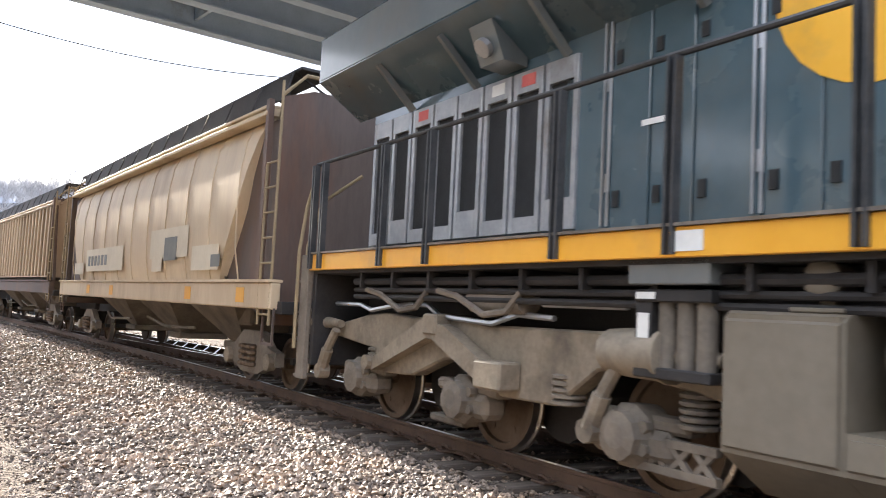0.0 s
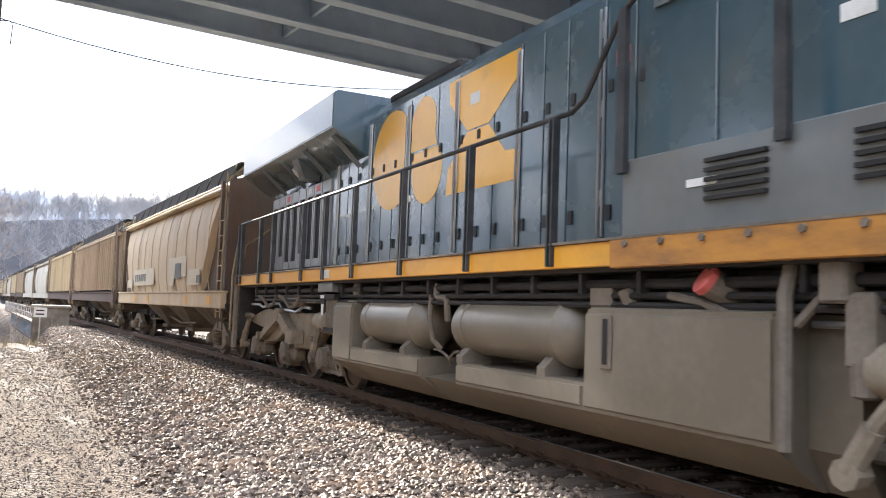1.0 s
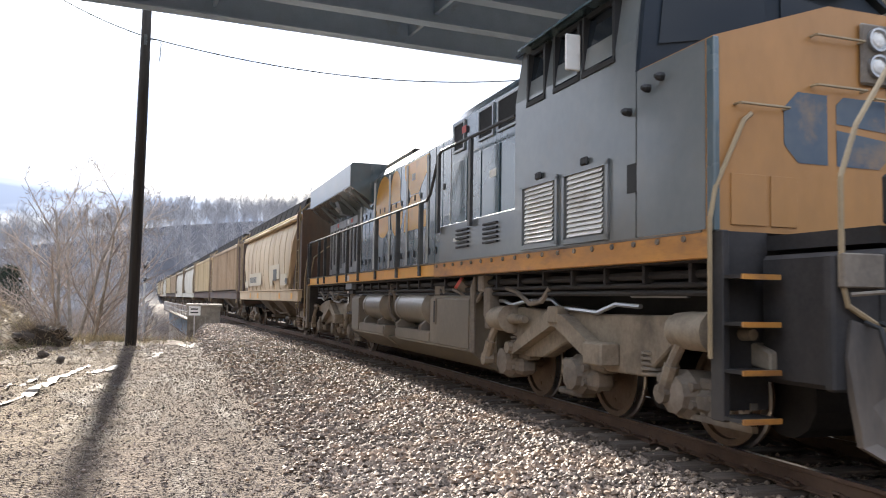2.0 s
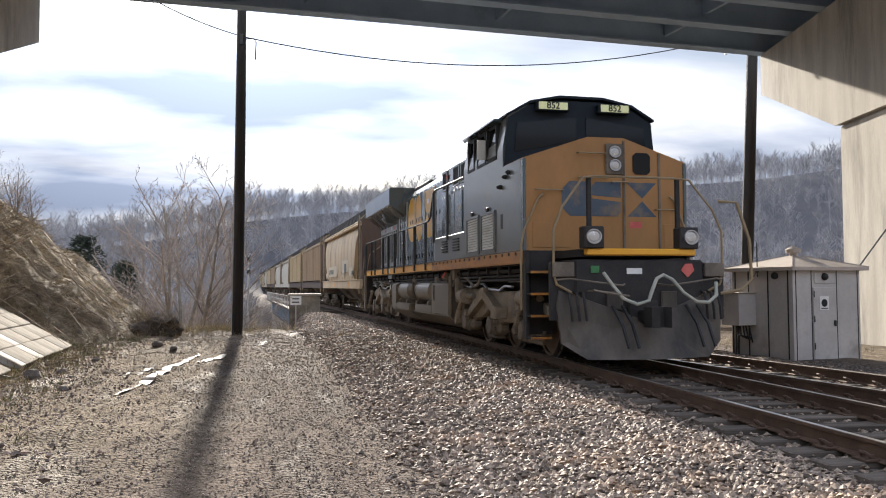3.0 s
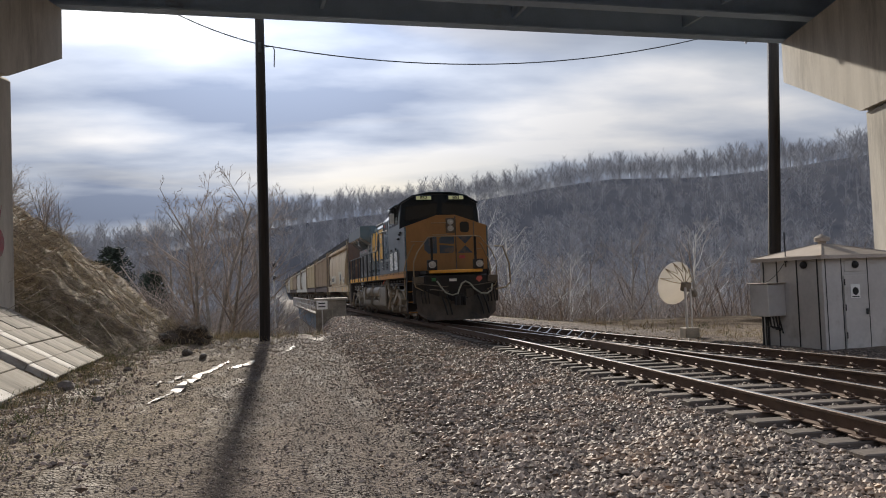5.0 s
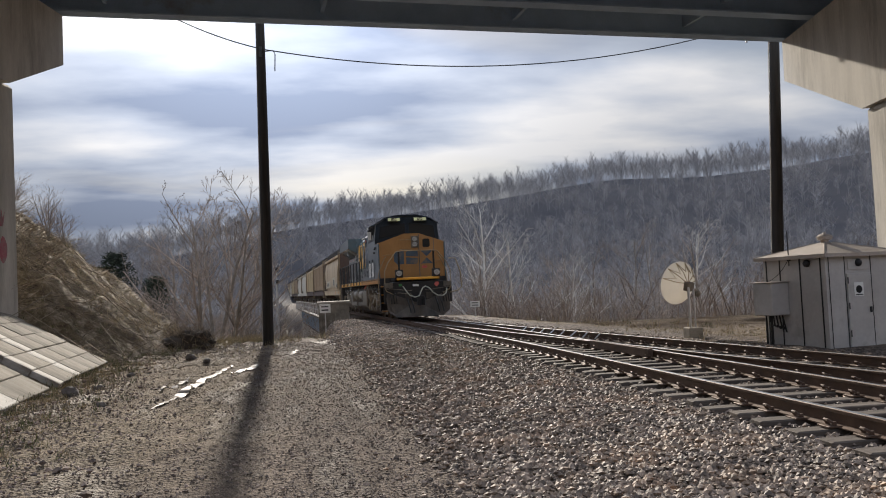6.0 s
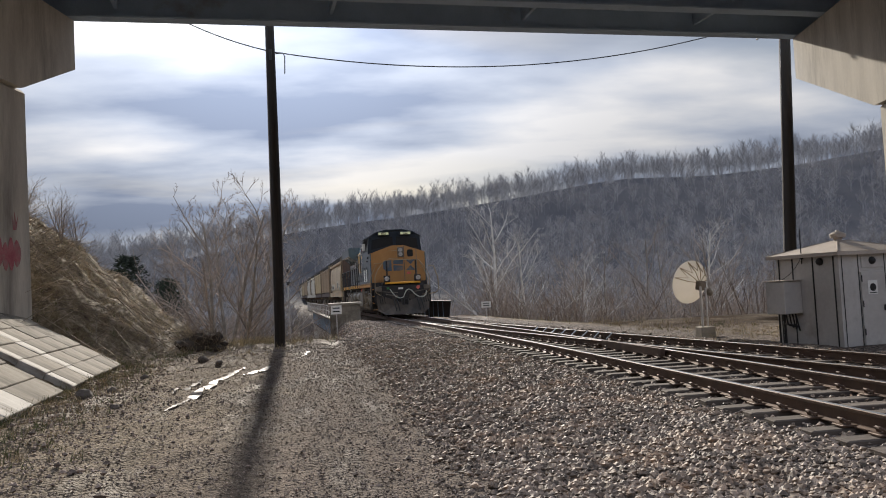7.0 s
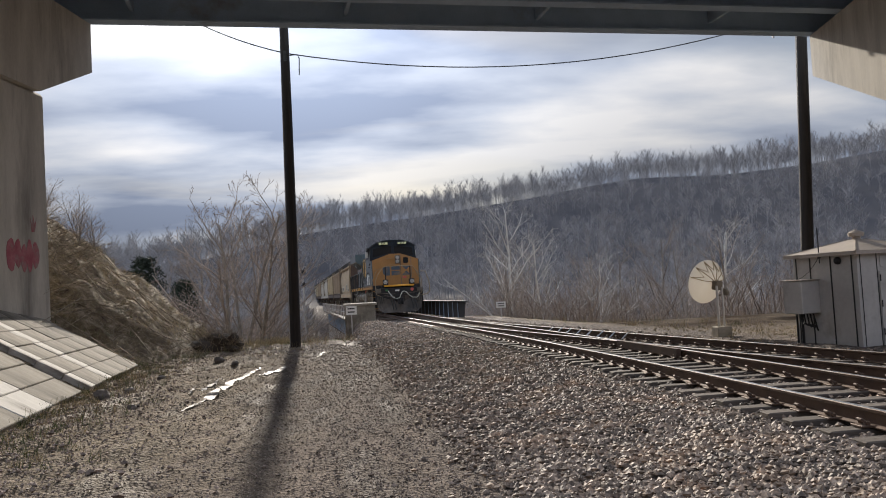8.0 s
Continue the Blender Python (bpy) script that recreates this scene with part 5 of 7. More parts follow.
        sbox(bm, s, 1.442, 1.448, 5.29, 5.40, 1.28, 1.46)
        sbox(bm, s, 1.462, 1.467, 5.22, 5.40, 1.56, 1.61)
        part("rack_label", bm, WHITE, rk)
        # stickers on doors and sill
        for a, b, y0, y1, z0, z1 in ((1.56, 1.566, 4.72, 4.98, 1.88, 2.02), (0.926, 0.932, 5.70, 5.95, 3.02, 3.07), (0.926, 0.932, 3.15, 3.45, 3.02, 3.12),
                                     (1.326, 1.332, -4.55, -4.30, 3.35, 3.47), (1.502, 1.508, -3.45, -3.15, 2.40, 2.46), (0.926, 0.932, 1.15, 1.4, 4.1, 4.25)):
            bm = bmesh.new()
            sbox(bm, s, a, b, y0, y1, z0, z1)
            part("sticker", bm, WHITE, th)
        # breather cap on the tank's rear shoulder
        bm = bmesh.new()
        sbox(bm, s, 1.10, 1.42, 3.86, 4.20, 1.50, 1.53, 0.008)
        cyl(bm, (s * 1.26, 4.03, 1.53), (s * 1.26, 4.03, 1.60), 0.06, 10)
        lathe(bm, [(s * 1.12, 0.06), (s * 1.14, 0.125), (s * 1.36, 0.125), (s * 1.39, 0.08), (s * 1.39, 0.03)], "x", (0, 4.03, 1.70), 14)
        part("breather_cap", bm, TANK, tank, "round vent cap", True)
        bm = bmesh.new()
        sbox(bm, s, 0.926, 0.932, -1.75, -1.55, 3.85, 4.02)
        part("red_sticker", bm, RED, th)
        bm = bmesh.new()
        sbox(bm, s, 1.326, 1.332, -3.2, -3.0, 4.3, 4.42)
        part("red_sticker", bm, RED, th)
        # side markings: plain yellow shapes
        bm = bmesh.new()
        for pts in MARKS:
            prism(bm, pts, "x", min(s * 0.926, s * 0.930), max(s * 0.926, s * 0.930))
        part("side_marking", bm, SIDE_MARK, th, "large yellow company marking as plain shapes")
    # the front platform and all before it reach further ahead of the nose
    for o in th.children_recursive:
        if o.type == "MESH":
            for v in o.data.vertices:
                if v.co.y < -10.5:
                    v.co.y -= 0.45
    for y, sp in ((-7.05, 2.12), (7.95, 2.28)):
        loco_truck(th, y, LOCO_WHEEL, True, sp, y > 0)
    return th


def arc(cy, cz, r, a0, a1, n=10):
    return [(cy + r * math.cos(math.radians(a0 + (a1 - a0) * i / n)), cz + r * math.sin(math.radians(a0 + (a1 - a0) * i / n))) for i in range(n + 1)]


MARKS = [arc(3.92, 3.76, 0.79, -128, 128, 18),
         arc(2.80, 4.12, 0.42, -20, 200, 10) + [(2.36, 3.76), (3.22, 3.76)],
         [(3.20, 3.73), (2.24, 3.73)] + arc(2.66, 3.44, 0.50, 170, 375, 12),
         [(2.02, 2.98), (0.20, 2.98), (0.20, 3.34), (0.50, 3.36), (0.90, 3.76), (1.46, 3.76), (1.74, 3.52), (1.98, 3.34)],
         [(2.02, 4.54), (0.20, 4.54), (0.24, 4.22), (0.90, 3.78), (1.46, 3.78), (1.98, 4.24)]]
LOCO_WHEEL = wheelset(0.53, 0.7525, 36)
CAR_WHEEL = wheelset(0.42, 0.7525, 24)


# ---- covered hopper cars ----
def paint(name, a, b, dirt):
    return surface(name, a, b, 0.9, 0.6, 0.0, 0.05, 14, dirt, 0.5, (0.47, 0.80), (1.4, 1.4, 0.35))


TAN = paint("tan_hopper_paint", (0.54, 0.42, 0.27), (0.62, 0.50, 0.34), (0.28, 0.18, 0.10))
BROWN_TAN = paint("brown_tan_hopper_paint", (0.40, 0.30, 0.20), (0.47, 0.36, 0.25), (0.17, 0.12, 0.08))
YELLOW_TAN = paint("yellow_tan_hopper_paint", (0.55, 0.44, 0.27), (0.61, 0.50, 0.33), (0.26, 0.19, 0.10))
CREAM = paint("cream_hopper_paint", (0.58, 0.54, 0.45), (0.66, 0.62, 0.53), (0.30, 0.24, 0.17))
DARK_BROWN = paint("dark_brown_hopper_paint", (0.085, 0.062, 0.052), (0.125, 0.092, 0.075), (0.19, 0.085, 0.045))
PATCH = surface("pale_repaint_patch", (0.56, 0.49, 0.36), (0.63, 0.56, 0.43), 2, 0.6, 0, 0.03, 14)
CAR_HALF, CAR_TRUCK = 8.45, 6.3


def car_truck(car, yc):
    tr = new("truck")
    tr.parent = car
    tr.matrix_basis = pose(0, yc, 0)
    for s in (-1, 1):
        bm = bmesh.new()
        prism(bm, [(-1.05, 0.56), (-0.75, 0.62), (-0.35, 0.86), (0.35, 0.86), (0.75, 0.62), (1.05, 0.56), (1.05, 0.36), (0.78, 0.34), (0.35, 0.20), (-0.35, 0.20), (-0.78, 0.34), (-1.05, 0.36)], "x", min(s * 0.98, s * 1.12), max(s * 0.98, s * 1.12))
        part("side_frame", bm, UNDER, tr)
        bm = bmesh.new()
        for y in (-0.2, 0, 0.2):
            for k in range(4):
                lathe(bm, [(0.30 + k * 0.09, 0.05), (0.32 + k * 0.09, 0.085), (0.36 + k * 0.09, 0.085), (0.38 + k * 0.09, 0.05)], "z", (s * 1.16, y, 0), 8)
        part("spring_nest", bm, WHEEL, tr)
        for y in (-0.88, 0.88):
            bm = bmesh.new()
            lathe(bm, [(s * 1.08, 0.13), (s * 1.20, 0.13), (s * 1.22, 0.08)], "x", (0, y, 0.42), 10)
            part("bearing_cap", bm, BOGIE, tr)
    bm = bmesh.new()
    box(bm, -1.0, 1.0, -0.2, 0.2, 0.48, 0.82, 0.03)
    box(bm, -0.9, 0.9, -1.2, -1.1, 0.4, 0.5)
    box(bm, -0.9, 0.9, 1.1, 1.2, 0.4, 0.5)
    part("bolster", bm, DARK, tr)
    for y in (-0.88, 0.88):
        w = new("wheelset", CAR_WHEEL)
        w.parent = tr
        w.matrix_basis = pose(0, y, 0.42)


def build_hopper(curved, colour, label, marked=False):
    th = thing("hopper_car", label, "hopper car", "hopper cars of the train")
    H = CAR_HALF
    body = H - 0.95 if curved else H - 1.1
    # shell
    bm = bmesh.new()
    if curved:
        side = [(1.50, 1.62), (1.585, 2.1), (1.60, 2.7), (1.585, 3.3), (1.50, 3.80), (1.40, 4.02)]
    else:
        side = [(1.53, 1.75), (1.53, 4.05), (1.40, 4.12)]
    prof = [(-x, z) for x, z in side] + [(-1.0, 4.42), (0, 4.52), (1.0, 4.42)] + [(x, z) for x, z in reversed(side)]
    prism(bm, prof, "y", -body, body)
    if curved:
        # ends drawn in towards the bottom
        for v in bm.verts:
            lean = 0.35 + 1.45 * max(0.0, (4.0 - v.co.z) / 2.4) ** 1.3
            v.co.y -= math.copysign(lean, v.co.y)
    part("shell", bm, colour, th, "", True)
    for s in (-1, 1):
        if curved:
            for k in range(11):
                y = -body + 0.9 + k * (2 * body - 1.8) / 10
                bm = bmesh.new()
                tube(bm, [(s * (x + 0.004), y, z) for x, z in side], 0.014, 4)
                part("weld_seam", bm, colour, th)
        else:
            n = 24
            for k in range(n):
                y = -body + 0.08 + k * (2 * body - 0.16) / (n - 1)
                bm = bmesh.new()
                sbox(bm, s, 1.53, 1.60, y - 0.045, y + 0.045, 1.78, 4.03, 0.012)
                part("side_rib", bm, colour, th)
        bm = bmesh.new()
        sbox(bm, s, 1.38, 1.60, -H + 0.9, H - 0.9, 4.06, 4.13, 0.01)
        sbox(bm, s, 1.36, 1.57, -H + 0.9, H - 0.9, 4.18, 4.23, 0.01)
        sbox(bm, s, 1.30, 1.50, -H + 0.9, H - 0.9, 4.13, 4.18)
        part("top_chord", bm, colour, th)
        bm = bmesh.new()
        sbox(bm, s, 1.46, 1.62, -H + 0.25, H - 0.25, 1.22, 1.60, 0.02)
        sbox(bm, s, 1.44, 1.66, -H + 0.25, H - 0.25, 1.60, 1.64)
        sill = part("side_sill", bm, colour if curved else DARK_BROWN, th, "scuffed side sill")
        # corner posts, ladders
        for e in (-1, 1):
            bm = bmesh.new()
            sbox(bm, s, 1.50, 1.58, min(e * (H - 0.95), e * (H - 0.83)), max(e * (H - 0.95), e * (H - 0.83)), 1.2, 4.3)
            part("corner_post", bm, DARK_BROWN, th)
            bm = bmesh.new()
            for y in (H - 0.70, H - 0.28):
                cyl(bm, (s * 1.60, e * y, 1.0), (s * 1.60, e * y, 4.45 if y > H - 0.5 else 3.3), 0.022, 6)
            for k in range(7):
                cyl(bm, (s * 1.60, e * (H - 0.70), 1.15 + k * 0.36), (s * 1.60, e * (H - 0.28), 1.15 + k * 0.36), 0.016, 6)
            part("ladder", bm, GRAB, th, "steel corner ladder")
            bm = bmesh.new()
            sbox(bm, s, 1.52, 1.56, min(e * (H - 0.66), e * (H - 0.24)), max(e * (H - 0.66), e * (H - 0.24)), 0.72, 0.76)
            for y in (H - 0.64, H - 0.26):
                sbox(bm, s, 1.53, 1.56, e * y - 0.015, e * y + 0.015, 0.76, 1.24)
            part("stirrup_step", bm, DARK_BROWN, th)
        if marked and s < 0:
            for k, (y0, y1, z0, z1) in enumerate(((-4.2, -1.7, 2.05, 2.62), (0.6, 4.6, 1.86, 2.42), (-2.6, -1.9, 1.80, 2.30), (-5.9, -4.5, 1.80, 2.22), (4.9, 6.1, 1.80, 2.10))):
                bm = bmesh.new()
                sbox(bm, s, 1.61, 1.614 + 0.001 * k, y0, y1, z0, z1)
                part("repaint_patch", bm, PATCH, th, "pale repainted patch on the side")
            bm = bmesh.new()
            sbox(bm, s, 1.617, 1.622, -3.55, -2.75, 2.0, 2.44)
            sbox(bm, s, 1.617, 1.622, -6.0, -5.55, 1.85, 2.05)
            for k in range(6):
                sbox(bm, s, 1.617, 1.622, 2.2 + k * 0.38, 2.44 + k * 0.38, 2.0, 2.25)
            part("stencil_block", bm, surface("grey_stencil", (0.12, 0.13, 0.13), (0.17, 0.17, 0.16), 3, 0.7), th, "illegible grey stencilling")
            for y0 in (-7.2, 1.3, -4.6, 3.9):
                bm = bmesh.new()
                sbox(bm, s, 1.621, 1.626, y0, y0 + 0.34, 1.30, 1.52)
                part("reflector_patch", bm, YELLOW, th)
    # hopper bays
    for k in range(3):
        yc = (k - 1) * 3.9
        bm = bmesh.new()
        for z0, z1, a0, a1 in ((0.55, 1.7, 0.35, 1.95),):
            lo = [bm.verts.new((x, yc + y, z0)) for x, y in ((-0.45, -a0), (0.45, -a0), (0.45, a0), (-0.45, a0))]
            hi = [bm.verts.new((x, yc + y, z1)) for x, y in ((-1.45, -a1), (1.45, -a1), (1.45, a1), (-1.45, a1))]
            for i in range(4):
                bm.faces.new((lo[i], lo[(i + 1) % 4], hi[(i + 1) % 4], hi[i]))
            bm.faces.new(list(reversed(lo))); bm.faces.new(hi)
        box(bm, -0.55, 0.55, yc - 0.5, yc + 0.5, 0.42, 0.55, 0.02)
        part("hopper_bay", bm, UNDER, th, "sloping discharge bay")
    # ends: slope sheet, end frame, platform, coupler
    for e in (-1, 1):
        bm = bmesh.new()
        if curved:
            prism(bm, [(-1.46, 1.0), (1.46, 1.0), (1.46, 4.30), (1.0, 4.46), (-1.0, 4.46), (-1.46, 4.30)], "y", e * (H - 0.62), e * (H - 0.56))
        else:
            prism(bm, [(e * (H - 1.12), 4.3), (e * (H - 1.12), 1.8), (e * (H - 2.6), 1.65), (e * (H - 2.6), 4.3)], "x", -1.45, 1.45)
        part("end_wall", bm, DARK_BROWN, th, "dark rusty brown end")
        if curved:
            bm = bmesh.new()
            prism(bm, [(e * (H - 0.63), 1.62), (e * (H - 0.63), 4.02), (e * (H - 1.5), 4.02), (e * (H - 3.0), 1.62)], "x", -1.40, 1.40)
            part("end_slope_sheet", bm, DARK_BROWN, th, "dark recessed slope sheet")
        for x in (() if curved else (-1.45, -0.5, 0.5, 1.45)):
            bm = bmesh.new()
            tube(bm, [(x, e * (H - 0.5), 1.6), (x, e * (H - 1.05), 4.3)], 0.06, 4)
            part("end_brace", bm, DARK_BROWN, th)
        bm = bmesh.new()
        box(bm, -1.5, 1.5, min(e * (H - 1.1), e * (H - 0.1)), max(e * (H - 1.1), e * (H - 0.1)), 1.16, 1.34, 0.01)
        box(bm, -0.3, 0.3, min(e * (H - 2.6), e * (H + 0.1)), max(e * (H - 2.6), e * (H + 0.1)), 0.75, 1.16, 0.02)
        box(bm, -0.16, 0.16, min(e * H, e * (H + 0.62)), max(e * H, e * (H + 0.62)), 0.72, 1.0, 0.04)
        part("end_platform", bm, DARK, th)
        if marked:
            bm = bmesh.new()
            for k in range(5):
                box(bm, 0.3 + k * 0.17, 0.42 + k * 0.17, min(e * (H - 0.556), e * (H - 0.552)), max(e * (H - 0.556), e * (H - 0.552)), 3.55, 3.75)
            part("end_stencil", bm, GRAB, th)
        bm = bmesh.new()
        tube(bm, [(-1.52, e * (H - 0.45), 4.3), (-1.2, e * (H - 0.4), 4.62), (1.2, e * (H - 0.4), 4.62), (1.52, e * (H - 0.45), 4.3)], 0.03, 6)
        part("roof_grab", bm, GRAB, th)
    # running boards and hatches on the roof
    bm = bmesh.new()
    for s in (-1, 1):
        sbox(bm, s, 0.72, 1.27, -H + 0.45, H - 0.45, 4.72, 4.76)
        # added dark strip below the board, in place of the shade there
        sbox(bm, s, 1.24, 1.265, -H + 0.9, H - 0.9, 4.40, 4.72)
        for k in range(13):
            y = -H + 0.7 + k * (2 * H - 1.4) / 12
            tube(bm, [(s * 0.7, y, 4.45), (s * 1.28, y, 4.74), (s * 1.44, y, 4.24)], 0.022, 4)
    part("running_board", bm, DARK, th, "dark roof running board with a strip of painted shade below")
    for k in range(5):
        bm = bmesh.new()
        box(bm, -0.4, 0.4, -6.4 + k * 2.75, -4.6 + k * 2.75, 4.50, 4.60, 0.03)
        part("roof_hatch", bm, colour, th)
    for s in (-1, 1):
        for k in range(2):
            bm = bmesh.new()
            tube(bm, [(s * 1.0, -3 + k * 5, 0.75), (s * 1.0, -1 + k * 5, 0.70), (s * 1.0, 0.5 + k * 4, 0.85)], 0.03, 6)
            part("brake_rod", bm, UNDER, th)
    bm = bmesh.new()
    box(bm, -0.8, -0.3, -5.4, -4.7, 0.9, 1.2, 0.04)
    part("control_valve", bm, UNDER, th)
    bm = bmesh.new()
    lathe(bm, [(-4.3, 0.05), (-4.25, 0.17), (-3.5, 0.17), (-3.45, 0.05)], "y", (0.9, 0, 1.05), 10)
    part("brake_cylinder", bm, UNDER, th)
    for y in (-CAR_TRUCK, CAR_TRUCK):
        car_truck(th, y)
    return th


LOCO = build_loco()
CARS = [(LOCO, 10.9 + 0.25, 7.6)]
KINDS = [build_hopper(True, TAN, "tan covered hopper car with curved sides and pale patches", True),
         build_hopper(False, BROWN_TAN, "brown-tan covered hopper car with ribbed sides"),
         build_hopper(False, YELLOW_TAN, "yellowish tan covered hopper car with ribbed sides"),
         build_hopper(True, CREAM, "dusty cream covered hopper car with curved sides")]
ORDER = [0, 1, 2, 3, 3, 1, 2, 3, 0, 2, 3, 1, 3, 2]
CAR_PITCH = 17.95


def resize(car, k):
    # true width and height of the bodywork
    for o in car.children_recursive:
        if o.type == "MESH" and not o.name.startswith("wheelset"):
            o.data.transform(Matrix.Diagonal(k))
        elif o.type == "FONT":
            o.location = Matrix.Diagonal(k) @ o.location


resize(LOCO, (1.07, 1, 1, 1))
for car in KINDS:
    resize(car, (1.05, 1, 1.05, 1))
used = set()
for i, k in enumerate(ORDER):
    car = KINDS[k] if k not in used else copy_thing(KINDS[k], Matrix())
    used.add(k)
    CARS.append((car, 22.55 + 0.25 + 9.0 + i * CAR_PITCH, CAR_TRUCK))


# ---- poles, wires, hut, dish ----
def build_pole(x, y, r, h, hook, label, lean=0.0):
    th = thing("utility_pole", label, "pole", at=pose(x, y, land(x, y) - 0.05, 0, lean, 0))
    bm = bmesh.new()
    n = 10
    rings = []
    for k in range(n + 1):
        q = k / n
        rr = r * (1 - 0.22 * q)
        rings.append([bm.verts.new((rr * math.cos(a) + 0.02 * math.sin(q * 5), rr * math.sin(a), q * h)) for a in [2 * math.pi * i / 14 for i in range(14)]])
    for a, b in zip(rings, rings[1:]):
        for i in range(14):
            bm.faces.new((a[i], a[(i + 1) % 14], b[(i + 1) % 14], b[i]))
    bm.faces.new(rings[-1])
    part("shaft", bm, POLE, th, "", True)
    if hook:
        bm = bmesh.new()
        tube(bm, [(r * 0.7, 0, hook), (r + 0.25, -0.05, hook + 0.02), (r + 0.32, -0.05, hook - 0.12), (r + 0.30, -0.05, hook - 0.75)], 0.02, 5)
        box(bm, -0.05, 0.05, -r - 0.03, -r + 0.03, hook - 0.25, hook + 0.12)
        part("bracket", bm, HANDRAIL, th)
    bm = bmesh.new()
    cyl(bm, (-r * 0.95, -0.02, 0.1), (-r * 0.80, -0.02, h * 0.8), 0.018, 5)
    part("conduit", bm, HUT_METAL, th)
    return th


def sag(a, b, drop, n=24):
    a, b = Vector(a), Vector(b)
    return [a.lerp(b, i / n) - Vector((0, 0, drop * 4 * (i / n) * (1 - i / n))) for i in range(n + 1)]


def build_wires():
    for pts in (sag((-2.1, 29.45, 10.72), (18.9, 31.4, 12.6), 1.25), sag((-2.1, 29.45, 10.72), (-11.0, 33.0, 17.0), 0.8)):
        bm = bmesh.new()
        tube(bm, pts, 0.022, 5)
        tagged(part("overhead_wire", bm, HANDRAIL), "thin dark overhead cable hung from the pole", "wire")


def build_hut():
    th = thing("signal_hut", "grey sheet metal signal hut beside the track", "hut", at=pose(10.53, 16.0, -0.08, 0, 0, 11))
    W, D, H = 1.95, 1.92, 2.15
    bm = bmesh.new()
    box(bm, 0, W, 0, D, 0, H, 0.01)
    part("wall", bm, HUT_METAL, th, "grey galvanised wall sheets")
    for y in (0.14, 0.74, 1.36, D - 0.12):
        bm = bmesh.new()
        box(bm, -0.014, -0.001, y - 0.014, y + 0.014, 0.02, H - 0.02)
        part("seam_strip", bm, INK, th, "dark sheet seam")
    for x in (0.08, 0.52, 1.25, W - 0.08):
        bm = bmesh.new()
        box(bm, x - 0.008, x + 0.008, -0.010, -0.001, 0.02, H - 0.02)
        part("seam_strip", bm, INK, th, "dark sheet seam")
    bm = bmesh.new()
    e, z0, z1 = 0.14, H, H + 0.30
    base = [(-e, -e), (W + e, -e), (W + e, D + e), (-e, D + e)]
    lo = [bm.verts.new((x, y, z0 - 0.06)) for x, y in base]
    md = [bm.verts.new((x, y, z0 + 0.02)) for x, y in base]
    tp = [bm.verts.new((x, y, z1)) for x, y in ((W / 2 - 0.12, D / 2 - 0.1), (W / 2 + 0.12, D / 2 - 0.1), (W / 2 + 0.12, D / 2 + 0.1), (W / 2 - 0.12, D / 2 + 0.1))]
    for a, b in ((lo, md), (md, tp)):
        for i in range(4):
            bm.faces.new((a[i], a[(i + 1) % 4], b[(i + 1) % 4], b[i]))
    bm.faces.new(list(reversed(lo))); bm.faces.new(tp)
    part("roof", bm, HUT_ROOF, th, "shallow hipped metal roof")
    bm = bmesh.new()
    for a, b in ((md_p, tp_p) for md_p, tp_p in zip([(x, y, z0 + 0.025) for x, y in base], [(W / 2 - 0.12, D / 2 - 0.1, z1), (W / 2 + 0.12, D / 2 - 0.1, z1), (W / 2 + 0.12, D / 2 + 0.1, z1), (W / 2 - 0.12, D / 2 + 0.1, z1)])):
        tube(bm, [a, b], 0.014, 4)
    part("roof_rib", bm, HUT_ROOF, th)
    bm = bmesh.new()
    lathe(bm, [(z1 - 0.03, 0.09), (z1 + 0.06, 0.09), (z1 + 0.07, 0.16), (z1 + 0.15, 0.17), (z1 + 0.19, 0.11), (z1 + 0.21, 0.04), (z1 + 0.24, 0.03)], "z", (W / 2, D / 2, 0), 16)
    part("roof_vent", bm, HUT_ROOF, th, "round mushroom roof vent", True)
    bm = bmesh.new()
    box(bm, 0.55, 1.22, -0.03, -0.002, 0.06, 1.72, 0.008)
    d = part("door", bm, HUT_METAL, th, "flush grey metal door")
    bm = bmesh.new()
    box(bm, 0.72, 0.98, -0.038, -0.031, 1.22, 1.52)
    s = part("notice", bm, WHITE, d, "white warning notice")
    bm = bmesh.new()
    lathe(bm, [(-0.043, 0.085), (-0.039, 0.085), (-0.039, 0.065), (-0.043, 0.065)], "y", (0.85, 0, 1.37), 18)
    tube(bm, [(0.80, -0.042, 1.42), (0.90, -0.042, 1.32)], 0.008, 4)
    box(bm, 0.75, 0.95, -0.042, -0.039, 1.24, 1.26)
    part("notice_symbol", bm, INK, s)
    for z in (0.35, 0.95, 1.5):
        bm = bmesh.new()
        cyl(bm, (0.56, -0.04, z), (0.56, -0.04, z + 0.14), 0.014, 6)
        part("door_hinge", bm, INK, d)
    bm = bmesh.new()
    box(bm, 1.12, 1.18, -0.06, -0.03, 0.85, 0.98, 0.01)
    part("door_latch", bm, INK, d)
    bm = bmesh.new()
    box(bm, 0.60, 1.20, -0.02, -0.002, 1.80, 2.04, 0.004)
    part("vent_panel", bm, HUT_METAL, th)
    for p in ((0.88, -0.03, 1.95), (-0.03, 0.5, 1.98)):
        bm = bmesh.new()
        bmesh.ops.create_uvsphere(bm, u_segments=10, v_segments=6, radius=0.085)
        bmesh.ops.transform(bm, matrix=Matrix.Translation(p), verts=bm.verts)
        part("vent_hood", bm, INK, th, "small black vent hood", True)
    bm = bmesh.new()
    box(bm, -0.50, -0.005, 1.12, 1.72, 0.84, 1.58, 0.015)
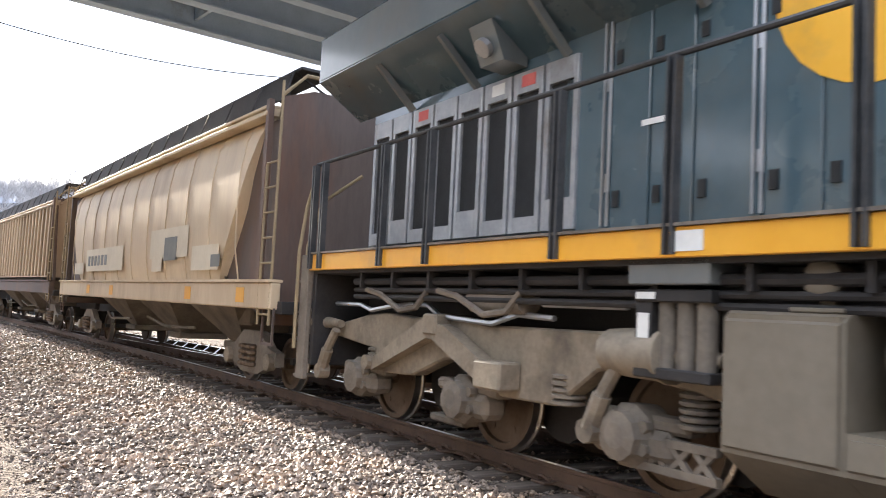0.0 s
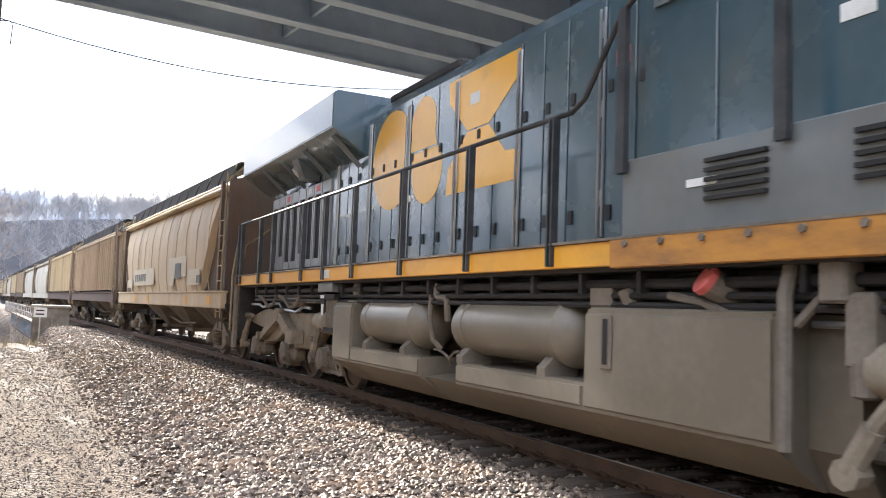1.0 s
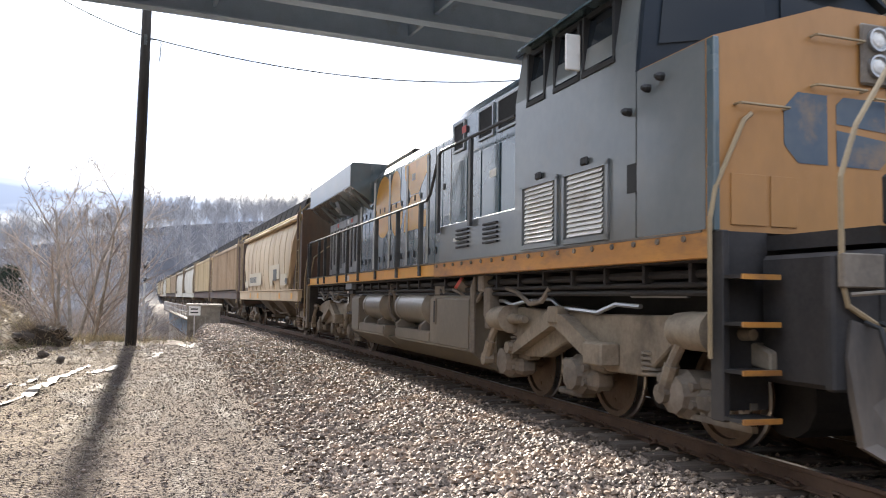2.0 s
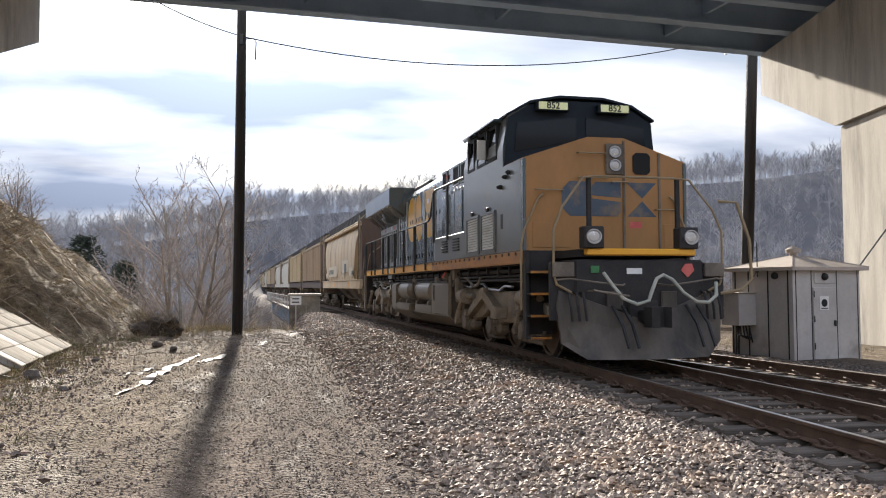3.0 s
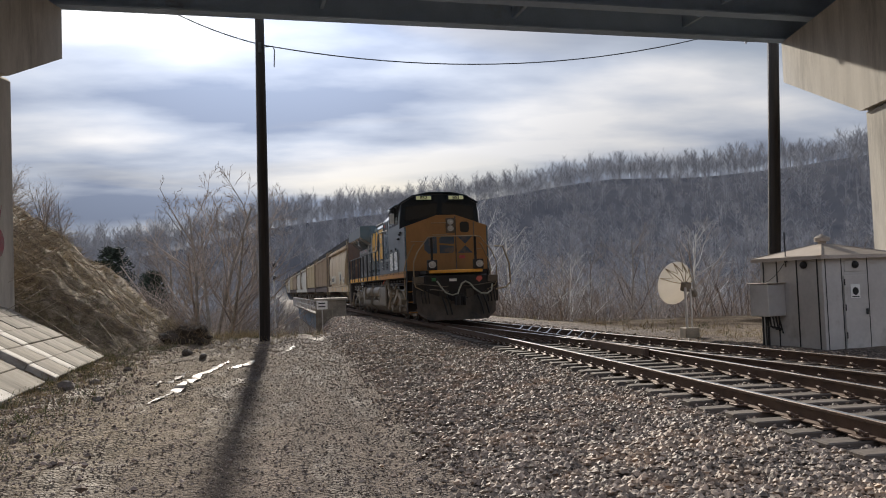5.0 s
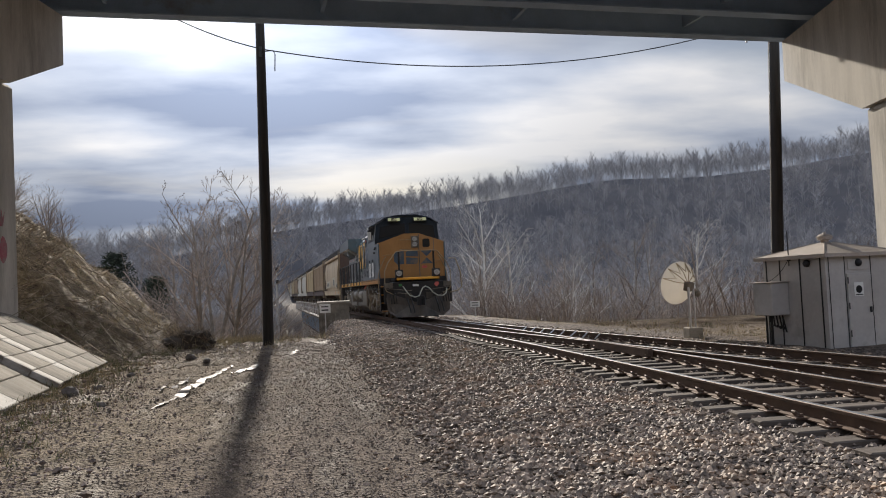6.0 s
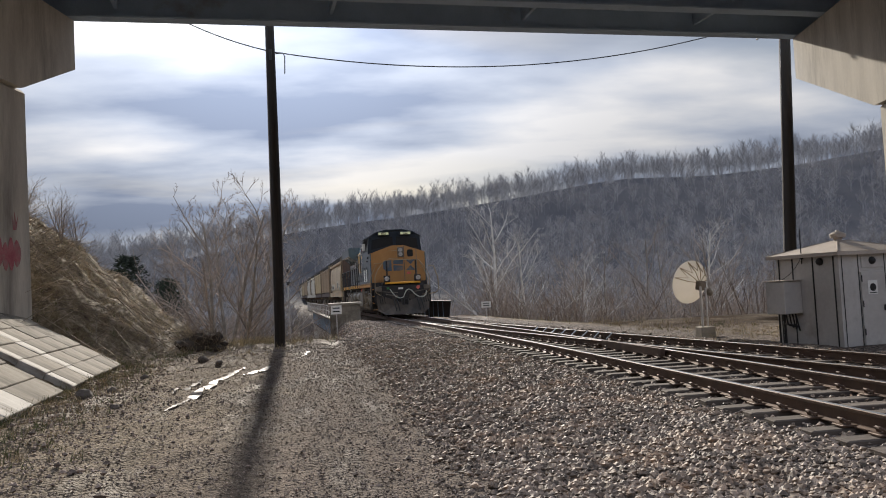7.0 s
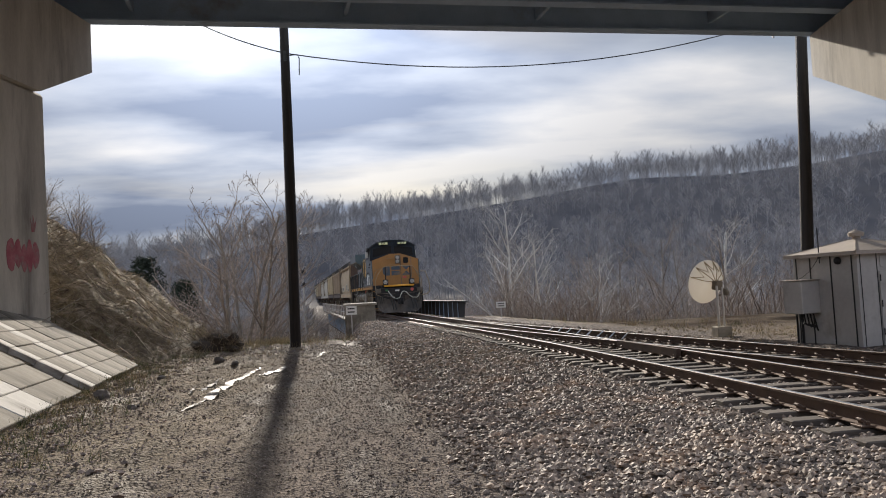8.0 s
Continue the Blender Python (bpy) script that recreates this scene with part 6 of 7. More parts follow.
    b = part("junction_box", bm, HUT_METAL, th, "grey junction box on the wall")
    bm = bmesh.new()
    box(bm, -0.53, 0.0, 1.08, 1.76, 1.585, 1.605, 0.004)
    part("box_lid", bm, HUT_ROOF, b)
    for k in range(5):
        x = -0.12 - k * 0.05
        bm = bmesh.new()
        tube(bm, [(x, 1.25 + 0.04 * k, 0.86), (x + 0.02, 1.2 + 0.05 * k, 0.60), (x + 0.08, 1.22 + 0.05 * k, 0.45 + 0.04 * k), (-0.02, 1.3, 0.55)], 0.018, 5)
        part("cable", bm, INK, b)
    for x, y, r in ((-0.10, 1.62, 0.03), (-0.18, 1.70, 0.022)):
        bm = bmesh.new()
        cyl(bm, (x, y, -0.05), (x, y, 0.86), r, 8)
        part("conduit", bm, INK, b)
    bm = bmesh.new()
    cyl(bm, (-0.06, 1.0, 1.95), (-0.06, 1.0, 2.75), 0.014, 6)
    cyl(bm, (-0.06, 1.0, 2.06), (-0.06, 1.0, 2.18), 0.04, 8)
    tube(bm, sag((-0.06, 1.0, 2.1), (-0.3, 1.5, 1.6), 0.1, 8), 0.006, 4)
    part("antenna", bm, INK, th)
    # guy wire seen beside the pier
    bm = bmesh.new()
    tube(bm, [(13.2, 17.4, 2.1), (14.5, 17.9, 3.2), (17.4, 19.6, 5.6)], 0.022, 5)
    tagged(part("guy_wire", bm, HANDRAIL), "slanting steel guy wire behind the hut", "wire")


def build_dish():
    x, y = 9.75, 20.95
    g = land(x, y)
    th = thing("satellite_dish", "white satellite dish seen from behind on a steel mast", "satellite dish", at=pose(x, y, g))
    bm = bmesh.new()
    box(bm, -0.2, 0.2, -0.2, 0.2, -0.1, 0.28, 0.02)
    part("base_block", bm, CONCRETE_PALE, th, "small concrete footing")
    bm = bmesh.new()
    cyl(bm, (-0.07, 0, 0.2), (-0.07, 0, 1.45 - g), 0.035, 10)
    cyl(bm, (0.08, 0, 0.2), (0.08, 0, 1.40 - g), 0.025, 8)
    part("mast", bm, HUT_METAL, th)
    c = Matrix.Translation((-0.05, 0.22, 1.51 - g)) @ Euler((radians(12), 0, radians(18))).to_matrix().to_4x4()
    bm = bmesh.new()
    prof = [(0.004 + 0.30 * (r / 0.61) ** 2, r) for r in (0.02, 0.15, 0.3, 0.45, 0.56, 0.61)]
    back = [(a - 0.012, r) for a, r in prof]
    lathe(bm, back + list(reversed(prof)), "y", (0, 0, 0), 36)
    bmesh.ops.transform(bm, matrix=c, verts=bm.verts)
    part("reflector", bm, shell_paint("dish_paint", (0.70, 0.69, 0.66), (0.78, 0.77, 0.74), 2, 0.5, 0, 0.02, 20, (0.42, 0.38, 0.32), 1.5, (0.55, 0.8)), th, "off-white dish", True)
    bm = bmesh.new()
    rim = [(0.6 * math.sin(math.radians(a)), 0.26, 0.6 * math.cos(math.radians(a))) for a in (-75, -45, -15, 15, 45, 75)]
    for p in rim:
        tube(bm, [(0, -0.10, 0.05), (p[0] * 0.6, 0.0, p[2] * 0.6), p], 0.011, 5)
    for a, b in zip(rim, rim[1:]):
        m = ((a[0] + b[0]) * 0.32, 0.02, (a[2] + b[2]) * 0.32)
        tube(bm, [a, m, b], 0.010, 5)
    bmesh.ops.transform(bm, matrix=c, verts=bm.verts)
    part("back_truss", bm, GRAB, th, "tan lattice on the dish's back")
    bm = bmesh.new()
    box(bm, -0.12, 0.12, -0.24, -0.05, -0.14, 0.10, 0.02)
    lathe(bm, [(-0.34, 0.04), (-0.30, 0.09), (-0.2, 0.09)], "y", (0.22, 0, -0.2), 12)
    tube(bm, [(0.1, -0.15, -0.1), (0.3, -0.2, -0.2), (0.42, 0.2, -0.4)], 0.015, 5)
    bmesh.ops.transform(bm, matrix=c, verts=bm.verts)
    part("mount", bm, UNDER, th)


def build_sign(x, y, h, w, z1, label, lines=2):
    g = land(x, y)
    th = thing("track_sign", label, "sign", at=pose(x, y, 0))
    bm = bmesh.new()
    box(bm, -0.035, 0.035, -0.02, 0.02, g - 0.1, z1)
    part("post", bm, HUT_METAL, th)
    bm = bmesh.new()
    box(bm, -w / 2, w / 2, -0.035, -0.022, z1 - h, z1, 0.004)
    b = part("board", bm, WHITE, th, "white sign board")
    bm = bmesh.new()
    for k in range(lines):
        z = z1 - h * (0.3 + 0.38 * k)
        box(bm, -w * 0.34, w * 0.30, -0.039, -0.0355, z - h * 0.07, z + h * 0.07)
    part("illegible_bars", bm, INK, b)


def build_signal():
    x, y = -6.0, 90.0
    g = land(x, y)
    th = thing("railway_signal", "dark railway signal mast with round heads", "signal", at=pose(x, y, 0))
    bm = bmesh.new()
    cyl(bm, (0, 0, g - 0.2), (0, 0, 3.6), 0.11, 10)
    tube(bm, [(0, 0, 3.5), (0, 0, 5.0), (0.15, 0, 5.3), (0.35, 0, 5.25), (0.4, 0, 4.6)], 0.06, 6)
    part("mast", bm, HUT_METAL, th)
    for z in (4.7, 3.3):
        bm = bmesh.new()
        lathe(bm, [(-0.16, 0.08), (-0.15, 0.22), (-0.10, 0.24), (0.0, 0.21), (0.12, 0.14)], "y", (0.1, -0.12, z), 14)
        h = part("signal_head", bm, INK, th)
        bm = bmesh.new()
        for k in (-0.18, 0.0, 0.18):
            lathe(bm, [(-0.40, 0.075), (-0.28, 0.085)], "y", (0.1, 0, z + k), 10)
        part("lens_hood", bm, INK, h)
    bm = bmesh.new()
    box(bm, -0.4, 0.4, -0.3, 0.3, g, g + 1.3, 0.03)
    part("relay_case", bm, HUT_METAL, th)


def build_rail_bridge():
    th = thing("railway_bridge", "steel deck girder railway bridge over the river", "bridge", kind="structure")
    # abutment wing with coping
    bm = bmesh.new()
    box(bm, -0.85, 0.95, 48.0, 51.5, -3.5, 1.12, 0.03)
    part("abutment_wall", bm, CONCRETE_PALE, th, "grey concrete abutment wing wall")
    bm = bmesh.new()
    box(bm, -0.95, 1.05, 47.9, 51.6, 1.122, 1.26, 0.02)
    part("coping", bm, CONCRETE_PALE, th)
    bm = bmesh.new()
    for k in range(6):
        box(bm, -0.75 + k * 0.28, -0.66 + k * 0.28, 47.94, 47.998, -1.5, 1.1)
    part("wall_rib", bm, CONCRETE_PALE, th)
    bm = bmesh.new()
    box(bm, 0.2, 5.4, 57.0, 59.0, -7.0, -0.25, 0.05)
    box(bm, -4.4, 0.6, 116, 119, -7.0, -0.25, 0.05)
    part("abutment", bm, CONCRETE, th)
    for u, z0, z1 in ((-2.3, -1.9, -0.05), (2.9, -1.2, 1.02)):
        bm = bmesh.new()
        a, b = along(47.2 if u > 0 else 52.0, u, 0), along(118, u, 0)
        d = Vector((b[0] - a[0], b[1] - a[1], 0))
        m = Matrix.Translation(a) @ Matrix.Rotation(-math.atan2(d.x, d.y), 4, "Z")
        cut = 1.3 if u > 0 else 0.0
        prism(bm, [(cut, z0), (d.length, z0), (d.length, z1), (0, z1)], "x", -0.015, 0.015)
        box(bm, -0.2, 0.2, 0, d.length, z1, z1 + 0.05)
        box(bm, -0.2, 0.2, cut, d.length, z0 - 0.05, z0)
        bmesh.ops.transform(bm, matrix=m, verts=bm.verts)
        part("bridge_girder", bm, DARK, th, "dark plate girder with stiffeners")
        for k in range(1 if u > 0 else 0, int(d.length / 1.6)):
            bm = bmesh.new()
            if u > 0:
                tube(bm, [(-0.03, k * 1.6, z0), (-0.16, k * 1.6 + 0.02, z0 + 0.1), (-0.05, k * 1.6 + 0.55, z1 - 0.05)], 0.03, 4)
            else:
                box(bm, -0.14, -0.016, k * 1.6, k * 1.6 + 0.05, z0, z1)
            bmesh.ops.transform(bm, matrix=m, verts=bm.verts)
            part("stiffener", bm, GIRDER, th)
    bm = bmesh.new()
    for k in range(66):
        y = 52.5 + k * 1.0
        m = Matrix.Translation(along(y, -0.2, 0.06)) @ Matrix.Rotation(math.atan(track_slope(y)), 4, "Z")
        box(bm, -2.6, 2.6, -0.14, 0.14, -0.16, 0.05, 0, 0, m)
    part("bridge_ties", bm, TIE, th, "open timber bridge deck")
    # walkway railing
    for k in range(27):
        y = 52.2 + k * 2.4
        bm = bmesh.new()
        x, yy, _ = along(y, -3.2, 0)
        box(bm, x - 0.04, x + 0.04, yy - 0.04, yy + 0.04, -0.2, 0.98)
        part("railing_post", bm, HUT_METAL, th)
    bm = bmesh.new()
    for z in (0.95, 0.5):
        tube(bm, [along(52.2, -3.2, z), along(85, -3.2, z), along(115, -3.2, z)], 0.03, 5)
    part("railing", bm, HUT_METAL, th, "pale walkway railing")
    bm = bmesh.new()
    for k in range(64):
        y = 52.5 + k
        x, yy, _ = along(y, -2.8, 0)
        box(bm, x - 0.45, x + 0.45, yy - 0.46, yy + 0.46, -0.12, -0.06)
    part("walkway_grating", bm, UNDER, th)


# ---- paved slope under the overpass ----
def build_paving():
    th = thing("slope_paving", "weathered concrete slope paving with an open gutter", "paving", kind="structure")
    tilt = math.atan(0.577)
    def slab(y0, y1, d0, d1, lift, mat):
        yc = (y0 + y1) / 2
        bm = bmesh.new()
        n = d1 - d0
        box(bm, -n / 2 + 0.008, n / 2 - 0.008, -(y1 - y0) / 2 + 0.008, (y1 - y0) / 2 - 0.008, -0.22, 0, 0.015)
        dm = (d0 + d1) / 2 * math.cos(tilt)
        o = part("slab", bm, mat, th)
        o.matrix_basis = Matrix.Translation((toe_x(yc) - dm, yc, 0.577 * dm + lift)) @ Matrix.Rotation(math.atan(0.10), 4, "Z") @ Matrix.Rotation(tilt, 4, "Y")
    # some slab columns take the lighter concrete to paint the sun stripes
    for y0, y1, mat in ((9.0, 11.2, SUNLIT_STRIPE), (11.2, 13.4, CONCRETE_PALE), (13.4, 15.0, SUNLIT_STRIPE), (15.0, 17.2, CONCRETE_PALE), (18.0, 18.45, SUNLIT_STRIPE), (18.45, 19.7, CONCRETE_PALE),
                        (19.7, 20.3, SUNLIT_STRIPE), (20.3, 21.5, CONCRETE_PALE), (21.5, 22.7, CONCRETE_PALE), (22.7, 24.0, CONCRETE_PALE)):
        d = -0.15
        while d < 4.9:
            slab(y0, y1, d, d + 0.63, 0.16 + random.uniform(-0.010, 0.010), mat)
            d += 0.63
    bm = bmesh.new()
    box(bm, -2.6, 2.6, -0.40, 0.40, -0.05, 0.0)
    o = part("gutter_bed", bm, CONCRETE, th, "dark damp gutter bed")
    dm = 2.2
    o.matrix_basis = Matrix.Translation((toe_x(17.6) - dm, 17.6, 0.577 * dm - 0.06)) @ Matrix.Rotation(math.atan(0.10), 4, "Z") @ Matrix.Rotation(tilt, 4, "Y")


def build_graffiti():
    # pink spray marks on the shaded column, as plain shapes
    m = LEFT_BENT
    PINK = surface("pink_spray_paint", (0.40, 0.10, 0.13), (0.52, 0.20, 0.22), 3, 0.8, 0, 0.02, 20, (0.34, 0.30, 0.27), 2.0, (0.5, 0.7))
    bm = bmesh.new()
    y = -3.12
    for k, (w, z0, z1) in enumerate(((0.34, 2.95, 3.75), (0.30, 2.85, 3.80), (0.30, 2.85, 3.65), (0.32, 2.95, 3.80), (0.36, 2.80, 3.85))):
        pts = arc(y - w / 2, (z0 + z1) / 2, 1.0, 0, 360, 14)[:-1]
        pts = [(y - w / 2 + (a - y + w / 2) * w * 0.52, (z0 + z1) / 2 + (b - (z0 + z1) / 2) * (z1 - z0) / 2 * (0.9 + 0.1 * math.sin(3 * a))) for a, b in pts]
        prism(bm, pts, "x", -0.115, -0.110 + 0.001 * k)
        y -= w * 0.92
    prism(bm, [(-3.30, 4.0), (-3.22, 4.42), (-3.30, 4.2), (-3.38, 4.5), (-3.42, 4.2), (-3.52, 4.4), (-3.46, 4.0)], "x", -0.115, -0.110)
    o = part("graffiti", bm, PINK, OVERPASS, "faded pink spray paint shapes on concrete")
    o.matrix_basis = m


# ---- bare trees, brush, grass ----
BARK = surface("grey_brown_bark", (0.17, 0.15, 0.125), (0.30, 0.265, 0.225), 3, 0.9, 0, 0.3, 15)
PALE_BARK = surface("pale_sycamore_bark", (0.52, 0.49, 0.44), (0.72, 0.69, 0.64), 1.5, 0.85, 0, 0.2, 10, (0.14, 0.12, 0.10), 1.5, (0.5, 0.75))
TWIG = surface("grey_brown_twigs", (0.24, 0.20, 0.17), (0.36, 0.30, 0.25), 2, 0.9, 0, 0, 8, vary=0.25)
# far twigs carry the haze as a pale bluish tint of their colour
HAZED_TWIG = surface("haze_tinted_bare_woods", (0.27, 0.265, 0.275), (0.34, 0.33, 0.33), 0.05, 0.95, 0, 0, 4, vary=0.18)
DEAD = surface("dead_grass_straw", (0.26, 0.20, 0.11), (0.42, 0.34, 0.20), 2, 0.9, 0, 0, 8, vary=0.35)
GREEN = surface("dull_green_grass", (0.07, 0.085, 0.03), (0.14, 0.15, 0.055), 2, 0.9, 0, 0, 8, vary=0.35)
STICK = surface("dead_brush_sticks", (0.22, 0.17, 0.12), (0.58, 0.47, 0.34), 2, 0.9, 0, 0, 8, vary=0.4)
SCRUB = surface("brown_scrub_twigs", (0.15, 0.115, 0.09), (0.30, 0.235, 0.18), 0.6, 0.9, 0, 0, 8, vary=0.35)
PINE = surface("dark_evergreen", (0.020, 0.032, 0.022), (0.045, 0.06, 0.035), 1, 0.9, 0, 0, 6, vary=0.3)


class Sticks:
    """Gathers tapered sticks and thin blades as plain vertex and face lists."""
    def __init__(self):
        self.v, self.f = [], []

    def stick(self, a, b, r0, r1, n=3):
        a, b = Vector(a), Vector(b)
        d = (b - a).normalized()
        p = d.orthogonal().normalized()
        q = d.cross(p)
        i0 = len(self.v)
        for c, r in ((a, r0), (b, r1)):
            for k in range(n):
                t = 2 * math.pi * k / n
                self.v.append(c + r * (math.cos(t) * p + math.sin(t) * q))
        for k in range(n):
            self.f.append((i0 + k, i0 + (k + 1) % n, i0 + n + (k + 1) % n, i0 + n + k))

    def mesh(self, name, mat):
        me = bpy.data.meshes.new(name)
        me.from_pydata([tuple(p) for p in self.v], [], self.f)
        me.materials.append(mat)
        return me


def grow(st, a, d, length, r, level, rng, tips):
    """One limb: a few bent segments, then side shoots."""
    segs = 4 if level == 0 else (3 if level == 1 else 2)
    p = Vector(a)
    pts = [(p.copy(), r)]
    for k in range(segs):
        d = (d + Vector((rng.uniform(-1, 1), rng.uniform(-1, 1), rng.uniform(-0.4, 0.9))) * (0.10 if level == 0 else 0.20)).normalized()
        q = p + d * length / segs
        r1 = r * (1 - 0.75 * (k + 1) / segs) + 0.002
        st[0 if level == 0 else 1].stick(p, q, pts[-1][1], r1, 6 if level == 0 else (4 if level == 1 else 3))
        p = q
        pts.append((p.copy(), r1))
    if level >= tips:
        return
    n = {0: rng.randint(11, 15), 1: rng.randint(5, 7), 2: rng.randint(3, 5)}.get(level, 2)
    for k in range(n):
        f = (0.25 if level == 0 else 0.2) + (0.75 if level == 0 else 0.8) * (k + rng.random()) / n
        i = min(int(f * segs), segs - 1)
        base = pts[i][0].lerp(pts[i + 1][0], f * segs - i)
        rb = pts[i][1] + (pts[i + 1][1] - pts[i][1]) * (f * segs - i)
        ang = rng.uniform(0, 2 * math.pi)
        side = d.orthogonal().normalized()
        side = side * math.cos(ang) + d.cross(side) * math.sin(ang)
        nd = (d * rng.uniform(0.55, 1.0) + side * rng.uniform(0.6, 1.15) + Vector((0, 0, 0.22))).normalized()
        ln = length * (0.52 if level == 0 else 0.5) * (1.15 - 0.7 * f) * rng.uniform(0.75, 1.2)
        grow(st, base, nd, ln, max(rb * 0.55, 0.006), level + 1, rng, tips)


def tree_kind(seed, height, r, pale, stems=1, tips=3):
    rng = random.Random(seed)
    st = (Sticks(), Sticks())
    for k in range(stems):
        lean = Vector((rng.uniform(-0.35, 0.35), rng.uniform(-0.35, 0.35), 1)) if stems > 1 else Vector((rng.uniform(-0.08, 0.08), rng.uniform(-0.08, 0.08), 1))
        grow(st, (rng.uniform(-0.3, 0.3) * (stems > 1), rng.uniform(-0.3, 0.3) * (stems > 1), -0.3), lean.normalized(), height * rng.uniform(0.8, 1.0), r, 0, rng, tips)
    th = thing("bare_tree", "leafless winter tree with fine grey twigs" if not pale else "leafless pale-barked tree with fine twigs", "tree", "bare trees by the river")
    for nm, s, m in (("trunk", st[0], PALE_BARK if pale else BARK), ("crown", st[1], PALE_BARK if pale else TWIG)):
        o = new(nm, s.mesh(nm, m))
        o.parent = th
    return th


def plant_trees():
    kinds = [tree_kind(11, 8.0, 0.10, False, 3, 4), tree_kind(12, 10.5, 0.15, False, 1, 4), tree_kind(13, 13.5, 0.17, True, 1, 4), tree_kind(14, 7.5, 0.09, False, 2, 4),
             tree_kind(15, 12.0, 0.17, False), tree_kind(16, 6.0, 0.07, False, 5, 2)]
    rng = random.Random(5)
    spots = [(0, -6.3, 41.5, 1.5), (3, -5.2, 40.0, 1.4), (1, -8.6, 46.0, 1.1), (3, -9.6, 43.0, 0.9), (5, -3.4, 39.0, 0.7), (0, -11.5, 50.0, 1.0),
             (5, -2.6, 42.0, 0.8), (3, -2.9, 47.0, 0.8),
             (2, 10.9, 58.0, 1.1), (2, 14.0, 60.0, 0.95), (4, 12.6, 66.0, 0.9), (1, 17.5, 59.0, 0.85), (2, 31.0, 66.0, 1.0), (3, 9.0, 56.0, 0.9), (2, 19.5, 64.0, 0.8),
             (4, 24.0, 62.0, 0.9), (1, 27.5, 58.0, 0.85), (0, 21.5, 54.0, 0.8), (3, 23.0, 50.0, 0.75), (3, 15.5, 53.0, 0.8), (1, 34.0, 60.0, 0.9), (0, 29.0, 52.0, 0.85)]
    for k in range(95):
        a = math.radians(rng.uniform(6, 40))
        d = rng.uniform(52, 105)
        spots.append((rng.choice((0, 1, 3, 3, 4, 5, 5)), d * math.sin(a), d * math.cos(a), rng.uniform(0.55, 0.9)))
    for k in range(34):
        a = math.radians(rng.uniform(-22, -3))
        d = rng.uniform(62, 120)
        spots.append((rng.choice((0, 3, 5, 1)), d * math.sin(a), d * math.cos(a), rng.uniform(0.5, 0.85)))
    for k in range(7):
        y = rng.uniform(27, 33)
        x = toe_x(y) - rng.uniform(3.6, 7.0)
        spots.append((5, x, y, rng.uniform(0.22, 0.40)))
    done = set()
    for k, x, y, s in spots:
        u = x - track_x(y)
        if -4.5 < u < 6.5 and y > 46:
            continue
        m = pose(x, y, land(x, y), 0, 0, rng.uniform(0, 360))
        if k not in done:
            done.add(k)
            t = kinds[k]
            t.matrix_basis = m
        else:
            t = copy_thing(kinds[k], m)
        t.scale = (s, s, s)


def far_woods():
    """Bare woods on the hills: one low tree shape repeated in a joined mesh."""
    rng = np.random.default_rng(4)
    protos = []
    for sd in range(5):
        r = random.Random(100 + sd)
        st = Sticks()
        st.stick((0, 0, -0.1), (0, 0, 0.9), 0.010, 0.002, 3)
        for k in range(13):
            z = r.uniform(0.25, 0.9)
            a = r.uniform(0, 6.283)
            l = 0.34 * (1.1 - z) + 0.05
            e = (l * math.cos(a), l * math.sin(a), z + l * r.uniform(0.7, 1.3))
            st.stick((0, 0, z), e, 0.007, 0.003, 3)
            for j in range(2):
                b = r.uniform(0, 6.283)
                st.stick((e[0] * 0.6, e[1] * 0.6, z + (e[2] - z) * 0.6), (e[0] * 0.8 + 0.13 * math.cos(b), e[1] * 0.8 + 0.13 * math.sin(b), e[2] + 0.08), 0.005, 0.002, 3)
        protos.append((np.array([tuple(p) for p in st.v]), np.array(st.f)))
    vs, fs, n0 = [], [], 0
    for i in range(5200):
        az = rng.uniform(-24, 40)
        far = 430 + 60 * math.sin(az * 0.07)
        d = (rng.uniform(far - 45, far + 25), rng.uniform(105, 250), rng.uniform(230, far - 20))[i % 3]
        x, y = d * math.sin(math.radians(az)), d * math.cos(math.radians(az))
        if -5 < x - track_x(y) < 6 and d < 250:
            x -= 14
        v, f = protos[i % 5]
        h = (rng.uniform(7, 13), rng.uniform(3.5, 7.0), rng.uniform(5.5, 9.0))[i % 3]
        t = rng.uniform(0, 6.283)
        c, s = math.cos(t), math.sin(t)
        w = h * (rng.uniform(0.7, 1.1) if i % 3 == 0 else rng.uniform(0.9, 1.4))
        if i % 3 == 0:
            h *= rng.uniform(0.9, 1.35)
        p = np.stack([(v[:, 0] * c - v[:, 1] * s) * w + x, (v[:, 0] * s + v[:, 1] * c) * w + y, v[:, 2] * h + land(x, y)], 1)
        vs.append(p)
        fs.append(f + n0)
        n0 += len(v)
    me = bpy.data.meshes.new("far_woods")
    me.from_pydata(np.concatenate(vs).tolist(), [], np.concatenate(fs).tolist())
    me.materials.append(HAZED_TWIG)
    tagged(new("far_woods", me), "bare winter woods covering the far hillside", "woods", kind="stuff")


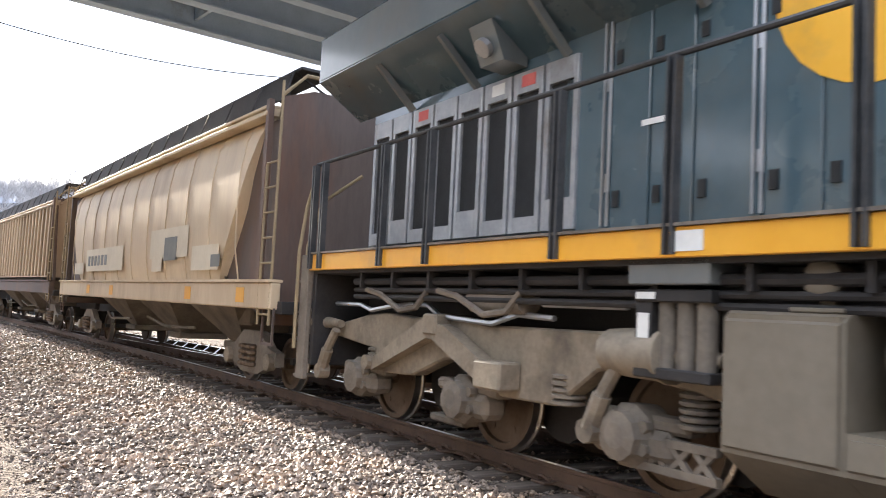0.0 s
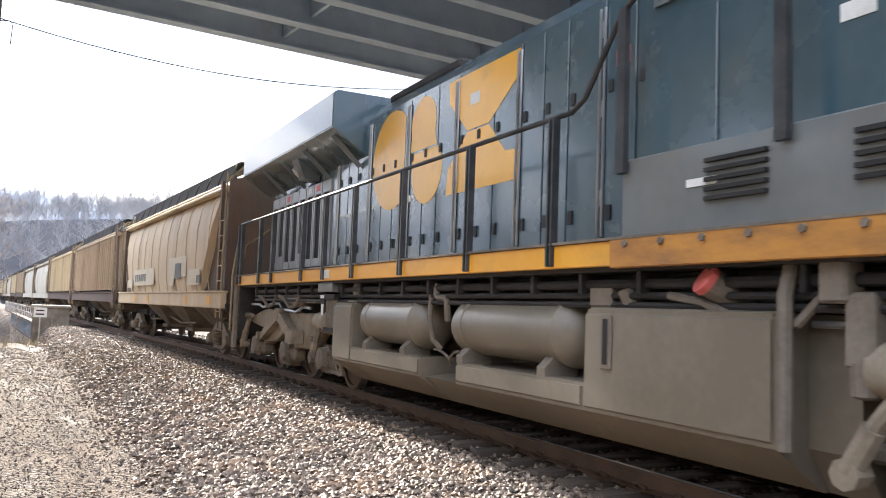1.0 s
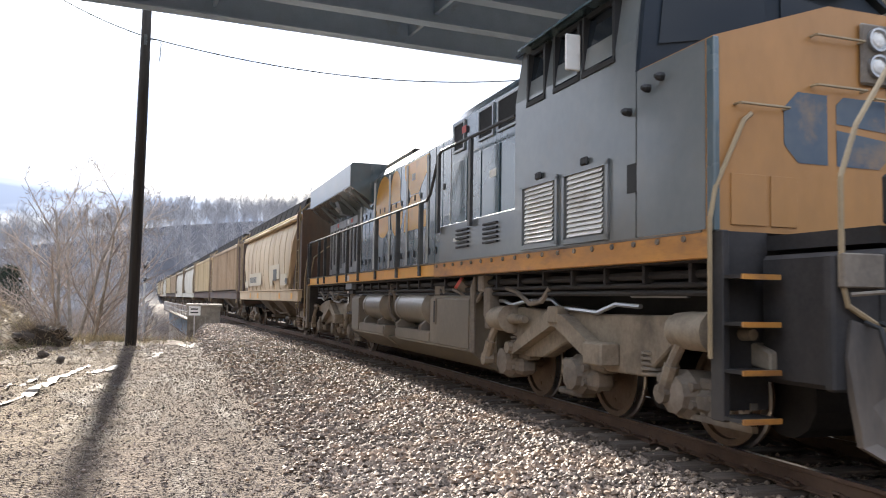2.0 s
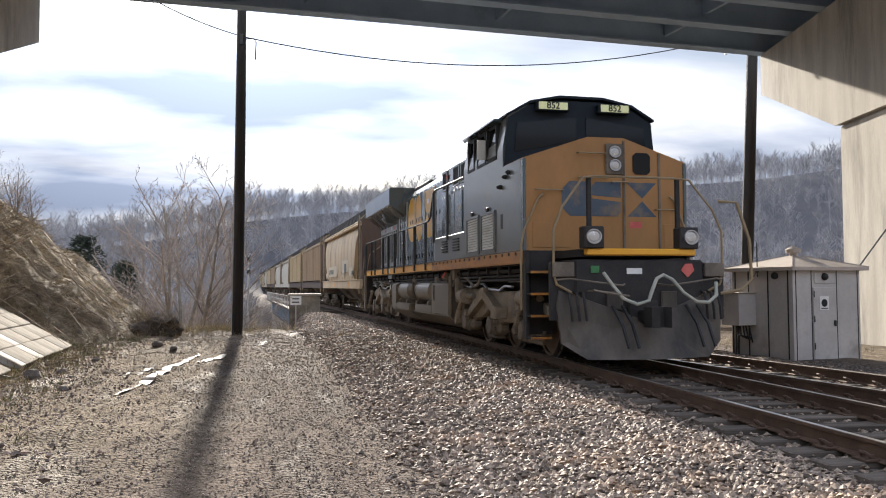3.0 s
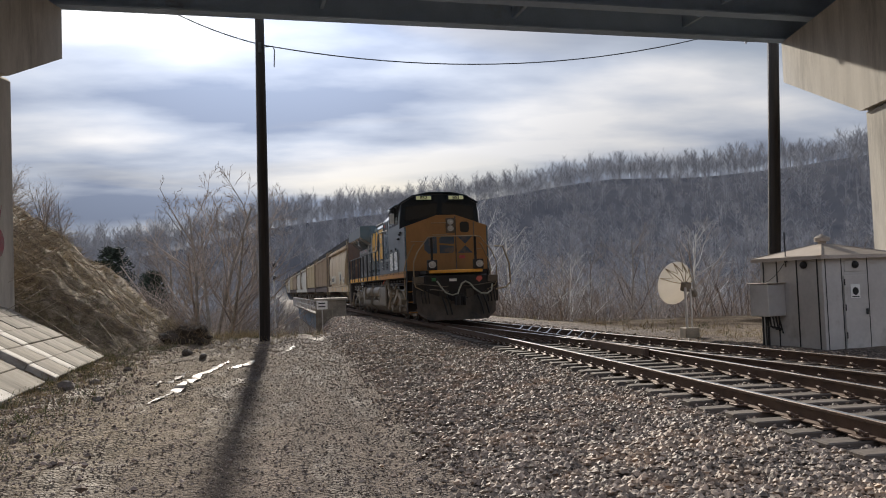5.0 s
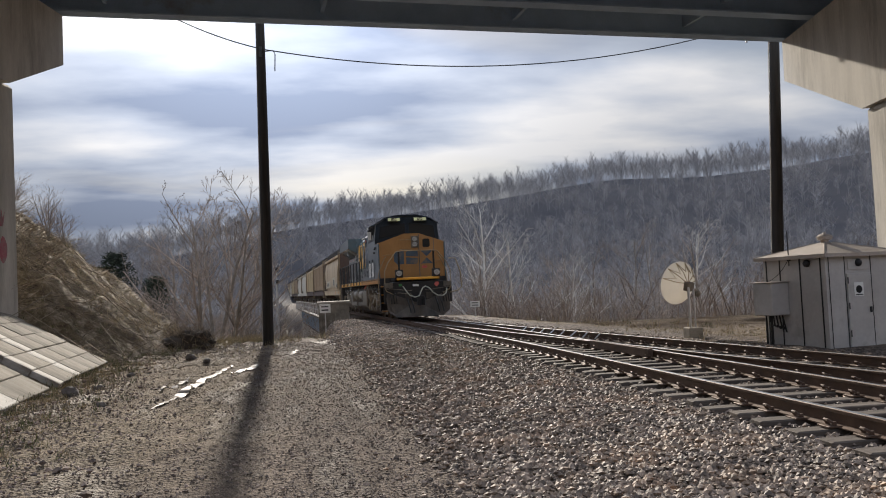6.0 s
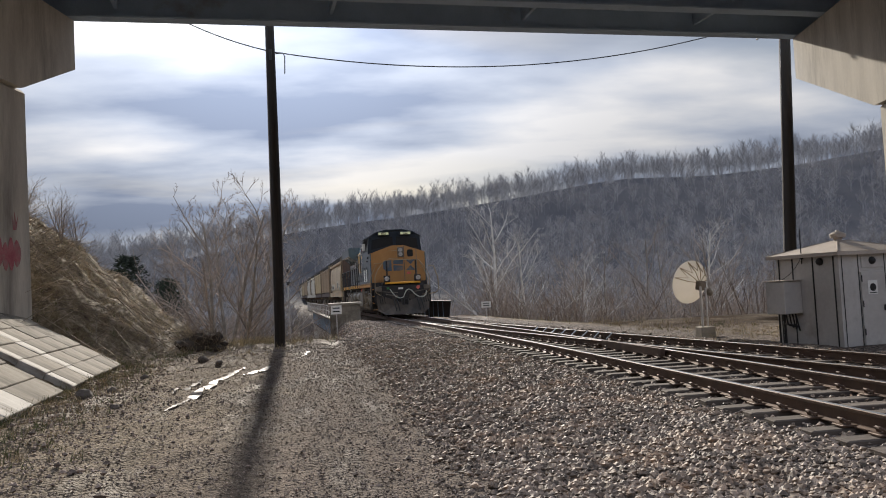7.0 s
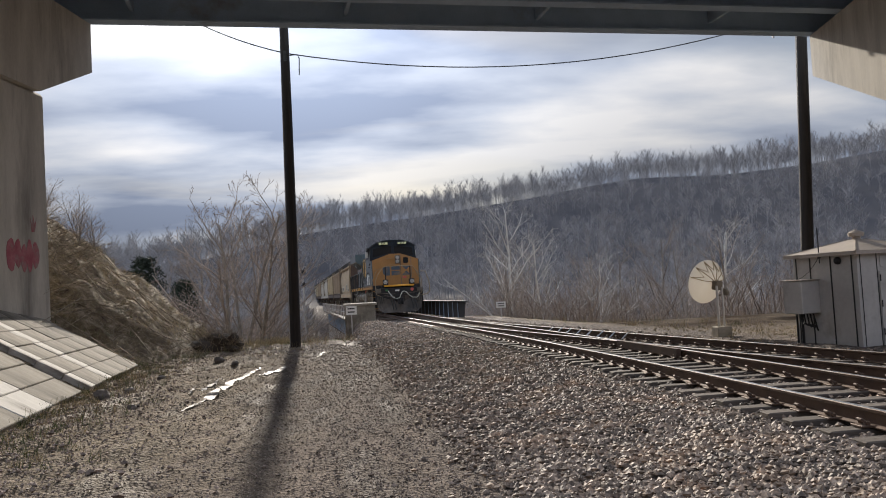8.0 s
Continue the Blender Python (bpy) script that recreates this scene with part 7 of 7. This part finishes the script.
def thicket():
    """Low tangled scrub along the river bank, too dense to count."""
    rng = random.Random(33)
    st = Sticks()
    for k in range(5200):
        if k % 4:
            a, d = math.radians(rng.uniform(5.5, 40)), rng.uniform(38, 78)
        else:
            a, d = math.radians(rng.uniform(-13, -1.5)), rng.uniform(39, 74)
        x, y = d * math.sin(a), d * math.cos(a)
        u = x - track_x(y)
        if -4.2 < u < siding_off(y) + 5.5:
            continue
        z = land(x, y)
        h = rng.uniform(0.8, 3.0) * (1.0 + 0.5 * noise.noise(Vector((x * 0.15, y * 0.15, 6))))
        p = Vector((x, y, z - 0.1))
        tip = p + Vector((rng.gauss(0, 0.35) * h, rng.gauss(0, 0.35) * h, h))
        mid = p.lerp(tip, 0.5) + Vector((rng.gauss(0, 0.12), rng.gauss(0, 0.12), 0.1))
        st.stick(p, mid, 0.020, 0.013, 3)
        st.stick(mid, tip, 0.013, 0.005, 3)
        for j in range(4):
            q = mid.lerp(tip, rng.uniform(-0.5, 0.9))
            st.stick(q, q + Vector((rng.gauss(0, 0.45), rng.gauss(0, 0.45), rng.uniform(0.1, 0.8))), 0.010, 0.004, 3)
    tagged(new("thicket", st.mesh("thicket", SCRUB)), "tangled leafless brown scrub along the river bank", "scrub", kind="stuff")


def evergreens():
    rng = random.Random(9)
    for x, y, h in ((-18.6, 73.0, 11.6), (-20.8, 77.0, 10.4), (-16.8, 80.0, 9.6)):
        th = thing("evergreen_tree", "dark green evergreen tree among bare woods", "tree", "evergreens", at=pose(x, y, land(x, y)))
        st = Sticks()
        st.stick((0, 0, -0.2), (0, 0, h * 0.9), 0.16, 0.03, 6)
        o = new("trunk", st.mesh("trunk", BARK)); o.parent = th
        st = Sticks()
        for k in range(3200):
            z = rng.uniform(0.12, 1.0)
            a = rng.uniform(0, 6.283)
            r = h * 0.36 * (1.05 - z) ** 0.6 * rng.uniform(0.35, 1.0) * (1 + 0.25 * math.sin(3 * a + z * 9))
            p = Vector((r * math.cos(a), r * math.sin(a), z * h))
            st.stick(p, p + Vector((rng.uniform(-1, 1), rng.uniform(-1, 1), rng.uniform(-0.3, 0.7))) * 0.45, 0.07, 0.01, 3)
        o = new("crown", st.mesh("crown", PINE)); o.parent = th


def brush_and_grass():
    rng = random.Random(21)
    # dead stalks and sticks lying on the bank
    st = Sticks()
    for k in range(3400):
        y = rng.uniform(24.2, 34)
        d = rng.uniform(3.4, 7.0) + 0.25 * (y - 28) if k % 3 == 0 else rng.uniform(-0.2, 4.6)
        x = toe_x(y) - d
        z = land(x, y)
        a = rng.uniform(0, 6.283)
        l = rng.uniform(0.3, 1.4) if k % 3 == 0 else rng.uniform(0.1, 0.5)
        up = rng.uniform(0.02, 0.5) if k % 3 == 0 else rng.uniform(0.0, 0.1)
        st.stick((x, y, z), (x + l * math.cos(a), y + l * math.sin(a) * 0.7, z + up + rng.uniform(-0.1, 0.3) * l), rng.uniform(0.006, 0.016), 0.004, 3)
    for k in range(70):
        y = rng.uniform(24.6, 31.5)
        d = rng.uniform(0.8, 5.2)
        x = toe_x(y) - d
        z = land(x, y) + 0.1
        l = rng.uniform(0.9, 3.2)
        a = rng.uniform(-1.9, 1.3)
        st.stick((x, y, z), (x + l * math.cos(a), y + l * math.sin(a), max(land(x + l * math.cos(a), y + l * math.sin(a)), 0) + rng.uniform(0.05, 0.5)), rng.uniform(0.010, 0.026), 0.006, 4)
    tagged(new("brush", st.mesh("brush", STICK)), "tangle of dead sticks and stalks on the bank", "brush", kind="stuff")
    # uprooted clump at the bank's foot
    th = thing("root_clump", "dark uprooted clump of earth and roots", "brush pile", at=pose(-5.0, 29.3, land(-5.0, 29.3)))
    bm = bmesh.new()
    bmesh.ops.create_icosphere(bm, subdivisions=3, radius=1.0)
    for v in bm.verts:
        k = 1 + 0.35 * noise.noise(v.co * 1.7) + 0.18 * noise.noise(v.co * 5)
        v.co = Vector((v.co.x * 0.95 * k, v.co.y * 0.6 * k, max(v.co.z, -0.2) * 0.55 * k + 0.15))
    part("earth", bm, surface("dark_root_earth", (0.035, 0.027, 0.02), (0.085, 0.065, 0.05), 4, 0.95, 0, 0.6, 20), th)
    st = Sticks()
    for k in range(420):
        a, b = rng.uniform(0, 6.283), rng.uniform(0.0, 1.2)
        p = Vector((0.9 * math.cos(a) * math.cos(b), 0.6 * math.sin(a) * math.cos(b), 0.2 + 0.55 * math.sin(b)))
        st.stick(p * 0.8, p * 0.9 + Vector((rng.uniform(-0.5, 0.5), rng.uniform(-0.4, 0.4), rng.uniform(-0.2, 0.45))), 0.015, 0.004, 3)
    o = new("root_tangle", st.mesh("root_tangle", STICK)); o.parent = th
    # grass tufts
    for mat, n, lab, where in ((DEAD, 11000, "pale dead grass tufts", 0), (GREEN, 5000, "thin dull green grass", 1)):
        st = Sticks()
        for k in range(n // 7):
            pick = rng.random()
            if pick < 0.55:
                y = rng.uniform(9, 33)
                x = toe_x(y) + abs(rng.gauss(0, 0.8)) - 0.1 if where or y < 24 else toe_x(y) + rng.gauss(0, 2.0)
                if x < toe_x(y) - 0.1 and y < 24.3:
                    continue
            elif pick < 0.75:
                y = rng.uniform(24.4, 33); x = toe_x(y) - rng.uniform(0, 5.5)
            elif pick < 0.9:
                y = rng.uniform(31, 37); x = rng.uniform(-6.5, -0.2)
            else:
                y = rng.uniform(12, 45); x = track_x(y) + siding_off(y) + rng.uniform(4.2, 8.5)
            if not where and k % 5 == 0:
                x, y = (rng.uniform(-6.0, -2.6), rng.uniform(31.2, 34.2)) if k % 2 else (rng.uniform(9.2, 14.0), rng.uniform(18.4, 27.0))
            if 10.2 < x < 12.6 and 15 < y < 18.3:
                continue
            z = land(x, y)
            for j in range(7):
                l = rng.uniform(0.06, 0.22) if where else (rng.uniform(0.10, 0.38) if y > 27 else rng.uniform(0.04, 0.16))
                p = Vector((x + rng.gauss(0, 0.06), y + rng.gauss(0, 0.06), z - 0.02))
                st.stick(p, p + Vector((rng.gauss(0, 0.4), rng.gauss(0, 0.4), 1)).normalized() * l, 0.006, 0.001, 3)
        tagged(new("grass", st.mesh("grass", mat)), lab + " along the verge", "grass", kind="stuff")


def build_rock(x, y, s, seed):
    bm = bmesh.new()
    bmesh.ops.create_icosphere(bm, subdivisions=2, radius=s)
    for v in bm.verts:
        v.co *= 1 + 0.35 * noise.noise(v.co * (1.2 / s) + Vector((seed, 0, 0)))
        v.co.z *= 0.75
    o = part("rock", bm, surface("dark_rock", (0.09, 0.075, 0.065), (0.17, 0.145, 0.125), 6, 0.9, 0, 0.5, 30))
    o.matrix_basis = pose(x, y, land(x, y) + s * 0.35)
    tagged(o, "rough dark rock lying on the verge", "rock", "rocks on the verge")


def build_puddles():
    MUD = bpy.data.materials.new("wet_mud_water")
    MUD.use_nodes = True
    b = MUD.node_tree.nodes["Principled BSDF"]
    b.inputs["Base Color"].default_value = (0.20, 0.165, 0.14, 1)
    b.inputs["Specular IOR Level"].default_value = 0.3
    tex = MUD.node_tree.nodes.new("ShaderNodeTexNoise")
    tex.inputs["Scale"].default_value, tex.inputs["Detail"].default_value = 5.0, 6
    rr = MUD.node_tree.nodes.new("ShaderNodeMapRange")
    rr.inputs["From Min"].default_value, rr.inputs["From Max"].default_value = 0.35, 0.65
    rr.inputs["To Min"].default_value, rr.inputs["To Max"].default_value = 0.34, 0.85
    tc = MUD.node_tree.nodes.new("ShaderNodeTexCoord")
    bp = MUD.node_tree.nodes.new("ShaderNodeBump")
    bp.inputs["Strength"].default_value, bp.inputs["Distance"].default_value = 0.5, 0.02
    MUD.node_tree.links.new(tc.outputs["Object"], tex.inputs["Vector"])
    MUD.node_tree.links.new(tex.outputs["Fac"], rr.inputs["Value"])
    MUD.node_tree.links.new(rr.outputs["Result"], b.inputs["Roughness"])
    MUD.node_tree.links.new(tex.outputs["Fac"], bp.inputs["Height"])
    MUD.node_tree.links.new(bp.outputs[0], b.inputs["Normal"])
    for pts, w in (([(-2.95, 13.2), (-2.80, 14.6), (-2.75, 16.0), (-2.78, 17.6), (-2.62, 19.2), (-2.55, 20.6)], 0.22), ([(-2.35, 18.6), (-2.1, 19.6), (-1.9, 20.8)], 0.30), ([(-3.25, 15.5), (-3.2, 17.0), (-3.05, 18.4)], 0.10), ([(-1.25, 24.0), (-1.2, 25.6)], 0.18)):
        bm = bmesh.new()
        z = min(land(x, y) for x, y in pts) + 0.03
        L, Rr = [], []
        for k in range(61):
            f = k / 60 * (len(pts) - 1)
            i = min(int(f), len(pts) - 2)
            x = pts[i][0] + (pts[i + 1][0] - pts[i][0]) * (f - i)
            y = pts[i][1] + (pts[i + 1][1] - pts[i][1]) * (f - i)
            ww = 0.42 * w * (0.15 + 0.85 * math.sin(math.pi * k / 60)) * max(1 + 1.3 * noise.noise(Vector((x * 3, y * 2.2, 0))), 0.35)
            zz = land(x, y) + 0.03
            x += 0.10 * noise.noise(Vector((x, y * 1.7, 5)))
            L.append(bm.verts.new((x - ww, y, max(zz, land(x - ww, y) + 0.022)))); Rr.append(bm.verts.new((x + ww, y, max(zz, land(x + ww, y) + 0.022))))
        for k in range(60):
            bm.faces.new((L[k], Rr[k], Rr[k + 1], L[k + 1]))
        tagged(part("puddle", bm, MUD), "shallow muddy puddle in the wheel track", "puddle", kind="structure")


def build_far_house(x, y, w, d, h, label):
    g = land(x, y)
    th = thing("house", label, "house", "far houses", at=pose(x, y, g, 0, 0, 12))
    bm = bmesh.new()
    box(bm, -w / 2, w / 2, -d / 2, d / 2, -1, h)
    part("wall", bm, surface("white_siding", (0.62, 0.62, 0.60), (0.70, 0.70, 0.68), 1, 0.7), th)
    bm = bmesh.new()
    prism(bm, [(-d / 2 - 0.3, h), (d / 2 + 0.3, h), (0, h + d * 0.28)], "x", -w / 2 - 0.3, w / 2 + 0.3)
    part("roof", bm, surface("grey_shingle_roof", (0.14, 0.13, 0.13), (0.20, 0.19, 0.19), 2, 0.85), th)
    for k in range(3):
        bm = bmesh.new()
        x0 = -w / 2 + w * (k + 0.5) / 3
        box(bm, x0 - 0.5, x0 + 0.5, -d / 2 - 0.04, -d / 2 - 0.005, h * 0.35, h * 0.8)
        part("window", bm, GLASS, th)


build_pole(-2.34, 29.5, 0.19, 16.0, 10.75, "tall dark creosoted utility pole at the lane's edge", 0.5)
build_pole(18.62, 31.8, 0.27, 16.5, 0, "tall dark utility pole behind the signal hut", 3.1)
build_wires()
build_hut()
build_dish()
build_sign(7.9, 44.5, 0.34, 0.55, 0.95, "small white sign on a post across the tracks")
build_sign(-0.45, 46.5, 0.50, 0.62, 1.15, "white sign on a post by the bridge wall")
build_signal()
build_rail_bridge()
build_paving()
build_graffiti()
plant_trees()
far_woods()
thicket()
evergreens()
brush_and_grass()
for i, (x, y, s) in enumerate(((-4.9, 15.9, 0.16), (-4.75, 17.2, 0.12), (-4.1, 24.0, 0.15), (-5.6, 16.6, 0.1), (-3.9, 14.2, 0.08), (-4.6, 19.2, 0.09), (-3.4, 22.3, 0.1))):
    build_rock(x, y, s, i * 3.1)
build_puddles()
build_far_house(-31.0, 150.0, 9, 6, 2.6, "white house with grey roof beyond the river")
build_far_house(-40.0, 185.0, 14, 7, 2.6, "long low white house beyond the river")


# ---- loose stones ----
STONE = surface("ballast_stone", (0.072, 0.055, 0.042), (0.345, 0.267, 0.203), 9, 0.66, 0, 0.3, 40, (0.34, 0.225, 0.14), 1.0, (0.50, 0.72), vary=0.5, spec=0.4)


CLOD = surface("earth_clod", (0.17, 0.125, 0.10), (0.36, 0.28, 0.225), 7, 0.95, 0, 0.4, 40, vary=0.5)
LANE_STONE = surface("tan_lane_gravel", (0.095, 0.070, 0.053), (0.34, 0.26, 0.20), 9, 0.75, 0, 0.3, 40, vary=0.5)


def scatter_stones(name, n, pick, size, label, seed, mat):
    """Angular stones of eight faces, joined in one mesh."""
    rng = np.random.default_rng(seed)
    base = np.array([(1, 0, 0), (-1, 0, 0), (0, 1, 0), (0, -1, 0), (0, 0, 1), (0, 0, -1)], float)
    tri = np.array([(0, 2, 4), (2, 1, 4), (1, 3, 4), (3, 0, 4), (2, 0, 5), (1, 2, 5), (3, 1, 5), (0, 3, 5)])
    vs, fs = [], []
    for i in range(n):
        x, y = pick(rng)
        k = size(rng, y)
        q = base * rng.uniform(0.6, 1.2, (6, 1)) * np.array([1.0, 0.8, 0.62]) * k
        a, b = rng.uniform(0, 6.283), rng.uniform(-0.6, 0.6)
        ca, sa, cb, sb = math.cos(a), math.sin(a), math.cos(b), math.sin(b)
        q = q @ np.array([[ca, sa, 0], [-sa, ca, 0], [0, 0, 1]]) @ np.array([[1, 0, 0], [0, cb, sb], [0, -sb, cb]])
        vs.append(q + (x, y, land(x, y) + k * rng.uniform(-0.1, 0.7)))
        fs.append(tri + 6 * i)
    me = bpy.data.meshes.new(name)
    me.from_pydata(np.concatenate(vs).tolist(), [], np.concatenate(fs).tolist())
    me.materials.append(mat)
    tagged(new(name, me), label, "gravel", kind="stuff")


def pick_ballast(rng):
    y = 3.2 * (46 / 3.2) ** rng.uniform()
    r = rng.uniform()
    u = min(rng.uniform(-4.4, -1.2) - abs(rng.normal(0, 0.35)), -1.2) if r < 0.75 else (rng.uniform(-1.2, 1.2) if r < 0.88 else rng.uniform(0.9, 3.0) + siding_off(y) * 0.8)
    return track_x(y) + u, y


def pick_lane(rng):
    y = 5.0 * (30 / 5.0) ** rng.uniform()
    return track_x(y) - 3.9 - abs(rng.normal(0, 2.9)), y


scatter_stones("ballast_stones", 56000, pick_ballast, lambda r, y: r.uniform(0.018, 0.048) + 0.0006 * y, "angular grey limestone ballast stones beside the rails", 1, STONE)
scatter_stones("lane_gravel", 24000, pick_lane, lambda r, y: r.uniform(0.005, 0.016) * (1 + (r.uniform() > 0.95)) + 0.0004 * y, "small loose gravel strewn over the lane", 2, LANE_STONE)


def pick_verge(rng):
    y = 6.5 * (31 / 6.5) ** rng.uniform()
    return max(toe_x(y), -8.0) + 0.1 + abs(rng.normal(0, 1.3)), y


scatter_stones("earth_clods", 5000, pick_verge, lambda r, y: r.uniform(0.008, 0.028) * (1 + 1.2 * (r.uniform() > 0.95)) + 0.0005 * y, "dark earth clods and leaf litter on the muddy verge", 3, CLOD)


# ---- everything that moves ----
NOSE_S = [(0.0, -12.35), (0.5, -7.82), (1.0, -3.40), (2.5, 9.25), (3.5, 17.7), (4.5, 26.1), (6.0, 38.7), (7.0, 47.1), (8.0, 55.5)]


def nose_at(t):
    """How far along the track the locomotive's front stands."""
    return float(np.interp(t, [a for a, _ in NOSE_S], [b for _, b in NOSE_S]))


def on_track(s):
    y = s if s <= Y_TAN else Y_TAN + (s - Y_TAN) / math.hypot(1, track_slope(Y_TAN))
    return Vector((track_x(y), y, RAIL_Z))


def motions():
    times = [i * 0.25 for i in range(33)]
    for car, back, half in CARS:
        rows = []
        for t in times:
            a, b = on_track(nose_at(t) + back - half), on_track(nose_at(t) + back + half)
            d = b - a
            rows.append((t, Matrix.Translation((a + b) / 2) @ Matrix.Rotation(-math.atan2(d.x, d.y), 4, "Z")))
        walk(car, rows)
    # wheels roll with the train
    steps = [i / 15 for i in range(121)]
    for car, back, half in CARS[:9]:
        for truck in car.children:
            if truck.name.split(".")[0] != "truck":
                continue
            sign = -1 if abs(truck.rotation_euler.z) > 1 else 1
            for w in truck.children:
                if w.name.split(".")[0] != "wheelset":
                    continue
                base, r = w.matrix_basis.copy(), w.location.z
                walk(w, [(t, base @ Matrix.Rotation(-sign * (nose_at(t) - nose_at(0)) / r, 4, "X")) for t in steps])


motions()
